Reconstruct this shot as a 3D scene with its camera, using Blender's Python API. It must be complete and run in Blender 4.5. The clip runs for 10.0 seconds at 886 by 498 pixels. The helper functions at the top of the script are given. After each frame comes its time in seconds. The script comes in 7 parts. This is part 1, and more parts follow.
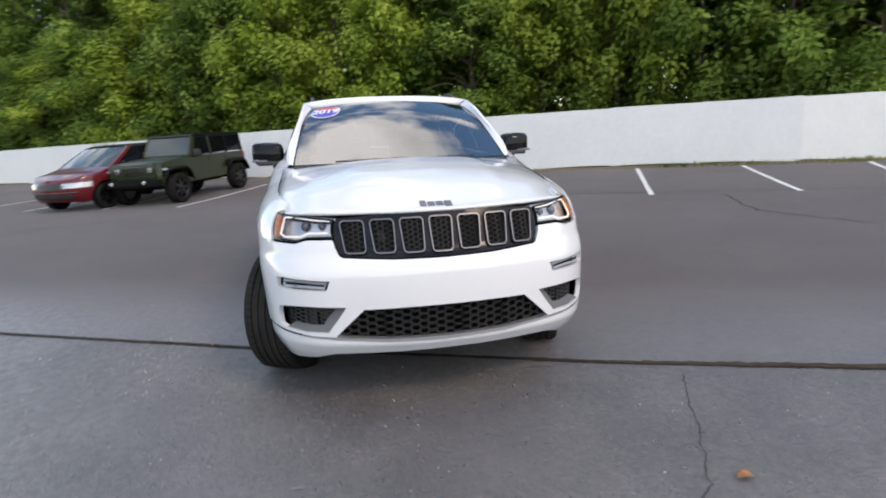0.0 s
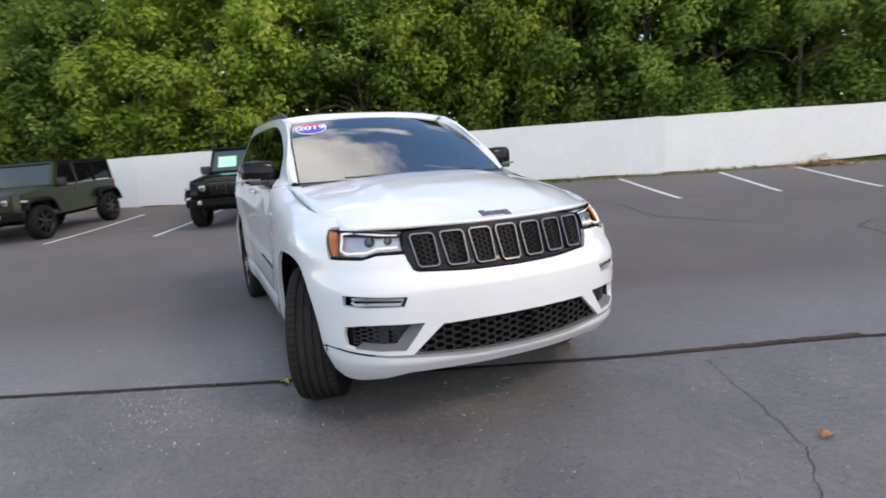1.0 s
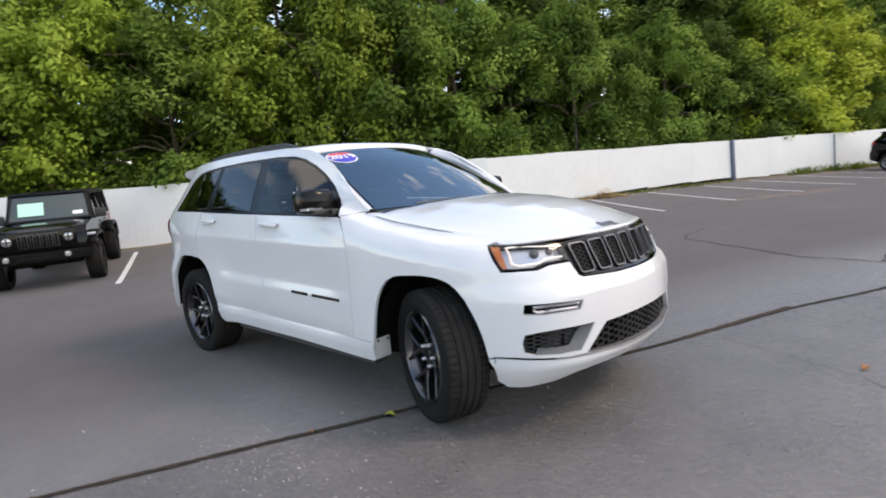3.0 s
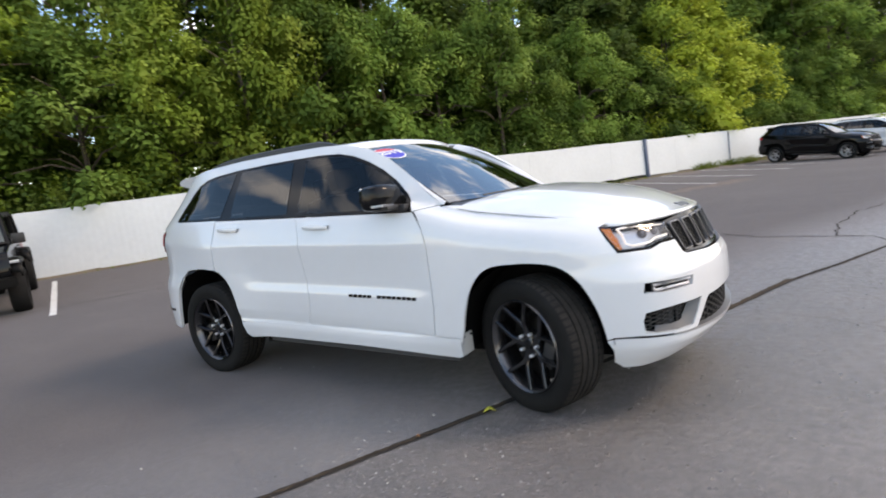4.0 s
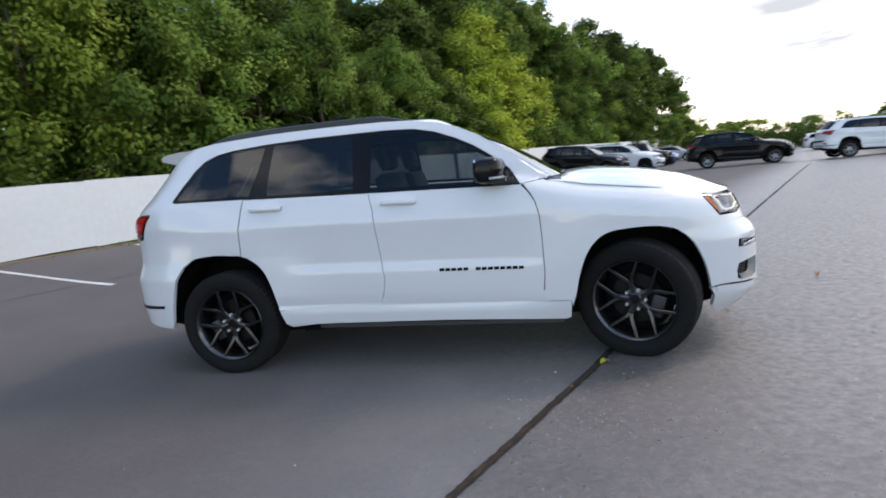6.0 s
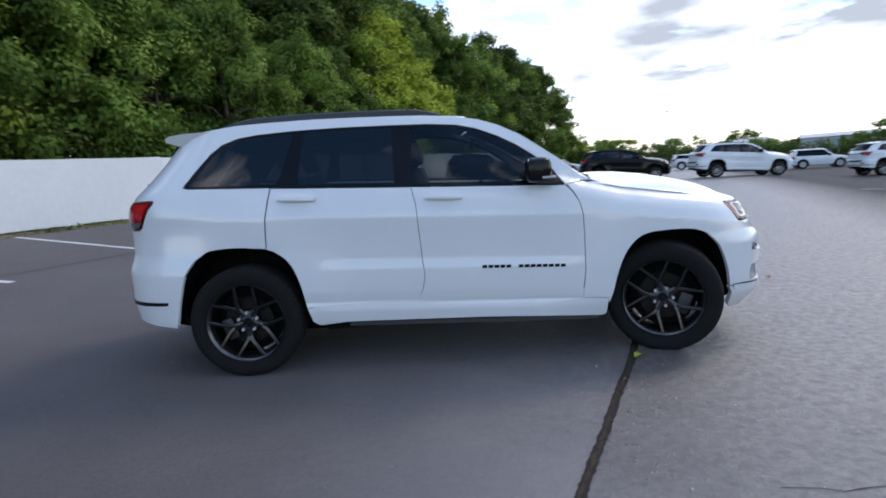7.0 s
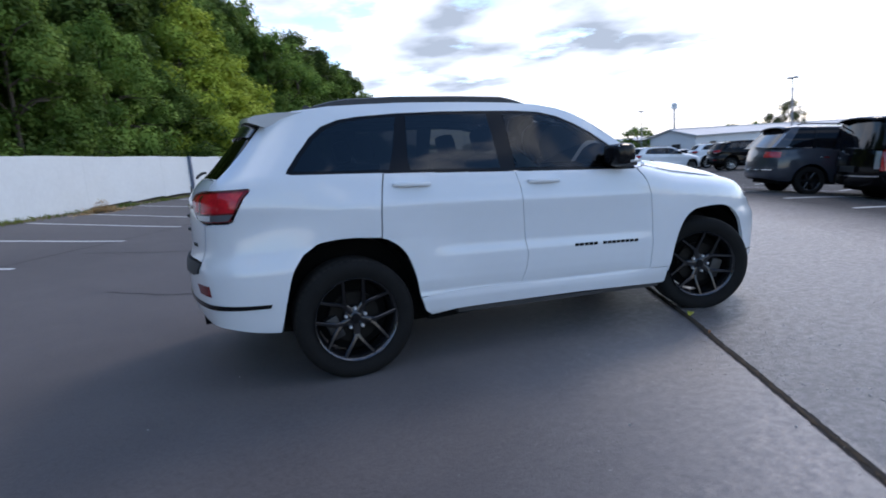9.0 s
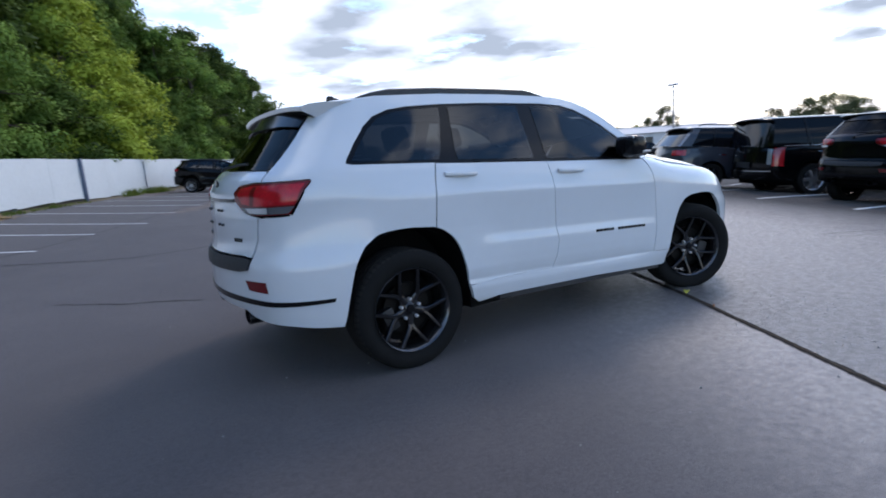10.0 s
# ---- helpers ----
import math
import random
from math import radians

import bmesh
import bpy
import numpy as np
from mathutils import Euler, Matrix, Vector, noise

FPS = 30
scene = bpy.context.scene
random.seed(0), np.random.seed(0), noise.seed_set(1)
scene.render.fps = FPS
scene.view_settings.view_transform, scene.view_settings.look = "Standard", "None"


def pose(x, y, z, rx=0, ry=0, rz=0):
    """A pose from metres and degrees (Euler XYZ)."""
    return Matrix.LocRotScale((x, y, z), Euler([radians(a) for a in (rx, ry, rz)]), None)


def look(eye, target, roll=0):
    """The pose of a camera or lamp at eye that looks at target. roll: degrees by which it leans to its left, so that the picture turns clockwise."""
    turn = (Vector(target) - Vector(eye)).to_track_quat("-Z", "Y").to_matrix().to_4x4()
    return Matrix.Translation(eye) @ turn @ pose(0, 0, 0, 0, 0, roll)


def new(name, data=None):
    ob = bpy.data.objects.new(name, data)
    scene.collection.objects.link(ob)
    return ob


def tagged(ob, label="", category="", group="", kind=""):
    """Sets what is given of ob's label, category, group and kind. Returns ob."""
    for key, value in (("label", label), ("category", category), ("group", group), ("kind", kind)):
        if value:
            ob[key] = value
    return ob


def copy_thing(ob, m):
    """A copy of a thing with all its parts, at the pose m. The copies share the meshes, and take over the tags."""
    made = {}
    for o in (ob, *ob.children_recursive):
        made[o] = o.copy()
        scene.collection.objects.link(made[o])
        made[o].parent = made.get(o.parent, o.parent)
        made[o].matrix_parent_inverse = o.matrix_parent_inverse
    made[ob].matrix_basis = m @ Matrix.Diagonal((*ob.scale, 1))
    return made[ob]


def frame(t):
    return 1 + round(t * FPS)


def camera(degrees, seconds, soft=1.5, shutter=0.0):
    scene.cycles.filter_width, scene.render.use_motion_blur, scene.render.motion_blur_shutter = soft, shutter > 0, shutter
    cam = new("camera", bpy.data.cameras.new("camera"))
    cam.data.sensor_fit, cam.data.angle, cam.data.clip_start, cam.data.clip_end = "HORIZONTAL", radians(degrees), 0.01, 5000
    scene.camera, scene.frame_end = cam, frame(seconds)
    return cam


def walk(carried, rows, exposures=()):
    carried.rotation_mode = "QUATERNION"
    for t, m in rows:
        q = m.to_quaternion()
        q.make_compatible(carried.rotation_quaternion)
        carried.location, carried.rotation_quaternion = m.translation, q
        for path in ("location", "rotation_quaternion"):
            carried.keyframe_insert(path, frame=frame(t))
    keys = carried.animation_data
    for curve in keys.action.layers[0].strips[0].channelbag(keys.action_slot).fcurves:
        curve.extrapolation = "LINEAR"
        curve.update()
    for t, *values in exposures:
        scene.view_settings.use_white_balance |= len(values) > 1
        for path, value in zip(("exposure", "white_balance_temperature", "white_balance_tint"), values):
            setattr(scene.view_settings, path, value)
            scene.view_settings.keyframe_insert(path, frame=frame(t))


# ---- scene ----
cam = camera(77.3, 10.0, soft=1.75, shutter=0.5)
PATH = [
    (0, (4.968, -0.53, 1.286), (3.036, -0.146, 0.937), -2.6),
    (0.5, (4.794, -0.978, 1.286), (2.917, -0.36, 0.976), -3.8),
    (1, (4.662, -1.457, 1.279), (2.865, -0.631, 0.983), -4.0),
    (1.5, (4.449, -1.878, 1.273), (2.756, -0.85, 0.994), -4.2),
    (2, (4.233, -2.292, 1.267), (2.649, -1.104, 0.99), -4.1),
    (2.5, (4.018, -2.726, 1.289), (2.55, -1.391, 1.044), -4.5),
    (4, (2.828, -3.666, 1.309), (1.719, -2.015, 1.102), -8.3),
    (4.5, (2.391, -3.977, 1.313), (1.444, -2.237, 1.041), -8.7),
    (5, (1.904, -4.195, 1.313), (1.136, -2.371, 1.022), -7.9),
    (5.5, (1.418, -4.412, 1.323), (0.824, -2.526, 1.017), -7.7),
    (5.7, (1.234, -4.495, 1.323), (0.725, -2.579, 1.058), -7.5),
    (7, (-0.113, -4.649, 1.382), (-0.091, -2.671, 1.092), -4.3),
    (7.5, (-0.647, -4.576, 1.366), (-0.425, -2.612, 1.065), -3.2),
    (8, (-1.162, -4.553, 1.373), (-0.78, -2.614, 1.063), -3.7),
    (8.5, (-1.652, -4.432, 1.382), (-1.112, -2.532, 1.067), -4.1),
    (9, (-2.147, -4.312, 1.4), (-1.436, -2.472, 1.074), -4.4),
    (9.5, (-2.609, -4.133, 1.385), (-1.731, -2.366, 1.06), -4.5),
    (10, (-3.043, -3.932, 1.395), (-2.014, -2.253, 1.05), -4.7),
]
walk(cam, [(t, look(eye, target, roll)) for t, eye, target, roll in PATH], [(0, 0.48, 8950, 18), (2.5, 0.56, 9400, 19), (4, 0.65, 9600, 19), (5.5, 0.51, 9000, 18), (7.5, 0.03, 7100, 17), (10, -0.04, 6850, 17)])

# ---- world and light ----
def build_world():
    w = bpy.data.worlds.new("sky")
    scene.world = w
    w.use_nodes = True
    nt = w.node_tree
    nt.nodes.clear()
    n, l = nt.nodes.new, nt.links.new
    out, bg, sky = n("ShaderNodeOutputWorld"), n("ShaderNodeBackground"), n("ShaderNodeTexSky")
    sky.sky_type, sky.sun_disc = "NISHITA", False
    sky.sun_elevation, sky.sun_rotation = radians(43), radians(SUN_ROT)
    sky.air_density, sky.dust_density = 1.0, 0.4
    tc, sep = n("ShaderNodeTexCoord"), n("ShaderNodeSeparateXYZ")
    l(tc.outputs["Generated"], sep.inputs[0])
    # project the view direction on a cloud deck
    up = n("ShaderNodeMath"); up.operation = "MAXIMUM"; up.inputs[1].default_value = 0.0
    l(sep.outputs["Z"], up.inputs[0])
    add = n("ShaderNodeMath"); add.operation = "ADD"; add.inputs[1].default_value = 0.11
    l(up.outputs[0], add.inputs[0])
    dx, dy = n("ShaderNodeMath"), n("ShaderNodeMath")
    dx.operation = dy.operation = "DIVIDE"
    l(sep.outputs["X"], dx.inputs[0]); l(add.outputs[0], dx.inputs[1])
    l(sep.outputs["Y"], dy.inputs[0]); l(add.outputs[0], dy.inputs[1])
    comb = n("ShaderNodeCombineXYZ")
    l(dx.outputs[0], comb.inputs[0]); l(dy.outputs[0], comb.inputs[1])
    cover, belly = n("ShaderNodeTexNoise"), n("ShaderNodeTexNoise")
    for tex, sc, det, ro in ((cover, 2.3, 9, 0.56), (belly, 2.0, 5, 0.45)):
        tex.inputs["Scale"].default_value, tex.inputs["Detail"].default_value, tex.inputs["Roughness"].default_value = sc, det, ro
        l(comb.outputs[0], tex.inputs["Vector"])

    def with_clouds(src, clouds):
        """Adds heaps or gaps at (azimuth, elevation, half width, half height, amount), in degrees."""
        for az, el, hw, hh, amount in clouds:
            a, e = radians(az), radians(el)
            k, kz = 1 / radians(hw), 1 / radians(hh)
            off, ln, mr, ad = n("ShaderNodeVectorMath"), n("ShaderNodeVectorMath"), n("ShaderNodeMapRange"), n("ShaderNodeMath")
            off.operation = "MULTIPLY_ADD"
            off.inputs[1].default_value = (k, k, kz)
            off.inputs[2].default_value = (-k * math.cos(a) * math.cos(e), -k * math.sin(a) * math.cos(e), -kz * math.sin(e))
            l(tc.outputs["Generated"], off.inputs[0])
            ln.operation = "LENGTH"
            l(off.outputs[0], ln.inputs[0])
            mr.interpolation_type = "SMOOTHSTEP"
            mr.inputs["From Min"].default_value, mr.inputs["From Max"].default_value = 1.25, 0.15
            mr.inputs["To Max"].default_value = amount
            l(ln.outputs["Value"], mr.inputs["Value"])
            ad.operation = "ADD"
            l(src, ad.inputs[0]); l(mr.outputs[0], ad.inputs[1])
            src = ad.outputs[0]
        return src
    r1, r2 = n("ShaderNodeValToRGB"), n("ShaderNodeValToRGB")
    r1.color_ramp.elements[0].position, r1.color_ramp.elements[1].position = 0.49, 0.63
    r1.color_ramp.elements[0].color, r1.color_ramp.elements[1].color = (0, 0, 0, 1), (1, 1, 1, 1)
    r2.color_ramp.elements[0].position, r2.color_ramp.elements[1].position = 0.51, 0.84
    r2.color_ramp.elements[0].color, r2.color_ramp.elements[1].color = (10.1, 12.0, 14.8, 1), (3.3, 4.2, 5.4, 1)
    l(with_clouds(belly.outputs["Fac"], BELLIES), r2.inputs[0])
    # thicker cloud on the sun's side, more blue on the other
    lean = n("ShaderNodeVectorMath"); lean.operation = "DOT_PRODUCT"
    lean.inputs[1].default_value = (0.8, 0.6, 0)
    l(tc.outputs["Generated"], lean.inputs[0])
    cv = n("ShaderNodeMath"); cv.operation = "MULTIPLY_ADD"; cv.inputs[1].default_value = 0.04
    l(lean.outputs["Value"], cv.inputs[0]); l(with_clouds(cover.outputs["Fac"], HEAPS), cv.inputs[2])
    l(cv.outputs[0], r1.inputs[0])
    clear = n("ShaderNodeVectorMath"); clear.operation = "SCALE"; clear.inputs["Scale"].default_value = 2.1
    blue = n("ShaderNodeHueSaturation"); blue.inputs["Saturation"].default_value = 1.28
    l(sky.outputs[0], blue.inputs["Color"]); l(blue.outputs[0], clear.inputs[0])
    mix = n("ShaderNodeMixRGB")
    l(r1.outputs[0], mix.inputs[0]); l(clear.outputs[0], mix.inputs[1]); l(r2.outputs[0], mix.inputs[2])
    # white haze low over the horizon
    hz = n("ShaderNodeMapRange"); hz.inputs["From Min"].default_value, hz.inputs["From Max"].default_value = 0.11, 0.0
    l(up.outputs[0], hz.inputs["Value"])
    haze = n("ShaderNodeMixRGB"); haze.inputs[2].default_value = (10.5, 10.7, 11.0, 1)
    l(hz.outputs[0], haze.inputs[0]); l(mix.outputs[0], haze.inputs[1])
    bg.inputs["Strength"].default_value = SKY
    l(haze.outputs[0], bg.inputs["Color"]); l(bg.outputs[0], out.inputs["Surface"])


SKY, SUN, SUN_ROT = 0.145, 0.95, 57.0
# grey cloud bellies over the open side of the lot
BELLIES = [(68.0, 10.6, 7.2, 2.7, 0.29), (53.0, 10.2, 12.0, 3.4, 0.28), (65.3, 13.9, 5.0, 2.1, 0.27), (66.4, 6.8, 6.5, 1.4, 0.23), (64.5, 3.8, 9.0, 1.2, 0.18), (58.2, 8.5, 3.0, 1.2, 0.23),
           (22.0, 8.5, 9.0, 2.6, 0.25), (84.0, 16.5, 9.0, 3.0, 0.23), (40.0, 15.5, 12.0, 3.4, 0.25), (75.0, 8.0, 4.2, 1.4, 0.22), (48.0, 4.0, 7.0, 1.0, 0.16)]
# heaps of cloud and clear gaps higher up
HEAPS = [(58.0, 9.0, 45.0, 12.0, 0.13), (132.0, 42.0, 26.0, 20.0, -0.17), (190.0, 62.0, 20.0, 13.0, 0.22), (147.0, 46.5, 8.0, 2.6, 0.22), (114.0, 48.0, 9.0, 6.0, 0.16),
         (-140.0, 37.5, 16.0, 2.4, 0.12), (-124.0, 44.0, 12.0, 3.0, 0.12), (-150.0, 31.0, 8.0, 2.5, 0.16), (-44.0, 40.0, 8.0, 3.0, 0.14)]
build_world()
sun = bpy.data.lights.new("sun", "SUN")
sun.energy, sun.angle, sun.color = SUN, radians(14), (1.0, 0.95, 0.87)
lamp = new("sun", sun)
# a veiled sun stands ahead of the car, over the open side of the lot
lamp.matrix_world = look((30 * math.sin(radians(SUN_ROT)), 30 * math.cos(radians(SUN_ROT)), 28), (0, 0, 0))


# ---- materials ----
def mat(name, color, rough=0.5, metal=0.0, coat=0.0, vary=0.0, scale=8.0, bump=0.0, bump_scale=60.0, emit=None, spec=0.5):
    """A principled material; vary: share of value variation by noise, bump: relief in metres."""
    m = bpy.data.materials.new(name)
    m.use_nodes = True
    nt = m.node_tree
    b = nt.nodes["Principled BSDF"]
    b.inputs["Base Color"].default_value = (*color, 1)
    b.inputs["Roughness"].default_value, b.inputs["Metallic"].default_value = rough, metal
    b.inputs["Coat Weight"].default_value, b.inputs["Coat Roughness"].default_value = coat, 0.03
    b.inputs["Specular IOR Level"].default_value = spec
    n, l = nt.nodes.new, nt.links.new
    if vary or bump:
        tc = n("ShaderNodeTexCoord")
    if vary:
        a, c, mx, rp = n("ShaderNodeTexNoise"), n("ShaderNodeTexNoise"), n("ShaderNodeMath"), n("ShaderNodeMapRange")
        a.inputs["Scale"].default_value, c.inputs["Scale"].default_value = scale, scale * 9
        a.inputs["Detail"].default_value = c.inputs["Detail"].default_value = 4
        l(tc.outputs["Object"], a.inputs["Vector"]); l(tc.outputs["Object"], c.inputs["Vector"])
        mx.operation = "ADD"
        l(a.outputs["Fac"], mx.inputs[0]); l(c.outputs["Fac"], mx.inputs[1])
        rp.inputs["From Min"].default_value, rp.inputs["From Max"].default_value = 0.6, 1.4
        rp.inputs["To Min"].default_value, rp.inputs["To Max"].default_value = 1 - vary, 1 + vary
        l(mx.outputs[0], rp.inputs["Value"])
        hsv = n("ShaderNodeHueSaturation")
        hsv.inputs["Color"].default_value = (*color, 1)
        l(rp.outputs[0], hsv.inputs["Value"]); l(hsv.outputs[0], b.inputs["Base Color"])
    if bump:
        t, bp = n("ShaderNodeTexNoise"), n("ShaderNodeBump")
        t.inputs["Scale"].default_value, t.inputs["Detail"].default_value = bump_scale, 5
        l(tc.outputs["Object"], t.inputs["Vector"]); l(t.outputs["Fac"], bp.inputs["Height"])
        bp.inputs["Distance"].default_value = bump
        l(bp.outputs[0], b.inputs["Normal"])
    if emit:
        b.inputs["Emission Color"].default_value, b.inputs["Emission Strength"].default_value = (*color, 1), emit
    return m


def glass(name, tint, rough=0.0, ior=1.5, gloss=1.0):
    """A thin pane: tinted see-through with a mirror gloss by angle."""
    m = bpy.data.materials.new(name)
    m.use_nodes = True
    nt = m.node_tree
    nt.nodes.clear()
    n, l = nt.nodes.new, nt.links.new
    out, mx, tr, gl, fr = n("ShaderNodeOutputMaterial"), n("ShaderNodeMixShader"), n("ShaderNodeBsdfTransparent"), n("ShaderNodeBsdfGlossy"), n("ShaderNodeFresnel")
    tr.inputs[0].default_value = (*tint, 1)
    gl.inputs["Roughness"].default_value, fr.inputs["IOR"].default_value = rough, ior
    gl.inputs["Color"].default_value = (gloss, gloss, gloss, 1)
    l(fr.outputs[0], mx.inputs[0]); l(tr.outputs[0], mx.inputs[1]); l(gl.outputs[0], mx.inputs[2]); l(mx.outputs[0], out.inputs[0])
    return m


M = {
    "white": mat("white_paint", (0.65, 0.665, 0.68), 0.30, coat=1.0, vary=0.015, scale=1.5),
    "gloss_black": mat("gloss_black", (0.007, 0.007, 0.008), 0.14, coat=0.0, spec=0.2),
    "black_trim": mat("black_trim", (0.018, 0.018, 0.019), 0.45, vary=0.2, scale=20),
    "cladding": mat("textured_plastic", (0.03, 0.03, 0.031), 0.6, vary=0.2, scale=20, bump=0.0006, bump_scale=400),
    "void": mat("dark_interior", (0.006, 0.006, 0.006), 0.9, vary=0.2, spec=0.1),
    "mesh_black": mat("black_mesh", (0.010, 0.010, 0.010), 0.55, vary=0.2, spec=0.3),
    "rubber": mat("tyre_rubber", (0.010, 0.0098, 0.0095), 0.8, spec=0.16, vary=0.25, scale=14, bump=0.0008, bump_scale=180),
    "tread": mat("dusty_tread_rubber", (0.026, 0.024, 0.022), 0.9, spec=0.1, vary=0.4, scale=9),
    "rim": mat("granite_alloy", (0.050, 0.050, 0.053), 0.17, metal=0.85, vary=0.08, scale=12),
    "silver_rim": mat("silver_alloy", (0.45, 0.45, 0.46), 0.3, metal=0.9, vary=0.08),
    "barrel": mat("inner_barrel_alloy", (0.10, 0.10, 0.105), 0.25, metal=0.9, vary=0.08),
    "steel": mat("brake_steel", (0.022, 0.021, 0.020), 0.55, metal=1.0, vary=0.2, scale=20),
    "chrome": mat("chrome", (0.75, 0.75, 0.77), 0.12, metal=1.0),
    "dark_chrome": mat("dark_chrome", (0.15, 0.15, 0.16), 0.38, metal=0.9),
    "badge": mat("dark_badge", (0.16, 0.16, 0.17), 0.35, metal=0.6),
    "tint": glass("privacy_glass", (0.085, 0.095, 0.105), ior=1.6, gloss=0.85),
    "rear_tint": glass("dark_rear_glass", (0.06, 0.065, 0.07), ior=1.35, gloss=0.35),
    "side_glass": glass("side_glass", (0.30, 0.34, 0.35), ior=1.55, gloss=0.7),
    "screen": glass("windscreen_glass", (0.30, 0.36, 0.39), ior=2.8),
    "lens": glass("clear_lens", (0.86, 0.88, 0.9), ior=1.45),
    "drl": mat("daylight_lamp", (1.0, 1.0, 1.0), 0.3, emit=0.4),
    "lamp_cup": mat("lamp_reflector", (0.62, 0.63, 0.65), 0.30, metal=0.6),
    "amber": mat("amber_marker", (1.0, 0.26, 0.015), 0.25, coat=0.4),
    "red_lens": mat("red_lamp_lens", (0.46, 0.010, 0.018), 0.16, coat=0.3, spec=0.3, vary=0.35, scale=9),
    "dark_red": mat("dark_red_lens", (0.14, 0.006, 0.008), 0.15, coat=0.2, spec=0.3),
    "clear_dark": mat("smoked_lens", (0.09, 0.095, 0.105), 0.2, coat=0.4),
    "satin_silver": mat("satin_silver_trim", (0.42, 0.42, 0.43), 0.4, metal=0.8, vary=0.05),
    "nut": mat("bright_wheel_nut", (0.78, 0.78, 0.80), 0.42, metal=0.7),
    "duct_grey": mat("satin_grey_plastic", (0.13, 0.135, 0.14), 0.5, vary=0.1, scale=20, spec=0.3),
    "seat": mat("seat_leather", (0.035, 0.034, 0.033), 0.55, vary=0.2),
    "blue": mat("sticker_blue", (0.05, 0.045, 0.42), 0.45),
    "red": mat("sticker_red", (0.62, 0.05, 0.07), 0.45),
    "paper": mat("sticker_white", (0.85, 0.85, 0.86), 0.45),
    "sheet_green": mat("price_sheet", (0.38, 0.76, 0.60), 0.6),
    "liner": mat("bare_primer", (0.62, 0.62, 0.60), 0.5),
}


# ---- mesh helpers ----
def mesh_of(name, bm, material, smooth=True, angle=40):
    me = bpy.data.meshes.new(name)
    bmesh.ops.recalc_face_normals(bm, faces=bm.faces)
    bm.to_mesh(me)
    bm.free()
    for x in material if isinstance(material, (list, tuple)) else [material]:
        me.materials.append(x)
    if smooth:
        me.polygons.foreach_set("use_smooth", [True] * len(me.polygons))
        if angle:
            me.set_sharp_from_angle(angle=radians(angle))
    return me


def part(name, bm, material, parent, label="", m=None, smooth=True, angle=40):
    ob = new(name, mesh_of(name, bm, material, smooth, angle))
    ob.parent = parent
    if m is not None:
        ob.matrix_basis = m
    return tagged(ob, label)


def share(name, me, parent, m=None, label=""):
    ob = new(name, me)
    ob.parent = parent
    if m is not None:
        ob.matrix_basis = m
    return tagged(ob, label)


def empty(name, label, category, m=None, group=""):
    ob = new(name)
    if m is not None:
        ob.matrix_basis = m
    return tagged(ob, label, category, group)


def box(bm, lo, hi, m=None, bevel=0.0):
    lo, hi = Vector(lo), Vector(hi)
    k = Matrix.Translation((lo + hi) / 2) @ Matrix.Diagonal((*(hi - lo), 1))
    r = bmesh.ops.create_cube(bm, size=1, matrix=(m @ k) if m is not None else k)
    if bevel:
        es = list({e for v in r["verts"] for e in v.link_edges})
        bmesh.ops.bevel(bm, geom=es, offset=bevel, segments=2, affect="EDGES", profile=0.6)
    return bm


def lathe(bm, prof, n=48, m=None, closed=False):
    """Turn (radius, along) pairs about the y axis."""
    rings = []
    for i in range(n):
        a = 2 * math.pi * i / n
        rings.append([bm.verts.new(Vector((r * math.cos(a), y, r * math.sin(a)))) for r, y in prof])
    for i in range(n):
        A, B = rings[i], rings[(i + 1) % n]
        for j in range(len(prof) - (0 if closed else 1)):
            k = (j + 1) % len(prof)
            if A[j] is not A[k]:
                bm.faces.new((A[j], A[k], B[k], B[j]))
    if m is not None:
        bmesh.ops.transform(bm, matrix=m, verts=[v for r in rings for v in r])
    return bm


def grid(bm, rows):
    """Quads through a table of points."""
    vs = [[bm.verts.new(p) for p in r] for r in rows]
    for i in range(len(vs) - 1):
        for j in range(len(vs[0]) - 1):
            try:
                bm.faces.new((vs[i][j], vs[i + 1][j], vs[i + 1][j + 1], vs[i][j + 1]))
            except ValueError:
                pass
    return vs


def prism(bm, pts, axis, a, b, m=None):
    """Extrude a flat outline of pairs along an axis ('x', 'y' or 'z') from a to b."""
    def at(p, k):
        return {"x": (k, p[0], p[1]), "y": (p[0], k, p[1]), "z": (p[0], p[1], k)}[axis]
    A, B = [bm.verts.new(at(p, a)) for p in pts], [bm.verts.new(at(p, b)) for p in pts]
    bm.faces.new(A)
    bm.faces.new(B[::-1])
    for i in range(len(pts)):
        j = (i + 1) % len(pts)
        bm.faces.new((A[i], A[j], B[j], B[i]))
    if m is not None:
        bmesh.ops.transform(bm, matrix=m, verts=A + B)
    return bm


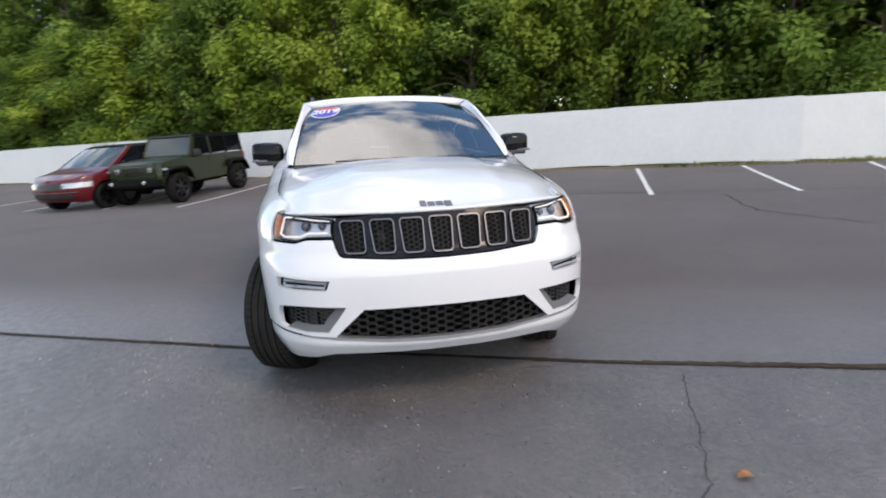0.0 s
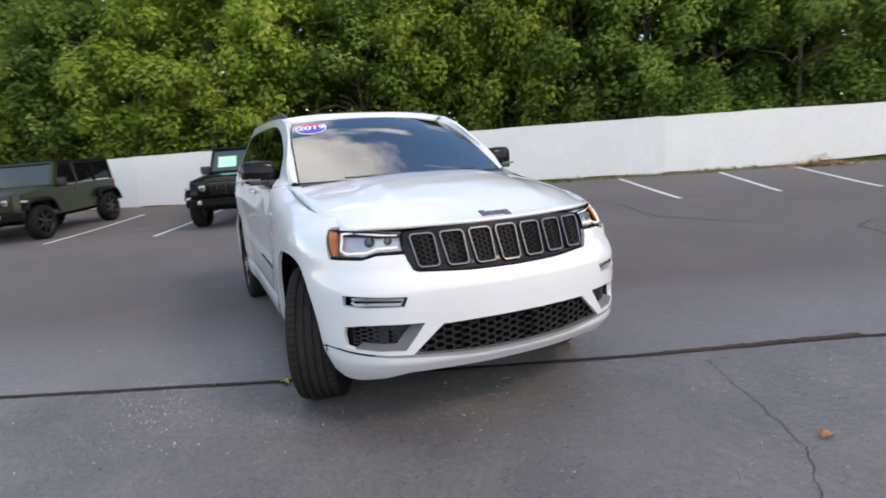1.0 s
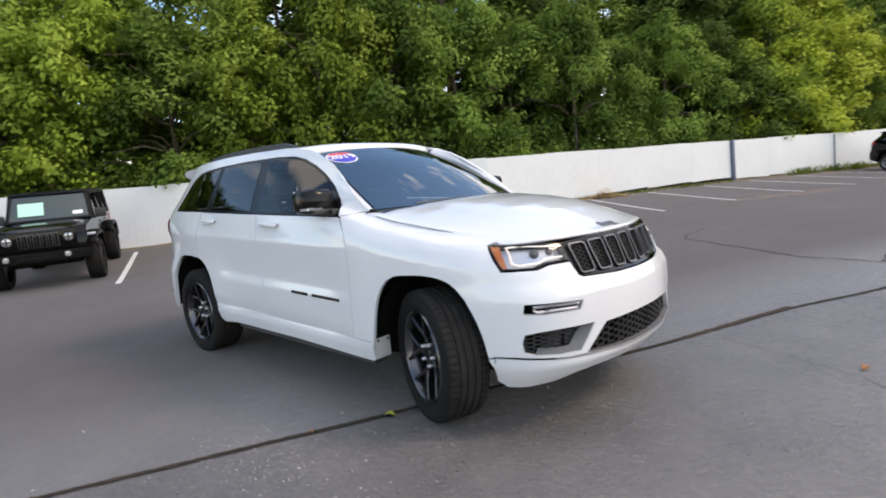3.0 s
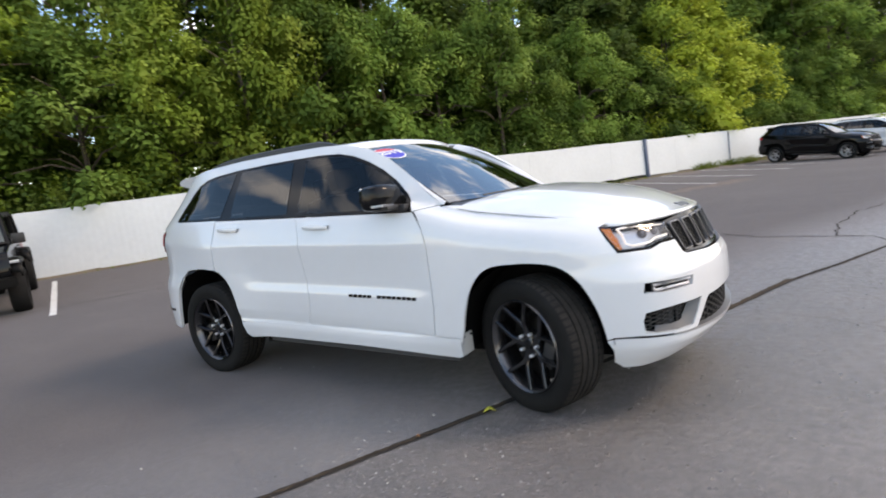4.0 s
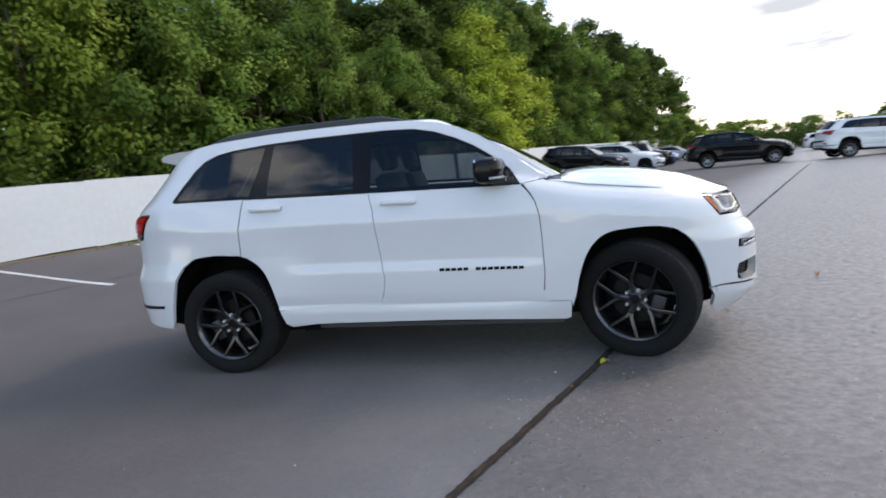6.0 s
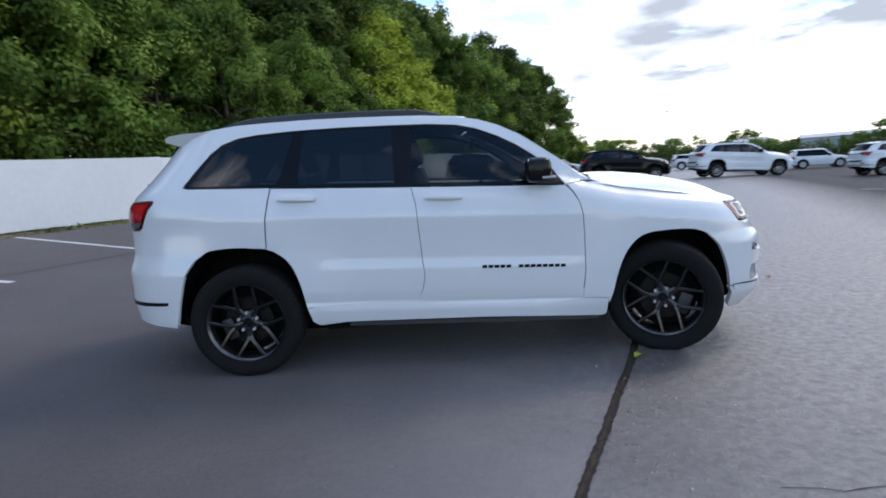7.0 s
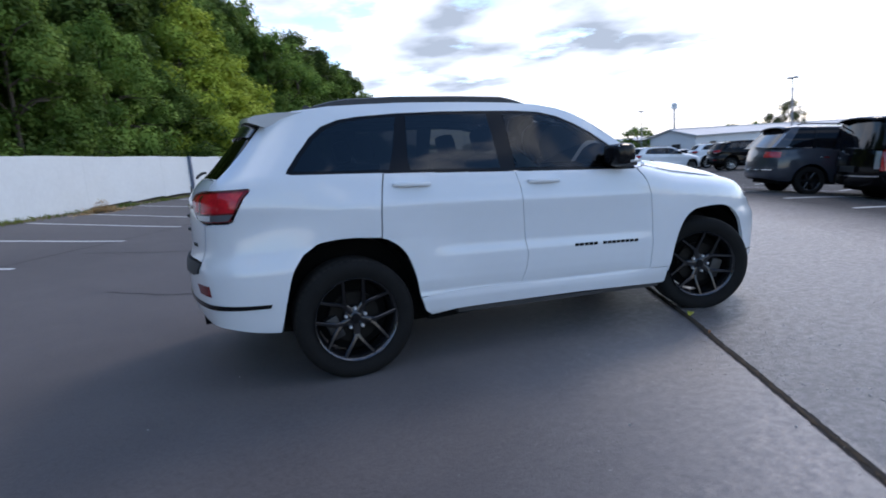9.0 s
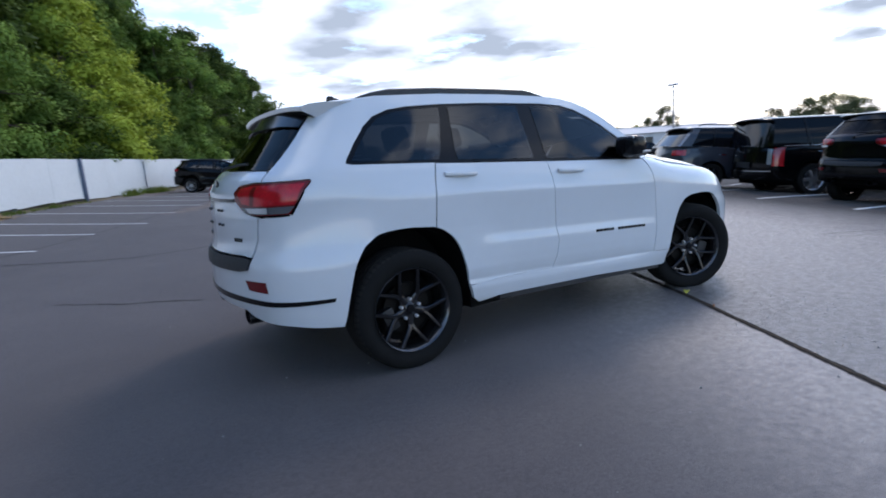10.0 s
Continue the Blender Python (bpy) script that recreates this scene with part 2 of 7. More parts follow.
def tube(bm, pts, r, n=8, cap=True):
    """A round bar along points."""
    pts = [Vector(p) for p in pts]
    rings = []
    for i, p in enumerate(pts):
        d = (pts[min(i + 1, len(pts) - 1)] - pts[max(i - 1, 0)]).normalized()
        u = d.cross(Vector((0, 0, 1)) if abs(d.z) < 0.9 else Vector((1, 0, 0))).normalized()
        v = d.cross(u)
        k = r[i] if isinstance(r, (list, tuple)) else r
        rings.append([bm.verts.new(p + k * (math.cos(2 * math.pi * j / n) * u + math.sin(2 * math.pi * j / n) * v)) for j in range(n)])
    for A, B in zip(rings, rings[1:]):
        for j in range(n):
            bm.faces.new((A[j], A[(j + 1) % n], B[(j + 1) % n], B[j]))
    if cap:
        bm.faces.new(rings[0][::-1])
        bm.faces.new(rings[-1])
    return bm


def smooth01(a, b, x):
    t = np.clip((np.asarray(x, float) - a) / (b - a), 0, 1)
    return t * t * (3 - 2 * t)


def curve(pts, n=40):
    """Catmull-Rom points through pts."""
    p = np.array(pts, float)
    p = np.vstack([2 * p[0] - p[1], p, 2 * p[-1] - p[-2]])
    out = []
    for i in range(1, len(p) - 2):
        for t in np.linspace(0, 1, n, endpoint=False):
            a, b, c, d = p[i - 1], p[i], p[i + 1], p[i + 2]
            out.append(0.5 * (2 * b + (c - a) * t + (2 * a - 5 * b + 4 * c - d) * t * t + (3 * b - a - 3 * c + d) * t ** 3))
    return np.array(out + [p[-2]])

# ---- ground: level round the car, rising to the fence, falling away to the far side ----
def fence_n(u):
    """How far the fence stands from the lot's middle line, along it."""
    return float(np.interp(u, [-60, -28, -9, 8, 120], [28, 20.0, 14.6, 12.0, 12.0]))


def lot(n, u, z=None):
    """A place from its distance towards the fence (12 at the fence) and along it."""
    k = n + (fence_n(u) - 12.0) * min(max(n / 8.0, 0), 1)
    x, y = -0.925 * k + 0.38 * u, 0.38 * k + 0.925 * u
    return Vector((x, y, ground_z(x, y) if z is None else z))


def ground_z(x, y):
    n, u = -0.925 * x + 0.38 * y, 0.38 * x + 0.925 * y
    n = n - (fence_n(u) - 12.0)
    up = 0.064 * math.log1p(math.exp(min((n - 3.4) * 1.6, 40))) / 1.6
    if n > 12:
        up = 0.064 * 8.62
    d = 0.75 * x + 0.66 * y - 14
    down = 0.016 * math.log1p(math.exp(min(d * 0.5, 60))) / 0.5 if n < 12 else 0
    gut = 0.10 * math.log1p(math.exp(min((-n - 6.6) * 1.8, 60))) / 1.8
    hump = 0.062 * float(smooth01(-2.2, 0.2, n) * (1 - smooth01(3, 8, n)))
    return up + hump - min(down, 1.6) - min(gut, 0.45)


def at_nu(n, u):
    """A place on the ground by its straight distance towards the fence and along it."""
    x, y = -0.925 * n + 0.38 * u, 0.38 * n + 0.925 * u
    return Vector((x, y, ground_z(x, y)))


def stand(at, heading):
    """A car's place with all its wheels on the sloping ground."""
    up = Vector((0, 0, 1))
    h = Vector((heading[0], heading[1], 0)).normalized()
    s = Vector((-h.y, h.x, 0))
    rise = lambda d: ground_z(at.x + d.x, at.y + d.y)
    f = (h * 3 + up * (rise(h * 1.5) - rise(-h * 1.5))).normalized()
    side = (s * 1.6 + up * (rise(s * 0.8) - rise(-s * 0.8))).normalized()
    top = f.cross(side).normalized()
    side = top.cross(f)
    z = (rise(h * 1.5) + rise(-h * 1.5) + rise(s * 0.8) + rise(-s * 0.8)) / 4
    m = Matrix((f, side, top)).transposed().to_4x4()
    m.translation = (at.x, at.y, z)
    return m


def asphalt():
    m = bpy.data.materials.new("asphalt")
    m.use_nodes = True
    nt = m.node_tree
    b = nt.nodes["Principled BSDF"]
    n, l = nt.nodes.new, nt.links.new
    geo = n("ShaderNodeNewGeometry")

    def noise_(scale, det=5, rough=0.6):
        t = n("ShaderNodeTexNoise")
        t.inputs["Scale"].default_value, t.inputs["Detail"].default_value, t.inputs["Roughness"].default_value = scale, det, rough
        l(geo.outputs["Position"], t.inputs["Vector"])
        return t

    def ramp(src, a, b_, ca, cb):
        r = n("ShaderNodeValToRGB")
        r.color_ramp.elements[0].position, r.color_ramp.elements[1].position = a, b_
        r.color_ramp.elements[0].color, r.color_ramp.elements[1].color = (*ca, 1), (*cb, 1)
        l(src, r.inputs[0])
        return r

    def mixc(mode, fac, a, b_):
        x = n("ShaderNodeMixRGB")
        x.blend_type = mode
        if isinstance(fac, float):
            x.inputs[0].default_value = fac
        else:
            l(fac, x.inputs[0])
        l(a, x.inputs[1]); l(b_, x.inputs[2])
        return x

    big, mid, fine, grit = noise_(0.22, 6), noise_(1.6, 6), noise_(45, 4, 0.7), noise_(220, 2)
    # older, greyer paving on the far side of the long joint
    sx = n("ShaderNodeSeparateXYZ")
    l(geo.outputs["Position"], sx.inputs[0])
    side = n("ShaderNodeVectorMath"); side.operation = "DOT_PRODUCT"; side.inputs[1].default_value = (0.925, -0.38, 0)
    l(geo.outputs["Position"], side.inputs[0])
    along = n("ShaderNodeVectorMath"); along.operation = "DOT_PRODUCT"; along.inputs[1].default_value = (0.38, 0.925, 0)
    l(geo.outputs["Position"], along.inputs[0])
    edge = side.outputs["Value"]
    for u0, u1, k in ((3.2, 25, 1.37), (1.6, -14, -0.64)):
        bend, less = n("ShaderNodeMapRange"), n("ShaderNodeMath")
        bend.inputs["From Min"].default_value, bend.inputs["From Max"].default_value, bend.inputs["To Max"].default_value = u0, u1, k
        l(along.outputs["Value"], bend.inputs["Value"])
        less.operation = "SUBTRACT"
        l(edge, less.inputs[0]); l(bend.outputs[0], less.inputs[1])
        edge = less.outputs[0]
    step = n("ShaderNodeMapRange"); step.inputs["From Min"].default_value, step.inputs["From Max"].default_value = 1.50, 1.56
    l(edge, step.inputs["Value"])
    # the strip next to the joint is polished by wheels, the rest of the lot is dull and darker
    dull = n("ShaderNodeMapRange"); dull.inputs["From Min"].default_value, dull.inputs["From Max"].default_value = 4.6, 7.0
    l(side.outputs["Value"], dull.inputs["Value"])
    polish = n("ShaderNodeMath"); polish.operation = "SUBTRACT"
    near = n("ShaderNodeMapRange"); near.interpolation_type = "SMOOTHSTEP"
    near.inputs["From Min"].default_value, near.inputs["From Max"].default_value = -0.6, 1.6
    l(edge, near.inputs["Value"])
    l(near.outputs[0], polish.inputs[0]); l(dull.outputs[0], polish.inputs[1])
    base = ramp(big.outputs["Fac"], 0.3, 0.7, (0.072, 0.0635, 0.0645), (0.099, 0.088, 0.088))
    old = ramp(mid.outputs["Fac"], 0.35, 0.65, (0.053, 0.0455, 0.0445), (0.086, 0.074, 0.0715))
    worn = noise_(15.0, 9, 0.75)
    blot = ramp(worn.outputs["Fac"], 0.34, 0.68, (0.62, 0.62, 0.62), (1.34, 1.33, 1.32))
    old = mixc("MULTIPLY", 1.0, old.outputs[0], blot.outputs[0])
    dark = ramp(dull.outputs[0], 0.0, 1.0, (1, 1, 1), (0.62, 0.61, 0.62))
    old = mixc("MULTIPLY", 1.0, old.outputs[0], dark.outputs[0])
    c = mixc("MIX", step.outputs[0], base.outputs[0], old.outputs[0])
    stain = ramp(mid.outputs["Fac"], 0.42, 0.62, (0.93, 0.93, 0.93), (1.06, 1.06, 1.05))
    c = mixc("MULTIPLY", 1.0, c.outputs[0], stain.outputs[0])
    speck = ramp(fine.outputs["Fac"], 0.3, 0.72, (0.82, 0.82, 0.82), (1.20, 1.19, 1.18))
    c = mixc("MULTIPLY", 1.0, c.outputs[0], speck.outputs[0])
    chips = ramp(grit.outputs["Fac"], 0.70, 0.76, (0, 0, 0), (0.10, 0.10, 0.095))
    c = mixc("ADD", 1.0, c.outputs[0], chips.outputs[0])
    # small pits where stones have come out
    hole = noise_(34.0, 2, 0.5)
    pit = ramp(hole.outputs["Fac"], 0.635, 0.69, (1, 1, 1), (0.42, 0.40, 0.40))
    c = mixc("MULTIPLY", step.outputs[0], c.outputs[0], pit.outputs[0])
    # broken patches of shallow pits in the older paving
    flaw, where = noise_(60.0, 3, 0.6), noise_(1.1, 4)
    thin = n("ShaderNodeMath"); thin.operation = "MULTIPLY_ADD"; thin.inputs[1].default_value = 0.35
    l(where.outputs["Fac"], thin.inputs[0]); l(flaw.outputs["Fac"], thin.inputs[2])
    flaws = ramp(thin.outputs[0], 0.725, 0.75, (1, 1, 1), (0.30, 0.28, 0.28))
    c = mixc("MULTIPLY", step.outputs[0], c.outputs[0], flaws.outputs[0])
    l(c.outputs[0], b.inputs["Base Color"])
    # dusty grain that pales at low angles
    b.inputs["Sheen Weight"].default_value, b.inputs["Sheen Roughness"].default_value = 0.11, 0.5
    b.inputs["Sheen Tint"].default_value = (1.0, 0.94, 0.91, 1)
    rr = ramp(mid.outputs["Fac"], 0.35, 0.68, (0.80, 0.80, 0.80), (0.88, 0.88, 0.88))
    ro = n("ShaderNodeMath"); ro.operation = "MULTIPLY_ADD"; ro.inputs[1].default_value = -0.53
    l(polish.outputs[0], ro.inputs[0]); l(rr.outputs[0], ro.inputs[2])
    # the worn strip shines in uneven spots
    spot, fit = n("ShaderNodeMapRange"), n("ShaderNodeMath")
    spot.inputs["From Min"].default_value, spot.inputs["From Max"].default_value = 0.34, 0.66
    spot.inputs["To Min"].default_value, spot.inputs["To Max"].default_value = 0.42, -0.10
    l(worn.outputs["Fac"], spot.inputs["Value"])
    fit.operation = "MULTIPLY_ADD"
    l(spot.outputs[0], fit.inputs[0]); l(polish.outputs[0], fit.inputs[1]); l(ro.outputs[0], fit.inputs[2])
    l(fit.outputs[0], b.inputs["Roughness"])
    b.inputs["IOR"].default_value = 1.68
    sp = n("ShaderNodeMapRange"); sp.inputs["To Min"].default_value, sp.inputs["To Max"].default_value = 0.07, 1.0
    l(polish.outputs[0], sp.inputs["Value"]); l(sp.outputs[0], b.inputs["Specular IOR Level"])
    bp, ad = n("ShaderNodeBump"), n("ShaderNodeMath")
    ad.operation = "ADD"
    l(fine.outputs["Fac"], ad.inputs[0]); l(grit.outputs["Fac"], ad.inputs[1])
    bp.inputs["Distance"].default_value, bp.inputs["Strength"].default_value = 0.0035, 0.8
    ad2, pits = n("ShaderNodeMath"), n("ShaderNodeMath")
    ad2.operation, pits.operation, pits.inputs[1].default_value = "MULTIPLY_ADD", "MULTIPLY", 4.6
    l(worn.outputs["Fac"], pits.inputs[0])
    l(pits.outputs[0], ad2.inputs[0]); l(step.outputs[0], ad2.inputs[1]); l(ad.outputs[0], ad2.inputs[2])
    l(ad2.outputs[0], bp.inputs["Height"]); l(bp.outputs[0], b.inputs["Normal"])
    return m


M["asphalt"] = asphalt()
M["tar"] = mat("crack_sealant", (0.030, 0.026, 0.023), 0.9, spec=0.15, vary=0.3, scale=6, bump=0.001, bump_scale=60)
M["line"] = mat("worn_line_paint", (0.62, 0.62, 0.60), 0.7, vary=0.22, scale=5, bump=0.0005, bump_scale=200)
M["panel"] = mat("white_fence_panel", (0.64, 0.66, 0.655), 0.55, vary=0.06, scale=0.8)
M["post"] = mat("steel_post", (0.10, 0.13, 0.19), 0.5, metal=0.3, vary=0.2)
M["soil"] = mat("dry_soil", (0.16, 0.12, 0.075), 0.9, vary=0.35, scale=3, bump=0.01, bump_scale=30)
M["sand"] = mat("dried_sand_film", (0.19, 0.155, 0.135), 0.9, vary=0.35, scale=4, spec=0.15)
M["joint_soil"] = mat("dark_washed_soil", (0.055, 0.040, 0.027), 0.95, vary=0.5, scale=8, spec=0.15)
M["scuff"] = mat("chalky_scuff", (0.17, 0.165, 0.16), 0.9, vary=0.4, scale=30)
M["stone"] = mat("pale_grit", (0.40, 0.39, 0.37), 0.8, vary=0.2)
M["dead_leaf"] = mat("brown_leaf", (0.36, 0.15, 0.06), 0.7, vary=0.3, scale=30)
M["yellow_leaf"] = mat("yellow_leaf", (0.42, 0.40, 0.05), 0.6, vary=0.3, scale=30)
M["straw"] = mat("dry_straw", (0.50, 0.33, 0.15), 0.9, vary=0.3, scale=10)


def build_ground():
    bm = bmesh.new()
    far = [70, 90, 120, 160, 220, 320, 500, 900, 1600]
    xs = np.concatenate([[-k for k in far[::-1]], np.arange(-60, 61, 1.0), far])
    grid(bm, [[(x, y, ground_z(x, y)) for y in xs] for x in xs])
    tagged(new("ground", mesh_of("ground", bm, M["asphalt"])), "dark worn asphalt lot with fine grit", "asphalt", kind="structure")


def ribbon(name, pts, w, material, lift=0.004, wob=0.3, step=0.12, seed=1):
    """A flat strip with an uneven edge that follows the ground."""
    rnd = random.Random(seed)
    p = [Vector(q) for q in pts]
    out = []
    for a, b in zip(p, p[1:]):
        k = max(1, int((b - a).length / step))
        out += [a.lerp(b, i / k) for i in range(k)]
    out.append(p[-1])
    bm = bmesh.new()
    rows = []
    for i, q in enumerate(out):
        d = (out[min(i + 1, len(out) - 1)] - out[max(i - 1, 0)]).normalized()
        s = Vector((-d.y, d.x, 0))
        a, b = w * (1 + wob * rnd.uniform(-1, 1)) / 2, w * (1 + wob * rnd.uniform(-1, 1)) / 2
        j = rnd.uniform(-1, 1) * wob * w * 0.3
        l_, r_ = q + s * (a + j), q - s * (b - j)
        rows.append([(l_.x, l_.y, ground_z(l_.x, l_.y) + lift), (r_.x, r_.y, ground_z(r_.x, r_.y) + lift)])
    grid(bm, rows)
    return new(name, mesh_of(name, bm, material))


def wander(a, b, n, amp, seed):
    rnd = random.Random(seed)
    a, b = Vector((*a, 0)), Vector((*b, 0))
    d = (b - a)
    s = Vector((-d.y, d.x, 0)).normalized()
    out, o = [], 0
    for i in range(n + 1):
        out.append(a + d * i / n + s * o)
        o = o * 0.8 + rnd.uniform(-amp, amp)
    return out


def build_paving():
    joint = [(-0.925 * n + 0.38 * u, 0.38 * n + 0.925 * u) for n, u in ((-0.9, -14), (-1.1, -8), (-1.28, -3), (-1.46, -0.6), (-1.54, 1.6), (-1.53, 3.2), (-1.65, 4.3), (-1.8, 6.5), (-2.28, 14), (-2.9, 25))]
    for i, (a, b) in enumerate(zip(joint, joint[1:])):
        far = max(abs(a[1]), abs(b[1])) > 8
        o = ribbon("paving_joint", wander(a, b, 24, 0.0025, i), 0.050, M["tar"], 0.004, 0.16 if not far else 0.12, 0.025 if not far else 0.3, seed=i)
        tagged(o, "dark tar-filled paving joint", "joint", kind="structure")
        if not far:
            o = ribbon("joint_soil", wander(a, b, 24, 0.006, i), 0.016, M["joint_soil"], 0.0065, 0.98, 0.03, seed=30 + i)
            tagged(o, "brown soil washed into the paving joint", "soil", kind="structure")
    cracks = [([(2.38, 1.31), (2.66, 1.15), (2.96, 0.99), (3.3, 0.8), (3.55, 0.48), (3.7, 0.1)], 0.004),
              ([(0.05, 8.49), (0.18, 6.92), (0.71, 6.5), (1.46, 5.75), (2.22, 5.06), (2.84, 4.94), (3.45, 4.79)], 0.022),
              ([(4.28, 8.89), (3.48, 7.33), (3.12, 5.94), (3.09, 4.96), (3.45, 4.79), (3.64, 4.24)], 0.022),
              ([(-4.56, 7.0), (-2.7, 6.16), (-0.95, 6.54)], 0.025), ([(-3.6, 3.3), (-3.17, 2.94), (-2.21, 2.2)], 0.02), ([(1.2, -2.6), (2.4, -2.75), (3.8, -3.3)], 0.005),
              ([(-9.5, -3.5), (-8.2, -5.2), (-7.2, -7.5)], 0.02), ([(4.6, -0.6), (5.6, -1.2), (7.2, -0.9)], 0.014)]
    for i, (q, w) in enumerate(cracks):
        pts = []
        for k, (a, b) in enumerate(zip(q, q[1:])):
            pts += wander(a, b, 16, 0.022 * math.dist(a, b), 40 + 7 * i + k)[:-1]
        tagged(ribbon("crack", pts, w, M["tar"], 0.0035, 0.6, 0.05, seed=60 + i), "thin dark crack in asphalt", "crack", kind="structure")
    rnd = random.Random(17)
    for i in range(9):
        x, y = rnd.uniform(2.0, 3.2), rnd.uniform(-1.4, 1.2)
        a, k = rnd.uniform(0.9, 1.9), rnd.uniform(0.012, 0.05)
        pts = [(x - k * math.cos(a), y - k * math.sin(a), 0), (x, y, 0), (x + k * math.cos(a + 0.3), y + k * math.sin(a + 0.3), 0)]
        tagged(ribbon("scuff_mark", pts, rnd.uniform(0.006, 0.016), M["scuff"], 0.004, 0.8, 0.03, seed=200 + i), "pale chalky scuff mark on asphalt", "scuff mark", "scuff marks", "structure")
    o = ribbon("joint_soil", wander((2.16, 1.20), (2.62, 2.45), 30, 0.003, 77), 0.054, M["joint_soil"], 0.006, 0.28, 0.03, seed=78)
    tagged(o, "brown soil washed over the broken paving joint", "soil", kind="structure")
    # a joint along the foot of the parking bays
    for u0, u1 in ((-24, -4), (-4, 12), (12, 40)):
        pts = [lot(6.9, u, 0) for u in np.linspace(u0, u1, 24)]
        tagged(ribbon("paving_joint", pts, 0.022, M["tar"], 0.004, 0.4, 0.25, seed=int(u0)), "dark tar-filled paving joint", "joint", kind="structure")
    # bay lines, fence side and far side
    bays = [(u, 0.0, 7.05 + (2 - u) * 0.08) for u in (-16.0, -13.1, -10.3, -7.95, -5.45, -2.7, 0.75)]
    bays += [(3.45, 0.09, 7.1), (6.15, 0.09, 6.95), (8.33, 0.26, 6.85), (10.25, 0.32, 6.4), (13.35, 0.30, 6.6), (16.35, 0.30, 6.5)]
    bays += [(u, 0.28, 6.6) for u in (19.3, 22.3, 25.2, 30.6, 35.6, 40)]
    for i, (u, k, n0) in enumerate(bays):
        top = min(fence_n(u) - 0.55, 12.6)
        a, b = at_nu(n0, u), at_nu(top, u + k * (top - n0))
        tagged(ribbon("bay_line", [a, b], 0.105, M["line"], 0.007, 0.10, 0.25, seed=100 + i), "worn white parking line", "line", "parking lines", "structure")
    # sandy wash at the foot of the bays
    for i, (n0, u0, n1, u1, w) in enumerate(((6.9, 13.0, 6.3, 14.2, 0.5), (6.5, 14.4, 6.1, 17.6, 0.7), (11.2, 21.5, 11.1, 24.5, 0.7), (11.1, 25.0, 10.9, 30.0, 0.9))):
        tagged(ribbon("sand_wash", [at_nu(n0, u0), at_nu((n0 + n1) / 2 - 0.12, (u0 + u1) / 2), at_nu(n1, u1)], w, M["sand"], 0.005, 0.85, 0.09, seed=300 + i), "thin sandy wash dried on the asphalt", "sand", kind="structure")
    for i, u in enumerate((-1.9, 0.7, 3.15, 5.4, 7.5, 9.9, 12.3, 14.7)):
        a, b = at_nu(-7.0, u), at_nu(-11.8, u + 2.2)
        tagged(ribbon("bay_line", [a, b], 0.105, M["line"], 0.007, 0.10, 0.25, seed=130 + i), "worn white parking line", "line", "parking lines", "structure")


def build_fence():
    sec = 2.44
    us = np.arange(-44.0, 84, sec)
    us = us - us[np.argmin(np.abs(us - 20.3))] + 20.3
    white, post = M["panel"], M["post"]
    rnd = random.Random(5)
    fence = tagged(new("fence"), "white sheet fence with dark posts", "fence", kind="structure")
    for i, (u0, u1) in enumerate(zip(us, us[1:])):
        a, b = lot(12.0, u0), lot(12.0, u1)
        d = b - a
        d.z = 0
        L = d.length
        ang = math.atan2(d.y, d.x)
        top = (2.30 + rnd.uniform(-0.012, 0.012)) - 0.0 * u0
        bm = bmesh.new()
        n = 16
        rows = []
        for k in range(n * 4 + 1):
            t = k / (n * 4)
            # shallow ribs
            o = 0.0007 * (1 if (k % 4) in (1, 2) else 0)
            z0, z1 = a.z + (b.z - a.z) * t + (0.05 if not 12 < u0 < 20.2 else 0.13) + 0.03 * math.sin(3 * t + i), top + 0.006 * math.sin(5 * t + 2 * i)
            q = a + d * t
            nn = Vector((math.sin(ang), -math.cos(ang), 0)) * (o + 0.004 * (i % 2))
            rows.append([(q.x + nn.x, q.y + nn.y, z0), (q.x + nn.x, q.y + nn.y, z1)])
        grid(bm, rows)
        ob = part("panel", bm, white, fence, smooth=False)
        so = ob.modifiers.new("thickness", "SOLIDIFY"); so.thickness = 0.012
    for i, u in enumerate(us):
        a = lot(12.09, u)
        if i % 3:
            continue
        bm = bmesh.new()
        box(bm, (a.x - 0.04, a.y - 0.04, a.z - 0.1), (a.x + 0.04, a.y + 0.04, 2.25), None, 0.006)
        part("post", bm, post, fence)
    # the joint where two runs meet shows its dark end post
    a = lot(11.93, 20.3)
    bm = bmesh.new()
    box(bm, (-0.07, -0.06, 0), (0.07, 0.06, 1.80), Matrix.Translation((a.x, a.y, a.z - 0.02)) @ Matrix.Rotation(math.atan2(0.925, 0.38), 4, "Z"), 0.01)
    part("end_post", bm, post, fence, "dark blue-grey end post")
    a = lot(11.95, 27.6)
    bm = bmesh.new()
    box(bm, (-0.02, -0.02, 0), (0.02, 0.02, 1.75), Matrix.Translation((a.x, a.y, a.z)) @ Matrix.Rotation(math.atan2(0.925, 0.38), 4, "Z"), 0.005)
    part("joint_strip", bm, M["post"], fence)
    # soil strip at the foot
    rows = []
    bm = bmesh.new()
    for u in np.arange(-40, 80, 0.4):
        w = 0.28 + 0.14 * noise.noise(Vector((u * 0.6, 0, 0)))
        rows.append([tuple(lot(12.0 - w, u) + Vector((0, 0, 0.006))), tuple(lot(11.97 - w * 0.4, u) + Vector((0, 0, 0.035))), tuple(lot(12.3, u) + Vector((0, 0, 0.045)))])
    grid(bm, rows)
    tagged(new("soil_strip", mesh_of("soil_strip", bm, M["soil"])), "dry soil strip along the fence foot", "soil", kind="structure")


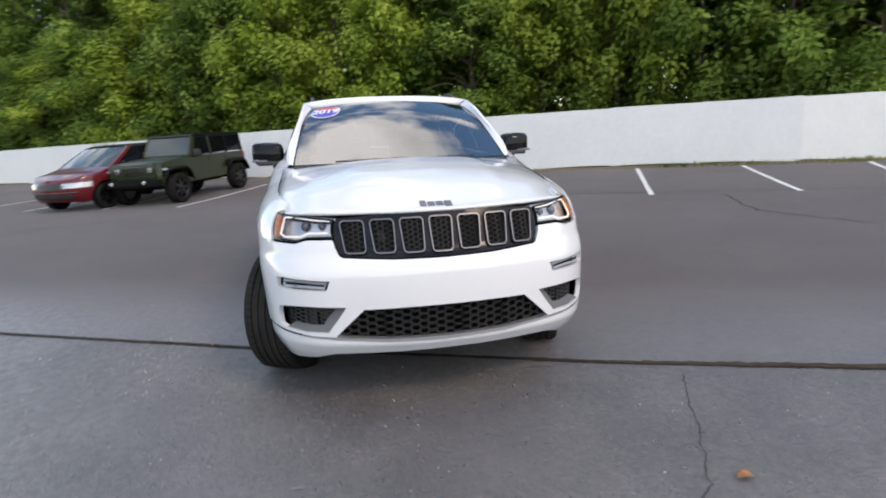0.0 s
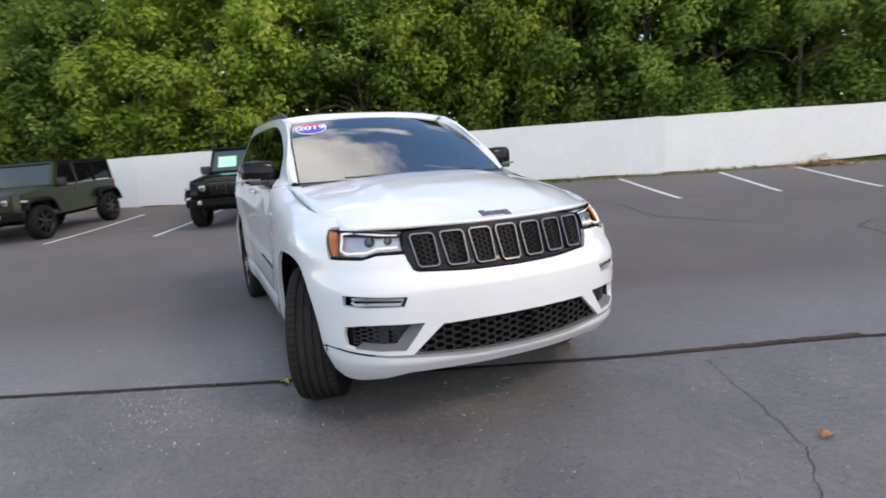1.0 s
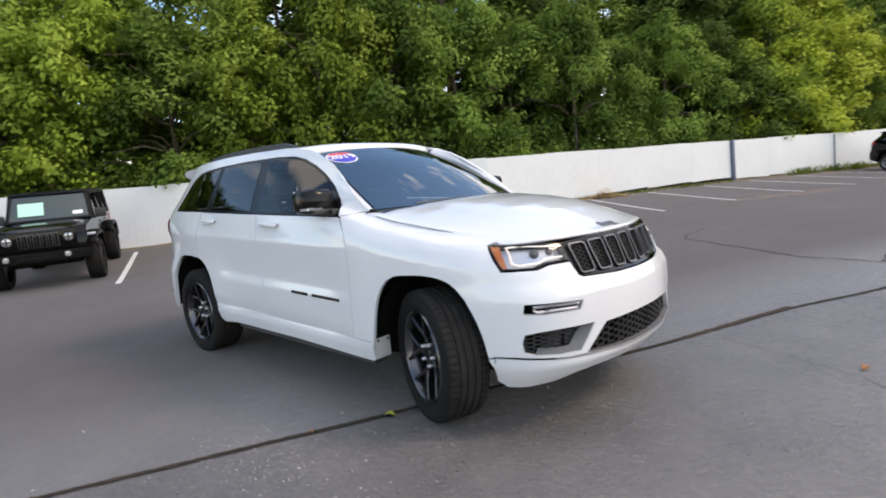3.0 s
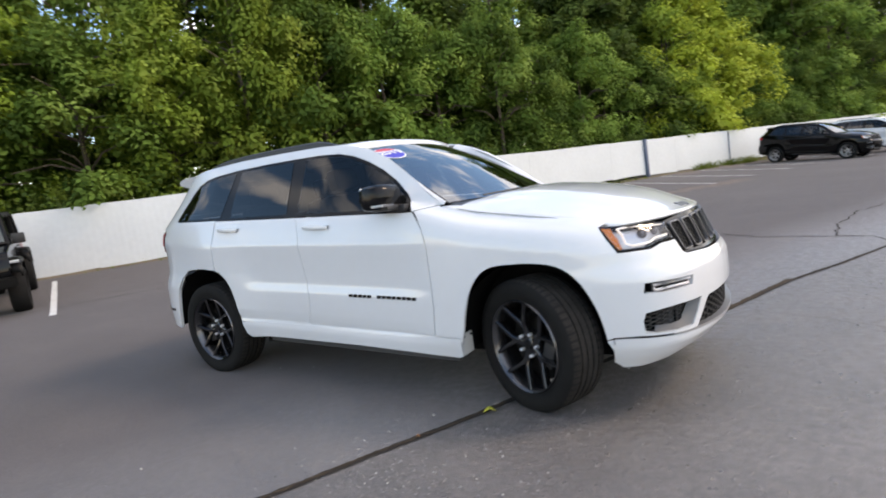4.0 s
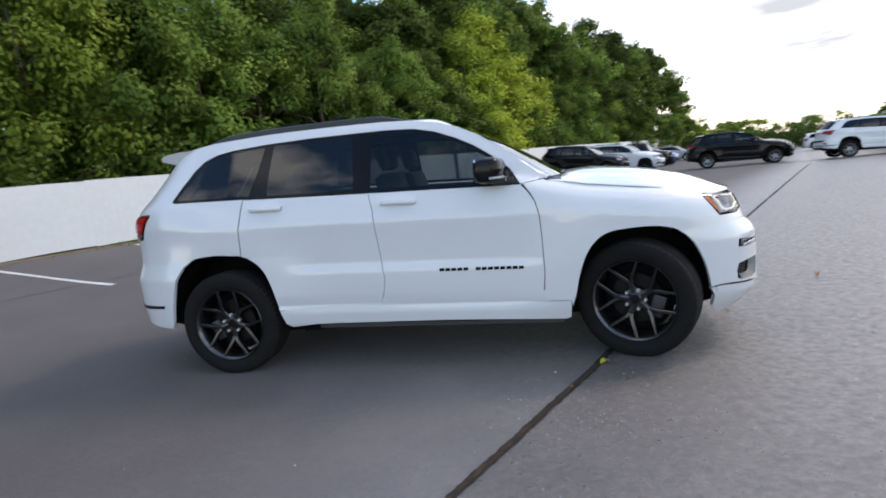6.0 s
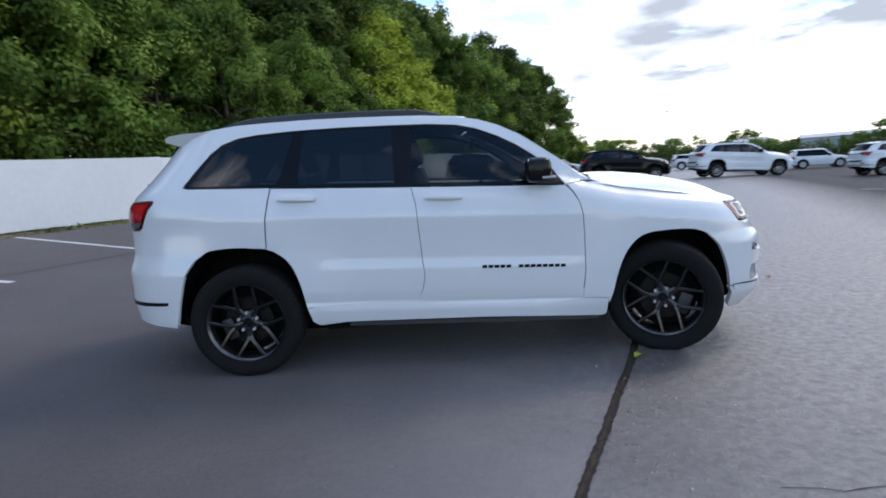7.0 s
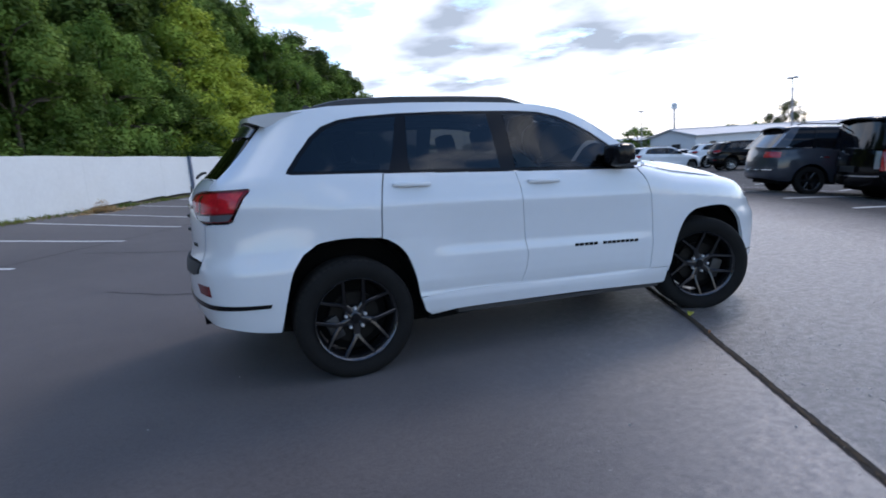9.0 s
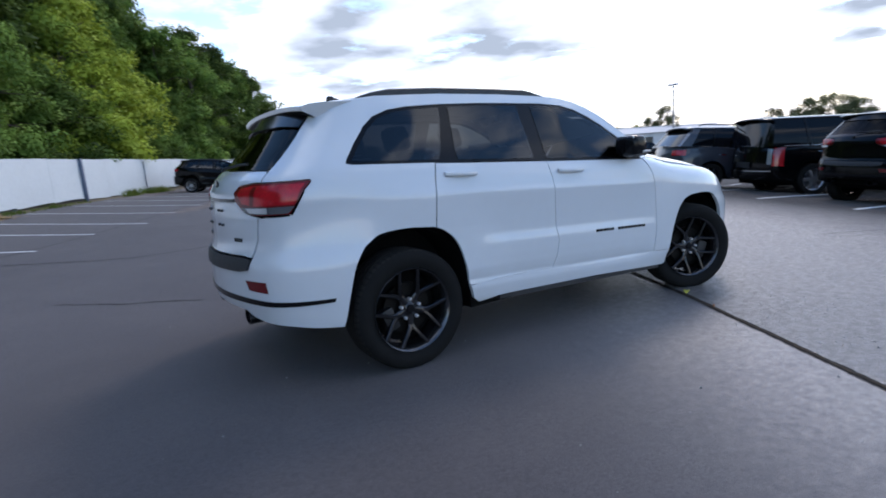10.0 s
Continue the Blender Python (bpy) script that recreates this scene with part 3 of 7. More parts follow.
def scatter_bits():
    rnd = random.Random(9)
    bm = bmesh.new()
    for i in range(420):
        if i < 230:
            t = rnd.random()
            p = Vector((0.4, -2.5, 0)).lerp(Vector((3.0, 2.8, 0)), t) + Vector((rnd.gauss(0.45, 0.7), rnd.gauss(-0.35, 0.55), 0))
        else:
            p = Vector((rnd.uniform(-3, 6), rnd.uniform(-4.6, 4), 0))
        s = rnd.uniform(0.0015, 0.0045) * (2.0 if rnd.random() < 0.04 else 1)
        bmesh.ops.create_icosphere(bm, subdivisions=1, radius=s, matrix=Matrix.Translation((p.x, p.y, ground_z(p.x, p.y) + s * 0.4)) @ Euler((rnd.random() * 3, rnd.random() * 3, rnd.random() * 3)).to_matrix().to_4x4() @ Matrix.Diagonal((1.4, 1, 0.6, 1)))
    # coarser grit swept together beside the front wheel
    for i in range(260):
        k = 0.13 if i < 120 else 0.32
        p = Vector((rnd.gauss(1.12, k * 1.5), rnd.gauss(-1.80, k), 0))
        s = rnd.uniform(0.0015, 0.0045)
        bmesh.ops.create_icosphere(bm, subdivisions=1, radius=s, matrix=Matrix.Translation((p.x, p.y, ground_z(p.x, p.y) + s * 0.4)) @ Euler((rnd.random() * 3, rnd.random() * 3, rnd.random() * 3)).to_matrix().to_4x4() @ Matrix.Diagonal((1.4, 1, 0.6, 1)))
    tagged(new("grit", mesh_of("grit", bm, M["stone"], smooth=False)), "pale grit scattered on asphalt", "grit", kind="stuff")

    def leaf(name, at, size, turn, material, label):
        bm = bmesh.new()
        rows = []
        for t in np.linspace(0, 1, 9):
            w = size * 0.32 * math.sin(math.pi * t ** 0.8) + 0.001
            rows.append([(size * (t - 0.5), s_ * w, 0.006 + 0.25 * w * abs(s_) + 0.02 * math.sin(3 * t)) for s_ in (-1, -0.5, 0, 0.5, 1)])
        grid(bm, rows)
        ob = new(name, mesh_of(name, bm, material))
        ob.matrix_basis = Matrix.Translation((*at, ground_z(*at))) @ Matrix.Rotation(radians(turn), 4, "Z")
        so = ob.modifiers.new("thickness", "SOLIDIFY"); so.thickness = 0.0015
        tagged(ob, label, "leaf")
    leaf("fallen_leaf", (1.21, -1.02), 0.075, 30, M["yellow_leaf"], "yellow-green fallen leaf beside the front wheel")
    leaf("fallen_leaf", (3.30, 0.94), 0.07, 80, M["dead_leaf"], "curled brown fallen leaf on asphalt")
    leaf("fallen_leaf", (0.98, -1.42), 0.022, 10, M["dead_leaf"], "small brown fallen leaf in the joint")
    # raked straw by the fence
    rnd = random.Random(3)
    bm = bmesh.new()
    c = lot(11.35, 12.6)
    for i in range(800):
        r = rnd.gauss(0, 0.38), rnd.gauss(0, 0.16)
        h = max(0, 0.40 * math.exp(-(r[0] / 0.35) ** 2 - (r[1] / 0.2) ** 2) * rnd.random())
        p = c + Vector((0.38, 0.925, 0)) * r[0] * 1.5 + Vector((-0.925, 0.38, 0)) * r[1]
        d = Vector((rnd.uniform(-1, 1), rnd.uniform(-1, 1), rnd.uniform(-0.1, 0.3))).normalized() * rnd.uniform(0.06, 0.16)
        z = ground_z(p.x, p.y) + h
        q = Vector((p.x, p.y, z))
        s = d.cross(Vector((0, 0, 1))).normalized() * 0.009
        bm.faces.new([bm.verts.new(v) for v in (q - d - s, q + d - s, q + d + s, q - d + s)])
    tagged(new("straw_heap", mesh_of("straw_heap", bm, M["straw"], smooth=False)), "heap of dry straw and twigs beside the fence", "straw heap", kind="stuff")


build_ground()
build_paving()
build_fence()
scatter_bits()

# ---- the white SUV: one skin over plan and height, cut into panels ----
PLAN = curve([(-2.43, 0), (-2.42, 0.2), (-2.39, 0.4), (-2.34, 0.60), (-2.275, 0.755), (-2.165, 0.85), (-2.0, 0.91), (-1.8, 0.94), (-1.5, 0.955),
              (-1.0, 0.957), (0, 0.957), (1.0, 0.957), (1.5, 0.95), (1.7, 0.935), (1.85, 0.91), (1.98, 0.87), (2.105, 0.808), (2.205, 0.705), (2.265, 0.58),
              (2.30, 0.45), (2.335, 0.3), (2.355, 0.15), (2.36, 0)], 20)
PX, PW = PLAN[:, 0], np.maximum(PLAN[:, 1], 0)
PS = np.concatenate([[0], np.cumsum(np.hypot(np.diff(PX), np.diff(PW)))])
SF, SR = PS[-1], 0.0
I_SIDE = len(PX) // 2


def x_front(z):
    return np.interp(z, [0.22, 0.30, 0.36, 0.40, 0.5, 0.58, 0.66, 0.72, 0.77, 0.80, 0.86, 0.95, 1.0, 1.05], [2.235, 2.33, 2.38, 2.38, 2.385, 2.39, 2.39, 2.385, 2.355, 2.32, 2.30, 2.265, 2.245, 2.215])


def x_rear(z):
    return -np.interp(z, [0.33, 0.45, 0.6, 0.75, 0.83, 0.90, 0.95, 1.1, 1.25, 1.33, 1.42, 1.55, 1.68, 1.75, 1.8], [2.31, 2.405, 2.435, 2.435, 2.43, 2.40, 2.39, 2.385, 2.37, 2.32, 2.215, 2.09, 1.98, 1.93, 1.9])


WZ = np.array([[0.20, 0.87], [0.28, 0.90], [0.34, 0.925], [0.42, 0.938], [0.462, 0.934], [0.475, 0.928], [0.50, 0.934], [0.55, 0.942], [0.62, 0.947], [0.70, 0.950], [0.716, 0.949], [0.765, 0.936], [0.78, 0.9345],
               [0.84, 0.938], [0.95, 0.946], [1.04, 0.955], [1.065, 0.956], [1.085, 0.949], [1.18, 0.928], [1.24, 0.912], [1.27, 0.90], [1.35, 0.868], [1.45, 0.825],
               [1.55, 0.78], [1.65, 0.735], [1.72, 0.70], [1.76, 0.675], [1.80, 0.64]])
# the same without the shelf, towards the rear arch
WZ_PLAIN = np.array([[p[0], p[1]] for p in WZ if not 0.56 < p[0] < 0.80])


def hood_edge_z(x):
    return np.interp(x, [0.5, 0.75, 0.9, 1.0, 1.2, 1.5, 1.8, 1.95, 2.1], [1.34, 1.272, 1.226, 1.203, 1.152, 1.102, 1.060, 1.03, 1.005])


def half_width(x, z):
    zp = z + 0.06 * x
    w = np.interp(zp, WZ[:, 0], WZ[:, 1])
    k0 = smooth01(-0.72, -0.95, x)
    w = w * (1 - k0) + np.interp(zp, WZ_PLAIN[:, 0], WZ_PLAIN[:, 1]) * k0
    # greenhouse draws in towards the front
    w = w - 0.075 * smooth01(1.2, 1.45, z) * np.clip(x - 0.0, 0, 1) - 0.03 * smooth01(1.3, 1.6, z) * np.clip(-x - 1.3, 0, 1)
    # door creases fade out towards bumpers
    e = hood_edge_z(x)
    t = np.clip((z - (e - 0.15)) / 0.15, 0, 1)
    fend = 0.79 + 0.16 * np.sqrt(np.maximum(1 - t * t, 0))
    low = np.interp(z, [0.2, 0.3, 0.45, 0.7, 1.0], [0.90, 0.925, 0.945, 0.957, 0.957])
    fend = np.where(z < e - 0.15, low, fend)
    k = smooth01(0.55, 1.05, x)
    w = w * (1 - k) + fend * k
    k2 = smooth01(-1.30, -1.85, x) * smooth01(1.36, 0.98, z)
    w = w * (1 - k2) + np.interp(z, [0.3, 0.45, 0.62, 0.80, 0.84, 0.92, 1.0, 1.2, 1.3], [0.93, 0.955, 0.96, 0.96, 0.952, 0.935, 0.93, 0.92, 0.90]) * k2
    for hx, r in ((-1.46, 0.02), (1.46, 0.0)):
        d = np.hypot(x - hx, (z - 0.42) * 0.98)
        w = w + 0.018 * smooth01(0.86 + r, 0.52 + r, d) * smooth01(0.25, 0.4, z)
    return w


def skin(s, z, inset=0.0):
    """Right-hand skin as x, half width, z."""
    xr, yr = np.interp(s, PS, PX), np.interp(s, PS, PW)
    x = np.where(xr > 1, 1 + (xr - 1) * (x_front(z) - 1) / 1.36, np.where(xr < -1, -1 + (xr + 1) * (-x_rear(z) - 1) / 1.43 * 1.0, xr))
    w = yr * half_width(x, z) / 0.957
    if inset:
        a, b = skin(s - 0.01, z), skin(s + 0.01, z)
        tx, tw = b[0] - a[0], b[1] - a[1]
        k = math.hypot(tx, tw) or 1
        x, w = x + inset * tw / k, w - inset * tx / k * np.sign(1)
    return float(x), float(w), float(z)


def s_at(mode, v, z):
    if mode == "x":
        xr = v
        if v > 1:
            xr = 1 + (v - 1) * 1.36 / (x_front(z) - 1)
        elif v < -1:
            xr = -1 + (v + 1) * 1.43 / (-x_rear(z) - 1)
        return float(np.interp(xr, PX, PS))
    h = PX > 0 if mode == "f" else PX < 0
    sy, ss = PW[h], PS[h]
    if mode == "f":
        sy, ss = sy[::-1], ss[::-1]
    s = float(np.interp(v, sy, ss))
    for _ in range(4):
        x, w, _z = skin(s, z)
        s = float(np.interp(v * np.interp(s, PS, PW) / max(w, 1e-4), sy, ss)) if v > 0 else float(ss[0])
    return s


def outline(pts, step=0.045):
    """Pairs of skin length and height along a closed outline of (mode, value, height) or (x, height)."""
    q = [(s_at(*p), p[2]) if len(p) == 3 else (s_at("x", p[0], p[1]), p[1]) for p in pts]
    out = []
    for a, b in zip(q, q[1:] + q[:1]):
        n = max(1, int(math.hypot(b[0] - a[0], b[1] - a[1]) / step))
        out += [(a[0] + (b[0] - a[0]) * i / n, a[1] + (b[1] - a[1]) * i / n) for i in range(n)]
    return out


def with_hole(outer, hole):
    """Joins an inner outline to an outer one by a slit."""
    i, j = min(((i, j) for i in range(len(outer)) for j in range(len(hole))), key=lambda k: math.dist(outer[k[0]], hole[k[1]]))
    area = lambda q: sum(a[0] * b[1] - b[0] * a[1] for a, b in zip(q, q[1:] + q[:1]))
    if area(outer) * area(hole) > 0:
        hole = hole[::-1]
        j = len(hole) - 1 - j
    return outer[:i + 1] + hole[j:] + hole[:j + 1] + outer[i:]


def flat(poly, ds=0.05, dz=0.03):
    """A flat net in (length, height), cut by a grid."""
    bm = bmesh.new()
    bm.faces.new([bm.verts.new((p[0], p[1], 0)) for p in poly])
    lo, hi = np.min(poly, axis=0), np.max(poly, axis=0)
    for k, (d, no) in enumerate(((ds, (1, 0, 0)), (dz, (0, 1, 0)))):
        c = math.ceil(lo[k] / d) * d
        while c < hi[k]:
            co = (c, 0, 0) if k == 0 else (0, c, 0)
            bmesh.ops.bisect_plane(bm, geom=bm.verts[:] + bm.edges[:] + bm.faces[:], dist=1e-5, plane_co=co, plane_no=no)
            c += d
    bmesh.ops.remove_doubles(bm, verts=bm.verts, dist=1e-5)
    return bm


def panel(name, poly, material, parent, sides=(-1, 1), thick=0.018, inset=0.0, label="", ds=0.05, dz=0.03, both=False, lift=None):
    """A panel of the skin on each side of the car, or across the middle (both)."""
    base = flat(poly, ds, dz)
    made = []
    for group in ([sides] if both else [(k,) for k in sides]):
        bm = bmesh.new()
        for sd in group:
            idx = {}
            for v in base.verts:
                x, w, z = skin(v.co.x, v.co.y, inset)
                idx[v] = bm.verts.new((x, sd * w, z))
            for f in base.faces:
                q = [idx[v] for v in f.verts]
                bm.faces.new(q if sd > 0 else q[::-1])
        bmesh.ops.remove_doubles(bm, verts=bm.verts, dist=1e-4)
        bmesh.ops.recalc_face_normals(bm, faces=bm.faces)
        f = max(bm.faces, key=lambda f: f.calc_area())
        c = f.calc_center_median()
        if f.normal.dot(Vector((c.x * 0.3 if abs(c.x) > 1.9 else 0, c.y, 0)).normalized() if not both else Vector((c.x, 0, 0)).normalized()) < 0:
            bmesh.ops.reverse_faces(bm, faces=bm.faces)
        for e in bm.edges:
            if e.is_boundary:
                e.smooth = False
        me = bpy.data.meshes.new(name)
        bm.to_mesh(me)
        bm.free()
        me.materials.append(material)
        me.polygons.foreach_set("use_smooth", [True] * len(me.polygons))
        ob = new(name, me)
        ob.parent = parent
        if thick:
            so = ob.modifiers.new("thickness", "SOLIDIFY")
            so.thickness, so.offset, so.use_even_offset = thick, -1, False
        made.append(tagged(ob, label))
    base.free()
    return made


def shrink(poly, d):
    """Moves a closed outline inwards by d."""
    q = np.array(poly)
    a = np.roll(q, 1, 0)
    b = np.roll(q, -1, 0)
    t = b - a
    n = np.stack([-t[:, 1], t[:, 0]], 1) / np.maximum(np.hypot(t[:, 0], t[:, 1]), 1e-6)[:, None]
    area = np.sum(q[:, 0] * np.roll(q[:, 1], -1) - np.roll(q[:, 0], -1) * q[:, 1])
    return [tuple(p) for p in q + n * d * (1 if area > 0 else -1)]


ARCH_R = [(-1.925, 0.43), (-1.905, 0.49), (-1.865, 0.64), (-1.815, 0.79), (-1.75, 0.885), (-1.66, 0.937), (-1.55, 0.952), (-1.43, 0.952), (-1.33, 0.94), (-1.25, 0.928), (-1.155, 0.872), (-1.09, 0.785), (-1.045, 0.64), (-1.02, 0.50), (-0.995, 0.41)]
ARCH_F = [(1.03, 0.30), (1.045, 0.38), (1.075, 0.47), (1.105, 0.585), (1.155, 0.71), (1.225, 0.80), (1.31, 0.845), (1.42, 0.856), (1.55, 0.856), (1.66, 0.84), (1.745, 0.80), (1.812, 0.73), (1.862, 0.63), (1.893, 0.53), (1.91, 0.42), (1.918, 0.29)]
DLO = [(0.785, 1.212), (0.72, 1.32), (0.62, 1.412), (0.49, 1.505), (0.36, 1.577), (0.22, 1.637), (0.08, 1.672), (-0.12, 1.69), (-0.4, 1.70), (-0.7, 1.708), (-1.03, 1.708), (-1.28, 1.698), (-1.42, 1.682), (-1.53, 1.645), (-1.61, 1.585), (-1.70, 1.485), (-1.77, 1.40), (-1.785, 1.372), (-1.75, 1.362), (-1.2, 1.331), (-0.6, 1.296), (0.0, 1.258)]
HL_OUT = [("x", 1.905, 1.003), ("x", 2.0, 0.873), ("f", 0.725, 0.866), ("f", 0.66, 0.885), ("f", 0.535, 0.885), ("f", 0.525, 0.975), ("f", 0.7, 0.992)]


def along_arch(pts, i, j):
    """The arch from its point i up to point j - 1, smoothed."""
    return [tuple(p) for p in curve(pts, 4)[4 * i:4 * (j - 1) + 1]]


def belt(x):
    return 1.258 - 0.0625 * x


def hero_body(car):
    white, trim = M["white"], M["black_trim"]
    g = 0.001
    # doors
    gap_mid = [(-0.255, 1.268), (-0.232, 1.15), (-0.225, 0.97), (-0.215, 0.76), (-0.205, 0.68), (-0.225, 0.58), (-0.265, 0.487)]
    gap_fr = [(0.86, 0.434), (0.885, 0.62), (0.888, 0.85), (0.885, 1.0), (0.865, 1.09), (0.83, 1.15), (0.785, 1.206)]
    fd = outline([(x + g, z) for x, z in gap_mid] + [(x - g, z) for x, z in gap_fr])
    front_doors = panel("front_door", shrink(fd, 0.0012), white, car, ds=0.06, dz=0.012)
    rd = outline([(x - g, z) for x, z in gap_mid[::-1]] + [(-1.19, 1.328), (-1.235, 1.12), (-1.25, 0.926), (-1.205, 0.908)] + along_arch(ARCH_R, 10, 13) + [(-1.025, 0.506), (-0.83, 0.510)])
    rear_doors = panel("rear_door", shrink(rd, 0.0012), white, car, ds=0.05, dz=0.012)
    sill = outline([(-1.022, 0.503), (-0.95, 0.507), (-0.83, 0.507), (-0.27, 0.480), (0.86, 0.427), (1.04, 0.418), (1.028, 0.30), (1.0, 0.288), (0.2, 0.34), (-0.77, 0.383), (-0.95, 0.372), (-0.995, 0.405)])
    panel("sill", shrink(sill, 0.0015), white, car, thick=0.03, dz=0.015)
    panel("sill_inner", outline([(-0.98, 0.56), (0.90, 0.50), (0.90, 0.40), (-0.98, 0.46)]), white, car, thick=0.0, inset=0.006)
    # dark strip under the sill
    for sd in (-1, 1):
        bm = bmesh.new()
        prism(bm, [(-0.75, 0.375), (0.98, 0.285), (0.98, 0.26), (-0.75, 0.345)], "y", sd * 0.80, sd * 0.905)
        part("sill_trim", bm, M["cladding"], car)
    # fender
    fe = outline([(0.8645, 0.430), (1.04, 0.421)] + along_arch(ARCH_F, 1, 11) + [("x", 1.80, 0.838), ("x", 1.90, 0.860), ("x", 1.995, 0.866)] + [("x", 1.93, 0.96), ("x", 1.90, 1.003), ("x", 1.93, 1.02)]
                 + [(x, float(hood_edge_z(x)) - 0.002) for x in (1.85, 1.7, 1.5, 1.3, 1.15, 1.0)] + [(0.95, 1.211), (0.93, 1.222), (0.80, 1.21), (0.84, 1.15), (0.868, 1.09), (0.888, 1.0), (0.891, 0.85), (0.888, 0.62)])
    panel("fender", fe, white, car, ds=0.04, dz=0.02)
    # pillars, cant rail and rear quarter in one
    top = [(0.94, 1.228), (0.80, 1.362), (0.66, 1.475), (0.52, 1.575), (0.38, 1.648), (0.24, 1.698), (0.08, 1.728), (-0.15, 1.75), (-0.5, 1.766), (-1.0, 1.778), (-1.45, 1.77), (-1.70, 1.745)]
    qp = outline(top + [("r", 0.60, 1.70), ("r", 0.615, 1.60), ("r", 0.64, 1.50), ("r", 0.655, 1.40), ("r", 0.665, 1.335), ("r", 0.67, 1.305), ("x", -2.0, 1.305), ("x", -2.0, 1.285), ("x", -2.12, 1.105)]
                 + [(-1.82, 0.887), (-1.745, 0.885)] + along_arch(ARCH_R, 5, 10) + [(-1.257, 0.93), (-1.242, 1.12), (-1.197, 1.331)] + [(-1.75, 1.362), (-1.785, 1.372)] + DLO[:17][::-1] + [(0.80, 1.215)])
    panel("side_frame", qp, white, car, ds=0.05, dz=0.025)
    panel("door_seal", outline([(-1.13, 1.33), (-1.18, 1.12), (-1.20, 0.96), (-1.27, 0.97), (-1.28, 1.12), (-1.24, 1.33)]), M["void"], car, thick=0.0, inset=0.010)
    # skin over the joins of bumpers and wings, which hardly show
    for line in ([("x", -2.13, 1.108), (-1.97, 1.0), (-1.82, 0.889), (-1.755, 0.886)], [("x", 1.745, 0.806), ("x", 1.80, 0.838), ("x", 1.90, 0.860), ("x", 1.985, 0.865)]):
        q = outline(line + [(p[0], p[1], p[2] - 0.02) if len(p) == 3 else (p[0], p[1] - 0.02) for p in line[::-1]], 0.03)
        panel("join_cover", [(a, b + 0.010) for a, b in q], white, car, thick=0.0, inset=-0.0007, ds=0.03, dz=0.02)
    # windows: black surround, panes, pillars between them
    surround = outline(DLO)
    for nm, m_, pts in (("front_window", M["side_glass"], [(0.745, 1.228), (0.69, 1.325), (0.59, 1.41), (0.46, 1.50), (0.33, 1.568), (0.19, 1.625), (0.06, 1.655), (-0.13, 1.672), (-0.235, 1.674), (-0.245, 1.29), (0.3, 1.256)]),
                        ("rear_window", M["tint"], [(-0.365, 1.678), (-0.7, 1.686), (-0.965, 1.688), (-1.012, 1.40), (-1.01, 1.336), (-0.36, 1.298)]),
                        ("quarter_window", M["tint"], [(-1.035, 1.686), (-1.27, 1.676), (-1.40, 1.662), (-1.50, 1.63), (-1.59, 1.565), (-1.68, 1.465), (-1.745, 1.385), (-1.70, 1.376), (-1.15, 1.347)])):
        pane = outline(pts)
        panel(nm, pane, m_, car, thick=0.0, inset=0.004, dz=0.05)
        surround = with_hole(surround, shrink(pane, 0.006))
    panel("window_trim", surround, M["gloss_black"], car, thick=0.006, inset=0.007, dz=0.05)
    # front fascia with its openings
    notch = [("f", 0.0, 0.545), ("f", 0.2, 0.545), ("f", 0.41, 0.54), ("f", 0.555, 0.402)]
    fb = outline([("f", 0.0, 0.772), ("f", 0.25, 0.776), ("f", 0.49, 0.79), ("f", 0.51, 0.80), ("f", 0.538, 0.876)] + [("f", 0.66, 0.877), ("f", 0.725, 0.859), ("x", 1.995, 0.866), ("x", 1.90, 0.860), ("x", 1.80, 0.838), ("x", 1.745, 0.80)]
                 + along_arch(ARCH_F, 11, 15) + [("x", 1.95, 0.43), ("x", 2.05, 0.428), ("f", 0.73, 0.412), ("f", 0.65, 0.405)] + notch[::-1], 0.03)
    fog = outline([("x", 2.108, 0.700), ("f", 0.79, 0.699), ("f", 0.70, 0.694), ("f", 0.565, 0.687), ("f", 0.585, 0.640), ("f", 0.76, 0.640), ("x", 2.10, 0.650)], 0.03)
    duct = outline([("x", 2.10, 0.545), ("f", 0.775, 0.555), ("f", 0.69, 0.560), ("f", 0.495, 0.555), ("f", 0.54, 0.49), ("f", 0.59, 0.424), ("f", 0.70, 0.424), ("f", 0.795, 0.432), ("x", 2.09, 0.445), ("x", 2.085, 0.50)], 0.03)
    panel("front_bumper", with_hole(with_hole(fb, fog), duct), white, car, both=True, ds=0.035, dz=0.02, thick=0.025)
    lip = outline([("f", 0.0, 0.366), ("f", 0.3, 0.371), ("f", 0.555, 0.388), ("f", 0.73, 0.400), ("x", 2.05, 0.416), ("x", 1.95, 0.419), ("x", 1.908, 0.412), ("x", 1.918, 0.285), ("x", 1.95, 0.245), ("f", 0.76, 0.24), ("f", 0.66, 0.262), ("f", 0.56, 0.297), ("f", 0.3, 0.303), ("f", 0.0, 0.305)], 0.03)
    panel("bumper_lip", lip, white, car, both=True, ds=0.035, dz=0.02, thick=0.03)
    # silver strip on the lip
    strip = outline([("f", 0.0, 0.384), ("f", 0.3, 0.388), ("f", 0.555, 0.402), ("f", 0.72, 0.408), ("f", 0.72, 0.402), ("f", 0.555, 0.389), ("f", 0.3, 0.372), ("f", 0.0, 0.367)], 0.03)
    panel("lip_strip", strip, M["satin_silver"], car, both=True, ds=0.05, dz=0.02, thick=0.04, inset=-0.004)
    panel("lip_trim", outline([("f", 0.72, 0.412), ("x", 2.05, 0.43), ("x", 1.93, 0.43), ("x", 2.05, 0.416), ("f", 0.72, 0.402)], 0.03), M["gloss_black"], car, thick=0.02, inset=0.002)
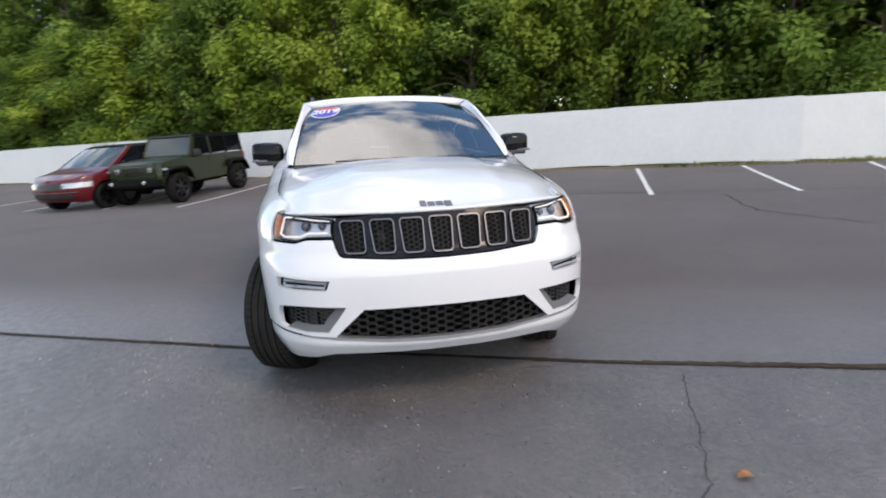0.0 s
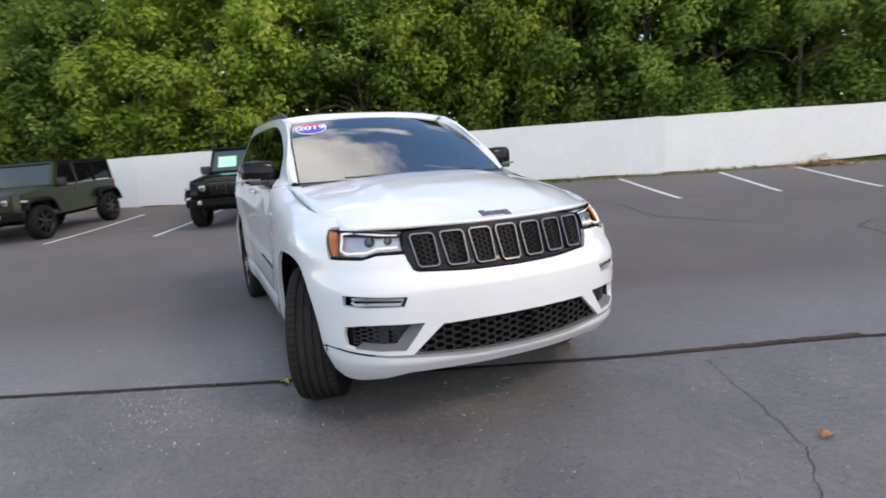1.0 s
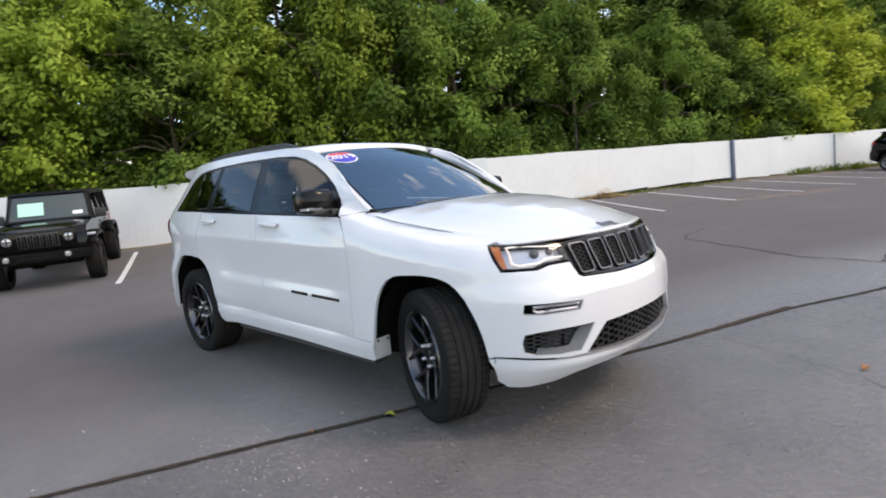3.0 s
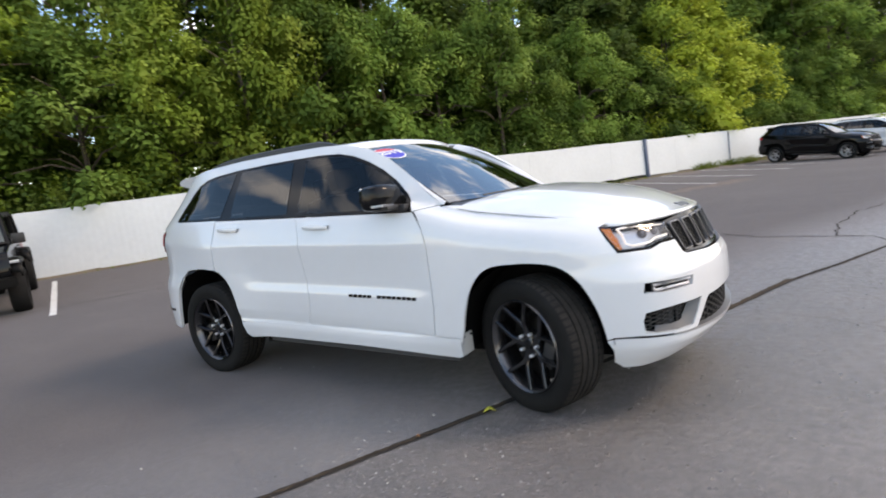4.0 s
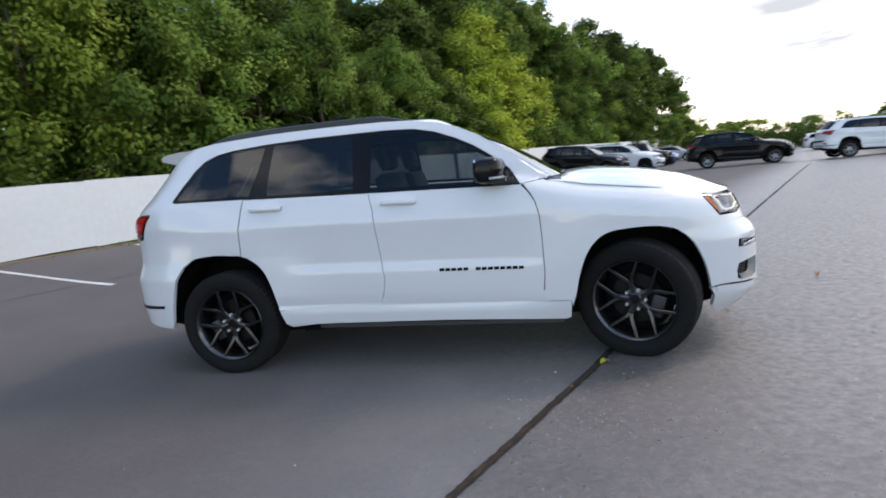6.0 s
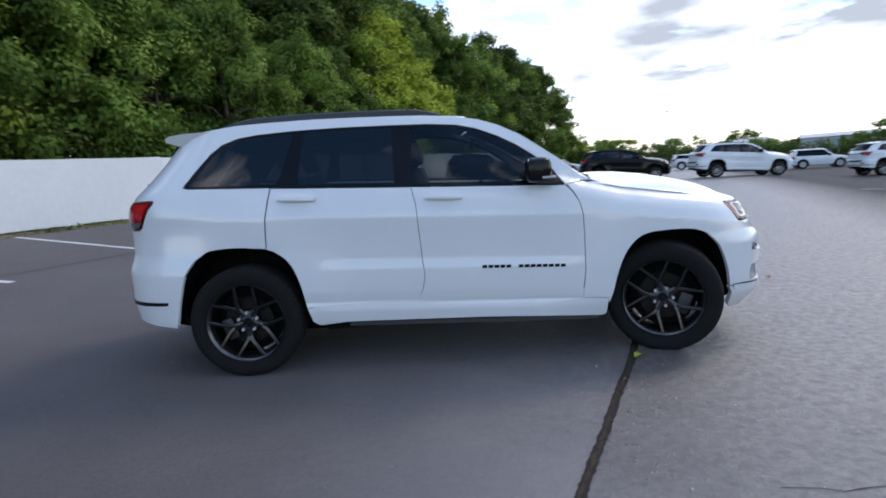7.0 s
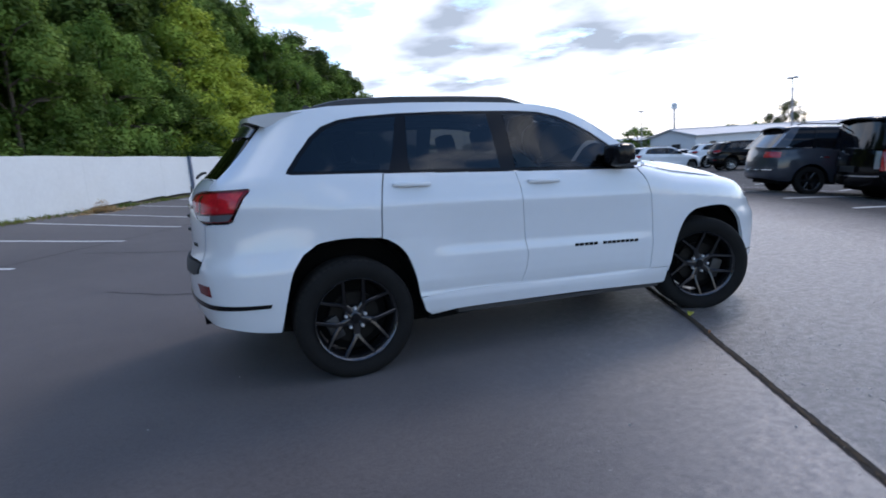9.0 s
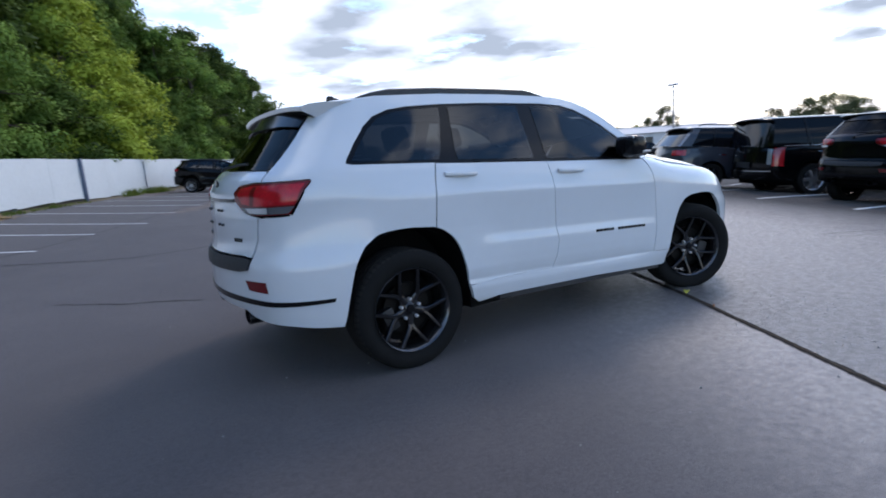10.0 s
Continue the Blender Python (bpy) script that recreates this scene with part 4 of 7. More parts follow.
    # dark core behind the openings
    core = outline([("f", 0.0, 1.0), ("f", 0.53, 0.98), ("f", 0.56, 0.86), ("f", 0.84, 0.74), ("f", 0.84, 0.40), ("f", 0.6, 0.35), ("f", 0.0, 0.35)], 0.05)
    panel("bumper_core", core, M["void"], car, both=True, inset=0.075, thick=0.0, dz=0.04)
    gp = outline([("f", 0.0, 0.992), ("f", 0.3, 0.988), ("f", 0.517, 0.975), ("f", 0.532, 0.882), ("f", 0.506, 0.806), ("f", 0.488, 0.794), ("f", 0.25, 0.78), ("f", 0.0, 0.776)], 0.03)
    grille = panel("grille", gp, M["gloss_black"], car, both=True, inset=0.016, thick=0.02, ds=0.03, label="gloss black grille with seven slots")[0]
    return front_doors, rear_doors, grille, fog, duct, notch


def on_front(y, z, inset=0.0):
    x, w, _ = skin(s_at("f", abs(y), z), z, inset)
    return Vector((x, math.copysign(w, y), z))


def hexes(bm, y0, y1, z0, z1, pw, ph, inside, inset, r=0.0035):
    """A lattice of flat hexagons on the nose of the car."""
    seen = set()
    for i in range(int((y1 - y0) / (pw * 0.75)) + 2):
        for j in range(int((z1 - z0) / ph) + 2):
            cy, cz = y0 + i * pw * 0.75, z0 + j * ph + (ph / 2 if i % 2 else 0)
            c = [(cy + pw / 2 * k, cz + ph / 2 * q) for k, q in ((-1, 0), (-0.5, 1), (0.5, 1), (1, 0), (0.5, -1), (-0.5, -1))]
            for a, b in zip(c, c[1:] + c[:1]):
                key = tuple(sorted(((round(a[0], 3), round(a[1], 3)), (round(b[0], 3), round(b[1], 3)))))
                if key in seen or not (inside(*a) and inside(*b)):
                    continue
                seen.add(key)
                p, q = on_front(*a, inset), on_front(*b, inset)
                t = (q - p).normalized()
                u = t.cross(Vector((1, 0, 0))).normalized() * r
                d = Vector((-0.012, 0, 0))
                vs = [bm.verts.new(k) for k in (p - u, q - u, q + u, p + u, p - u + d, q - u + d, q + u + d, p + u + d)]
                for f in ((0, 1, 2, 3), (0, 4, 5, 1), (3, 2, 6, 7)):
                    bm.faces.new([vs[m] for m in f])


def rounded(hw_t, hw_b, z0, z1, r, n=5):
    """Corner-rounded outline, narrower below, as (across, height)."""
    out = []
    for cx, cz, a0 in ((hw_t - r, z1 - r, 0), (-hw_t + r, z1 - r, 90), (-hw_b + r, z0 + r, 180), (hw_b - r, z0 + r, 270)):
        for i in range(n):
            a = radians(a0 + 90 * i / (n - 1))
            out.append((cx + r * math.cos(a), cz + r * math.sin(a)))
    return out


def hero_nose(car, grille, notch):
    for k in range(-3, 4):
        c = 0.1465 * k
        drop = 0.010 * abs(k) / 3
        o = rounded(0.061, 0.054, 0.797 + drop, 0.972 - drop * 0.4, 0.022)
        i = rounded(0.0545, 0.0475, 0.8035 + drop, 0.9655 - drop * 0.4, 0.016)
        bm = bmesh.new()
        lean = -0.012 * k / 3
        pos = lambda p, d: on_front(c + p[0] + lean * (0.97 - p[1]) / 0.17, p[1], d)
        A, B, C, D = ([bm.verts.new(pos(p, d)) for p in q] for q, d in ((o, 0.014), (o, -0.002), (i, -0.002), (i, 0.03)))
        for P, Q in ((A, B), (B, C), (C, D)):
            for j in range(len(o)):
                bm.faces.new((P[j], P[(j + 1) % len(o)], Q[(j + 1) % len(o)], Q[j]))
        ring = part("slot_frame", bm, M["dark_chrome"], grille, "dark chrome slot surround")
        # black mesh inside the slot
        bm = bmesh.new()
        inside = lambda y, z: abs(y - c - lean * (0.97 - z) / 0.17) < 0.052 and 0.80 + drop < z < 0.968
        hexes(bm, c - 0.06, c + 0.06, 0.80, 0.97, 0.034, 0.024, inside, 0.010, 0.0032)
        part("slot_mesh", bm, M["mesh_black"], grille, smooth=False)
        bm = bmesh.new()
        bm.faces.new([bm.verts.new(pos(p, 0.013)) for p in i])
        part("slot_back", bm, M["void"], grille, smooth=False)
    bm = bmesh.new()
    half = lambda z: 0.41 + (0.54 - z) / 0.14 * 0.145
    hexes(bm, -0.6, 0.6, 0.39, 0.55, 0.058, 0.036, lambda y, z: abs(y) < half(z) + 0.02 and 0.37 < z < 0.565, 0.03, 0.006)
    part("lower_grille", bm, M["mesh_black"], car, "black hexagon mesh lower grille", smooth=False)
    for sd in (-1, 1):
        # side duct: angled inner wall and mesh
        bm = bmesh.new()
        hexes(bm, sd * 0.65 - 0.16, sd * 0.65 + 0.16, 0.43, 0.56, 0.04, 0.022, lambda y, z: 0.54 < abs(y) < 0.84 and 0.42 < z < 0.575, 0.058, 0.003)
        duct = part("side_duct", bm, M["cladding"], car, "black side duct with mesh", smooth=False)
        bm = bmesh.new()
        bm.faces.new([bm.verts.new(on_front(sd * y, z, 0.062)) for y, z in ((0.85, 0.575), (0.69, 0.58), (0.48, 0.575), (0.53, 0.47), (0.58, 0.41), (0.70, 0.41), (0.85, 0.42), (0.86, 0.5))])
        part("duct_back", bm, M["black_trim"], duct, smooth=False)
        bm = bmesh.new()
        q = [(0.498, 0.556), (0.542, 0.49), (0.592, 0.426), (0.70, 0.426), (0.80, 0.436)]
        q2 = [(0.555, 0.545), (0.60, 0.495), (0.632, 0.452), (0.70, 0.450), (0.785, 0.458)]
        grid(bm, [[on_front(sd * y, z, 0.006) for y, z in q], [on_front(sd * y, z, 0.05) for y, z in q2]])
        part("duct_wall", bm, M["duct_grey"], duct, "satin grey duct wall")
        # fog lamp
        bm = bmesh.new()
        q = [(0.815, 0.705), (0.70, 0.699), (0.545, 0.692), (0.575, 0.630), (0.80, 0.634)]
        bm.faces.new([bm.verts.new(on_front(sd * y, z, 0.03)) for y, z in q])
        fog = part("fog_lamp", bm, M["gloss_black"], car, "black slot with slim fog lamp", smooth=False)
        bm = bmesh.new()
        o = [(0.80, 0.681), (0.585, 0.673), (0.60, 0.651), (0.79, 0.654)]
        tube(bm, [on_front(sd * y, z, 0.014) for y, z in [(0.80, 0.668)] + o[3:] + o[2:3] + o[1:2] + o[:1]], 0.0085, 6)
        part("light_bar", bm, M["satin_silver"], fog, "silver-grey light bar")
        bm = bmesh.new()
        bmesh.ops.create_uvsphere(bm, u_segments=12, v_segments=8, radius=0.02, matrix=Matrix.Translation(on_front(sd * 0.748, 0.668, 0.03)))
        part("bulb", bm, M["lens"], fog)
    # maker's badge on the bonnet as plain blocks
    bm = bmesh.new()
    y = -0.082
    for wd, b0, b1 in ((0.030, 0.915, 0.957), (0.036, 0.925, 0.957), (0.036, 0.925, 0.957), (0.036, 0.925, 0.968)):
        q = [[hood_point(abs(k) / 0.775, b) for b in (b0, b1)] for k in (y, y + wd)]
        v = [Vector((p.x, math.copysign(p.y, k), p.z)) for k, r in zip((y, y + wd), q) for p in r]
        up = Vector((0.35, 0, 0.94))
        lo = [bm.verts.new(p - up * 0.002) for p in (v[0], v[1], v[3], v[2])]
        hi = [bm.verts.new(p + up * 0.006) for p in (v[0], v[1], v[3], v[2])]
        bm.faces.new(hi)
        for k in range(4):
            bm.faces.new((lo[k], lo[(k + 1) % 4], hi[(k + 1) % 4], hi[k]))
        y += wd + 0.008
    part("bonnet_badge", bm, M["badge"], car, "grey metal block badge", smooth=False)


def hero_lamps(car):
    for sd in (-1, 1):
        poly = outline(HL_OUT, 0.03)
        cup = panel("headlamp", shrink(poly, 0.002), M["lamp_cup"], car, sides=(sd,), inset=0.055, thick=0.0, label="headlamp with lit white outline and amber marker", ds=0.04)[0]
        panel("lens_cover", shrink(poly, 0.004), M["lens"], cup, sides=(sd,), inset=0.004, thick=0.0, ds=0.03)
        panel("lamp_surround", with_hole(shrink(poly, 0.001), shrink(poly, 0.008)), M["gloss_black"], cup, sides=(sd,), inset=0.007, thick=0.045, ds=0.04)
        path = [("f", 0.56, 0.908), ("f", 0.655, 0.908), ("f", 0.70, 0.892), ("x", 2.07, 0.889), ("x", 2.038, 0.903), ("x", 2.018, 0.95), ("x", 1.992, 0.980), ("x", 2.04, 0.985), ("f", 0.64, 0.972), ("f", 0.55, 0.966)]
        bm = bmesh.new()
        pts = []
        for a in outline_open(path, 0.03):
            x, w, z = skin(*a, 0.016)
            pts.append((x, sd * w, z))
        tube(bm, pts, 0.006, 6)
        part("daylight_strip", bm, M["drl"], cup, "lit white daylight strip")
        am = outline([("x", 1.914, 0.995), ("x", 2.002, 0.880), ("x", 2.022, 0.880), ("x", 2.0, 0.93), ("x", 1.956, 0.994)], 0.02)
        panel("side_marker", am, M["amber"], cup, sides=(sd,), inset=0.012, thick=0.02, label="amber side marker", ds=0.03, dz=0.02)
        for y, r in ((0.69, 0.026), (0.60, 0.020)):
            p = on_front(sd * y, 0.935, 0.05)
            bm = bmesh.new()
            bmesh.ops.create_uvsphere(bm, u_segments=16, v_segments=10, radius=r, matrix=Matrix.Translation(p))
            part("projector", bm, M["dark_chrome"], cup)
        # tail lamp
        tl = outline([("x", -1.995, 1.298), ("r", 0.79, 1.298), ("r", 0.6, 1.298), ("r", 0.44, 1.285), ("r", 0.415, 1.25), ("r", 0.43, 1.20), ("r", 0.52, 1.145), ("r", 0.66, 1.118), ("x", -2.13, 1.118)], 0.03)
        lamp_ = panel("tail_lamp", tl, M["dark_red"], car, sides=(sd,), inset=-0.006, thick=0.03, label="red tail lamp with smoked lower strip", ds=0.03, dz=0.02)[0]
        red = outline([("x", -2.03, 1.285), ("r", 0.79, 1.287), ("r", 0.6, 1.287), ("r", 0.49, 1.275), ("r", 0.47, 1.24), ("r", 0.52, 1.185), ("r", 0.66, 1.172), ("x", -2.10, 1.172)], 0.03)
        panel("red_lens", red, M["red_lens"], lamp_, sides=(sd,), inset=-0.011, thick=0.006, ds=0.03, dz=0.02)
        low = outline([("r", 0.74, 1.160), ("r", 0.56, 1.160), ("r", 0.60, 1.132), ("r", 0.74, 1.128)], 0.03)
        panel("reverse_lens", low, M["lamp_cup"], lamp_, sides=(sd,), inset=-0.0125, thick=0.004, ds=0.03, dz=0.02, label="clear reversing lens")
        split = outline([("r", 0.655, 1.282), ("r", 0.615, 1.282), ("r", 0.605, 1.178), ("r", 0.64, 1.176)], 0.03)
        panel("lamp_divider", split, M["dark_red"], lamp_, sides=(sd,), inset=-0.0125, thick=0.004, ds=0.03, dz=0.02)
        low = outline([("x", -2.10, 1.162), ("r", 0.7, 1.162), ("r", 0.5, 1.165), ("r", 0.54, 1.14), ("r", 0.66, 1.124), ("x", -2.135, 1.124)], 0.03)
        panel("smoked_strip", low, M["clear_dark"], lamp_, sides=(sd,), inset=-0.008, thick=0.006, ds=0.03, dz=0.02)


def outline_open(pts, step):
    q = [(s_at(*p), p[2]) for p in pts]
    out = []
    for a, b in zip(q, q[1:]):
        n = max(1, int(math.hypot(b[0] - a[0], b[1] - a[1]) / step))
        out += [(a[0] + (b[0] - a[0]) * i / n, a[1] + (b[1] - a[1]) * i / n) for i in range(n)]
    return out + [q[-1]]


def hero_rear(car):
    white = M["white"]
    rb = outline([("x", -1.928, 0.43), ("x", -2.05, 0.445), ("x", -2.2, 0.472), ("r", 0.66, 0.488), ("r", 0.56, 0.505), ("r", 0.48, 0.54), ("r", 0.3, 0.545), ("r", 0.0, 0.545), ("r", 0.0, 0.775), ("r", 0.5, 0.785), ("r", 0.585, 0.80), ("r", 0.61, 0.86), ("r", 0.65, 0.98), ("r", 0.67, 1.10), ("x", -2.125, 1.105), (-1.82, 0.887), (-1.745, 0.885)] + along_arch(ARCH_R, 0, 4)[::-1], 0.04)
    panel("rear_bumper", rb, white, car, both=True, ds=0.04, dz=0.02, thick=0.025)
    pad = outline([("r", 0.0, 0.862), ("r", 0.5, 0.868), ("r", 0.60, 0.862), ("r", 0.585, 0.80), ("r", 0.5, 0.785), ("r", 0.0, 0.775)], 0.04)
    panel("step_pad", pad, M["cladding"], car, both=True, inset=-0.012, thick=0.05, label="black textured bumper step pad")
    stripe = outline([("x", -1.955, 0.612), ("x", -1.965, 0.590), ("x", -2.15, 0.589), ("r", 0.7, 0.592), ("r", 0.4, 0.592), ("r", 0.0, 0.590), ("r", 0.0, 0.628), ("r", 0.4, 0.628), ("r", 0.7, 0.624), ("x", -2.15, 0.616)], 0.04)
    panel("bumper_stripe", stripe, M["gloss_black"], car, both=True, inset=-0.003, thick=0.008)
    refl = outline([("r", 0.735, 0.735), ("r", 0.545, 0.735), ("r", 0.575, 0.677), ("r", 0.745, 0.670)], 0.03)
    panel("reflector", refl, M["dark_red"], car, inset=-0.003, thick=0.01, label="dark red rear reflector")
    gate = outline([("r", 0.0, 0.87), ("r", 0.5, 0.876), ("r", 0.595, 0.87), ("r", 0.64, 0.98), ("r", 0.66, 1.105), ("r", 0.52, 1.138), ("r", 0.425, 1.196), ("r", 0.408, 1.25), ("r", 0.435, 1.292), ("r", 0.6, 1.305), ("r", 0.66, 1.305), ("r", 0.655, 1.335), ("r", 0.642, 1.365), ("r", 0.4, 1.375), ("r", 0.0, 1.38)], 0.04)
    tg = panel("tailgate", shrink(gate, 0.002), white, car, both=True, ds=0.04, dz=0.025)[0]
    gl = outline([("r", 0.0, 1.383), ("r", 0.4, 1.378), ("r", 0.638, 1.369), ("r", 0.645, 1.40), ("r", 0.63, 1.50), ("r", 0.605, 1.60), ("r", 0.59, 1.70), ("r", 0.0, 1.73)], 0.05)
    panel("rear_screen", gl, M["rear_tint"], tg, both=True, inset=0.004, thick=0.0, label="tinted rear screen")
    panel("screen_border", with_hole(gl, shrink(gl, 0.03)), M["gloss_black"], tg, both=False, inset=0.008, thick=0.0)
    # black band between the spoiler and the glass
    band = outline([("r", 0.0, 1.635), ("r", 0.4, 1.63), ("r", 0.607, 1.61), ("r", 0.592, 1.69), ("r", 0.4, 1.71), ("r", 0.0, 1.72)], 0.05)
    panel("screen_band", band, M["gloss_black"], tg, both=True, inset=-0.016, thick=0.012)
    # chrome-black bar and plate recess screws
    bar = outline([("r", 0.0, 1.215), ("r", 0.41, 1.215), ("r", 0.41, 1.195), ("r", 0.0, 1.195)], 0.05)
    panel("gate_bar", bar, M["gloss_black"], tg, both=True, inset=-0.008, thick=0.015)
    plate = outline([("r", 0.0, 1.18), ("r", 0.24, 1.18), ("r", 0.26, 1.0), ("r", 0.0, 0.99)], 0.05)
    panel("plate_recess", plate, white, tg, both=True, inset=0.004, thick=0.01)
    for y in (-0.2, -0.13, 0.13, 0.2):
        for z in (1.14, 1.05):
            bm = bmesh.new()
            x, w, _ = skin(s_at("r", abs(y), z), z, -0.002)
            box(bm, (x - 0.012, y - 0.012, z - 0.008), (x + 0.01, y + 0.012, z + 0.008), None, 0.003)
            part("plate_screw", bm, M["black_trim"], tg)
    for y, n in ((-0.47, 4), (0.3, 6)):
        for i in range(n):
            bm = bmesh.new()
            x, w, _ = skin(s_at("r", abs(y + 0.028 * i), 0.965), 0.965, -0.004)
            box(bm, (x - 0.004, y + 0.028 * i, 0.955), (x + 0.01, y + 0.028 * i + 0.02, 0.977), None, 0.002)
            part("gate_badge", bm, M["black_trim"], tg)
    bm = bmesh.new()
    x, w, _ = skin(s_at("r", 0.0, 1.30), 1.30)
    lathe(bm, [(0.0, 0.0), (0.03, 0.0), (0.034, 0.008), (0.0, 0.012)], 20, Matrix.Translation((x - 0.002, 0, 1.30)) @ Matrix.Rotation(radians(90), 4, "Z"))
    part("round_badge", bm, M["gloss_black"], tg)
    # spoiler over the rear screen
    rows = []
    for f in np.linspace(-1, 1, 17):
        y = 0.70 * f
        c = 1 - 0.35 * abs(f) ** 3
        zt = 1.775 - 0.03 * abs(f) ** 2.5
        rows.append([(-1.62, y, zt + 0.012 * (1 - f * f)), (-1.80, y, zt), (-1.87 - 0.05 * c, y * 0.99, zt - 0.010), (-1.90 - 0.07 * c, y * 0.97, zt - 0.024), (-1.895 - 0.07 * c, y * 0.97, zt - 0.050), (-1.865 - 0.05 * c, y * 0.96, zt - 0.066), (-1.85, y * 0.93, zt - 0.085)])
    bm = bmesh.new()
    loops = [r + [(-1.62, r[0][1] * 0.96, r[0][2] - 0.05), r[0]] for r in rows]
    vs = grid(bm, loops)
    for v in (vs[0], vs[-1]):
        bm.faces.new(v[:-1])
    bmesh.ops.remove_doubles(bm, verts=bm.verts, dist=1e-5)
    sp = part("roof_spoiler", bm, white, car, "white roof spoiler with black underside")
    bm = bmesh.new()
    grid(bm, [[(r[4][0] + 0.012, r[4][1] * 0.985, r[4][2] - 0.004), (r[5][0], r[5][1] * 0.985, r[5][2] - 0.006), (r[6][0], r[6][1] * 0.99, r[6][2] - 0.007), (-1.74, r[6][1], r[6][2] - 0.02)] for r in rows])
    part("spoiler_underside", bm, M["black_trim"], sp)
    # wiper and exhaust tips
    bm = bmesh.new()
    tube(bm, [(-2.30, 0.0, 1.385), (-2.285, -0.02, 1.40), (-2.25, -0.30, 1.415), (-2.23, -0.42, 1.415)], 0.009, 6)
    part("rear_wiper", bm, M["black_trim"], car)
    for sd in (-1, 1):
        bm = bmesh.new()
        lathe(bm, [(0.055, 0), (0.057, 0.004), (0.057, 0.20), (0.048, 0.20), (0.048, 0.0)], 28, Matrix.Translation((-2.355, sd * 0.42, 0.480)) @ Matrix.Rotation(radians(-90), 4, "Z") @ Matrix.Diagonal((1.35, 1, 0.85, 1)), closed=True)
        part("exhaust_tip", bm, M["gloss_black"], car, "black oval exhaust tip")
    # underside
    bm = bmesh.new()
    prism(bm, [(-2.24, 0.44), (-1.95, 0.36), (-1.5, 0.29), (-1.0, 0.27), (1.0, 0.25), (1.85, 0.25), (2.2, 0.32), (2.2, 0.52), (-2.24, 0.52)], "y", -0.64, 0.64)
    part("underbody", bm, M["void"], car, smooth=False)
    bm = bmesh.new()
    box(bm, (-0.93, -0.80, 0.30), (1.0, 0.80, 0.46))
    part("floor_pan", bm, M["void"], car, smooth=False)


# upper surfaces
WS_EDGE = [(0.965, 0.765, 1.232), (0.80, 0.742, 1.345), (0.60, 0.712, 1.475), (0.42, 0.684, 1.575), (0.25, 0.635, 1.652), (0.20, 0.62, 1.672)]


def screen_point(u, v):
    """Windscreen: u -1..1 across, v 0..1 upwards."""
    e = curve(WS_EDGE, 10)
    k = v * (len(e) - 1)
    i = min(int(k), len(e) - 2)
    p = e[i] + (e[i + 1] - e[i]) * (k - i)
    b = (0.14 - 0.06 * v) * (1 - abs(u) ** 2.2)
    return Vector((p[0] + b, u * p[1], p[2] + 0.035 * v * (1 - u * u)))


def hood_point(a, b):
    """Bonnet: a 0..1 from the middle outwards, b 0..1 from the screen to the nose."""
    back = (1.10 - 0.14 * a ** 2.4, 0.775 * a)
    fx, fw, _ = skin(s_at("f", 0.775 * a, 1.0), 1.0)
    x = back[0] + (fx - 0.006 - back[0]) * b
    w = back[1] + (fw - back[1]) * b + 0.015 * a * math.sin(math.pi * b)
    x1 = 0.96 + (1.955 - 0.96) * b
    zz = float(hood_edge_z(x1)) - 0.005
    we = skin(s_at("x", x1, zz), zz)[1] - 0.003
    w1 = 0.775 + (0.775 - 0.775) * b + 0.015 * math.sin(math.pi * b)
    w *= 1 + (we / w1 - 1) * float(smooth01(1.0, 0.75, b)) * a
    zc = np.interp(x, [1.0, 1.13, 1.35, 1.56, 1.75, 1.92, 2.05, 2.13, 2.18, 2.222], [1.238, 1.248, 1.238, 1.210, 1.170, 1.122, 1.078, 1.05, 1.028, 1.003])
    ze = hood_edge_z(x) + 0.004
    ze = ze * (1 - b ** 6) + 1.003 * b ** 6
    g = a ** 2.6
    z = zc * (1 - g) + ze * g + 0.012 * float(smooth01(0.62, 0.5, a)) * float(smooth01(0, 0.15, b) * smooth01(1.0, 0.75, b))
    z = z * (1 - b ** 12) + 1.003 * b ** 12
    return Vector((x, w, z))


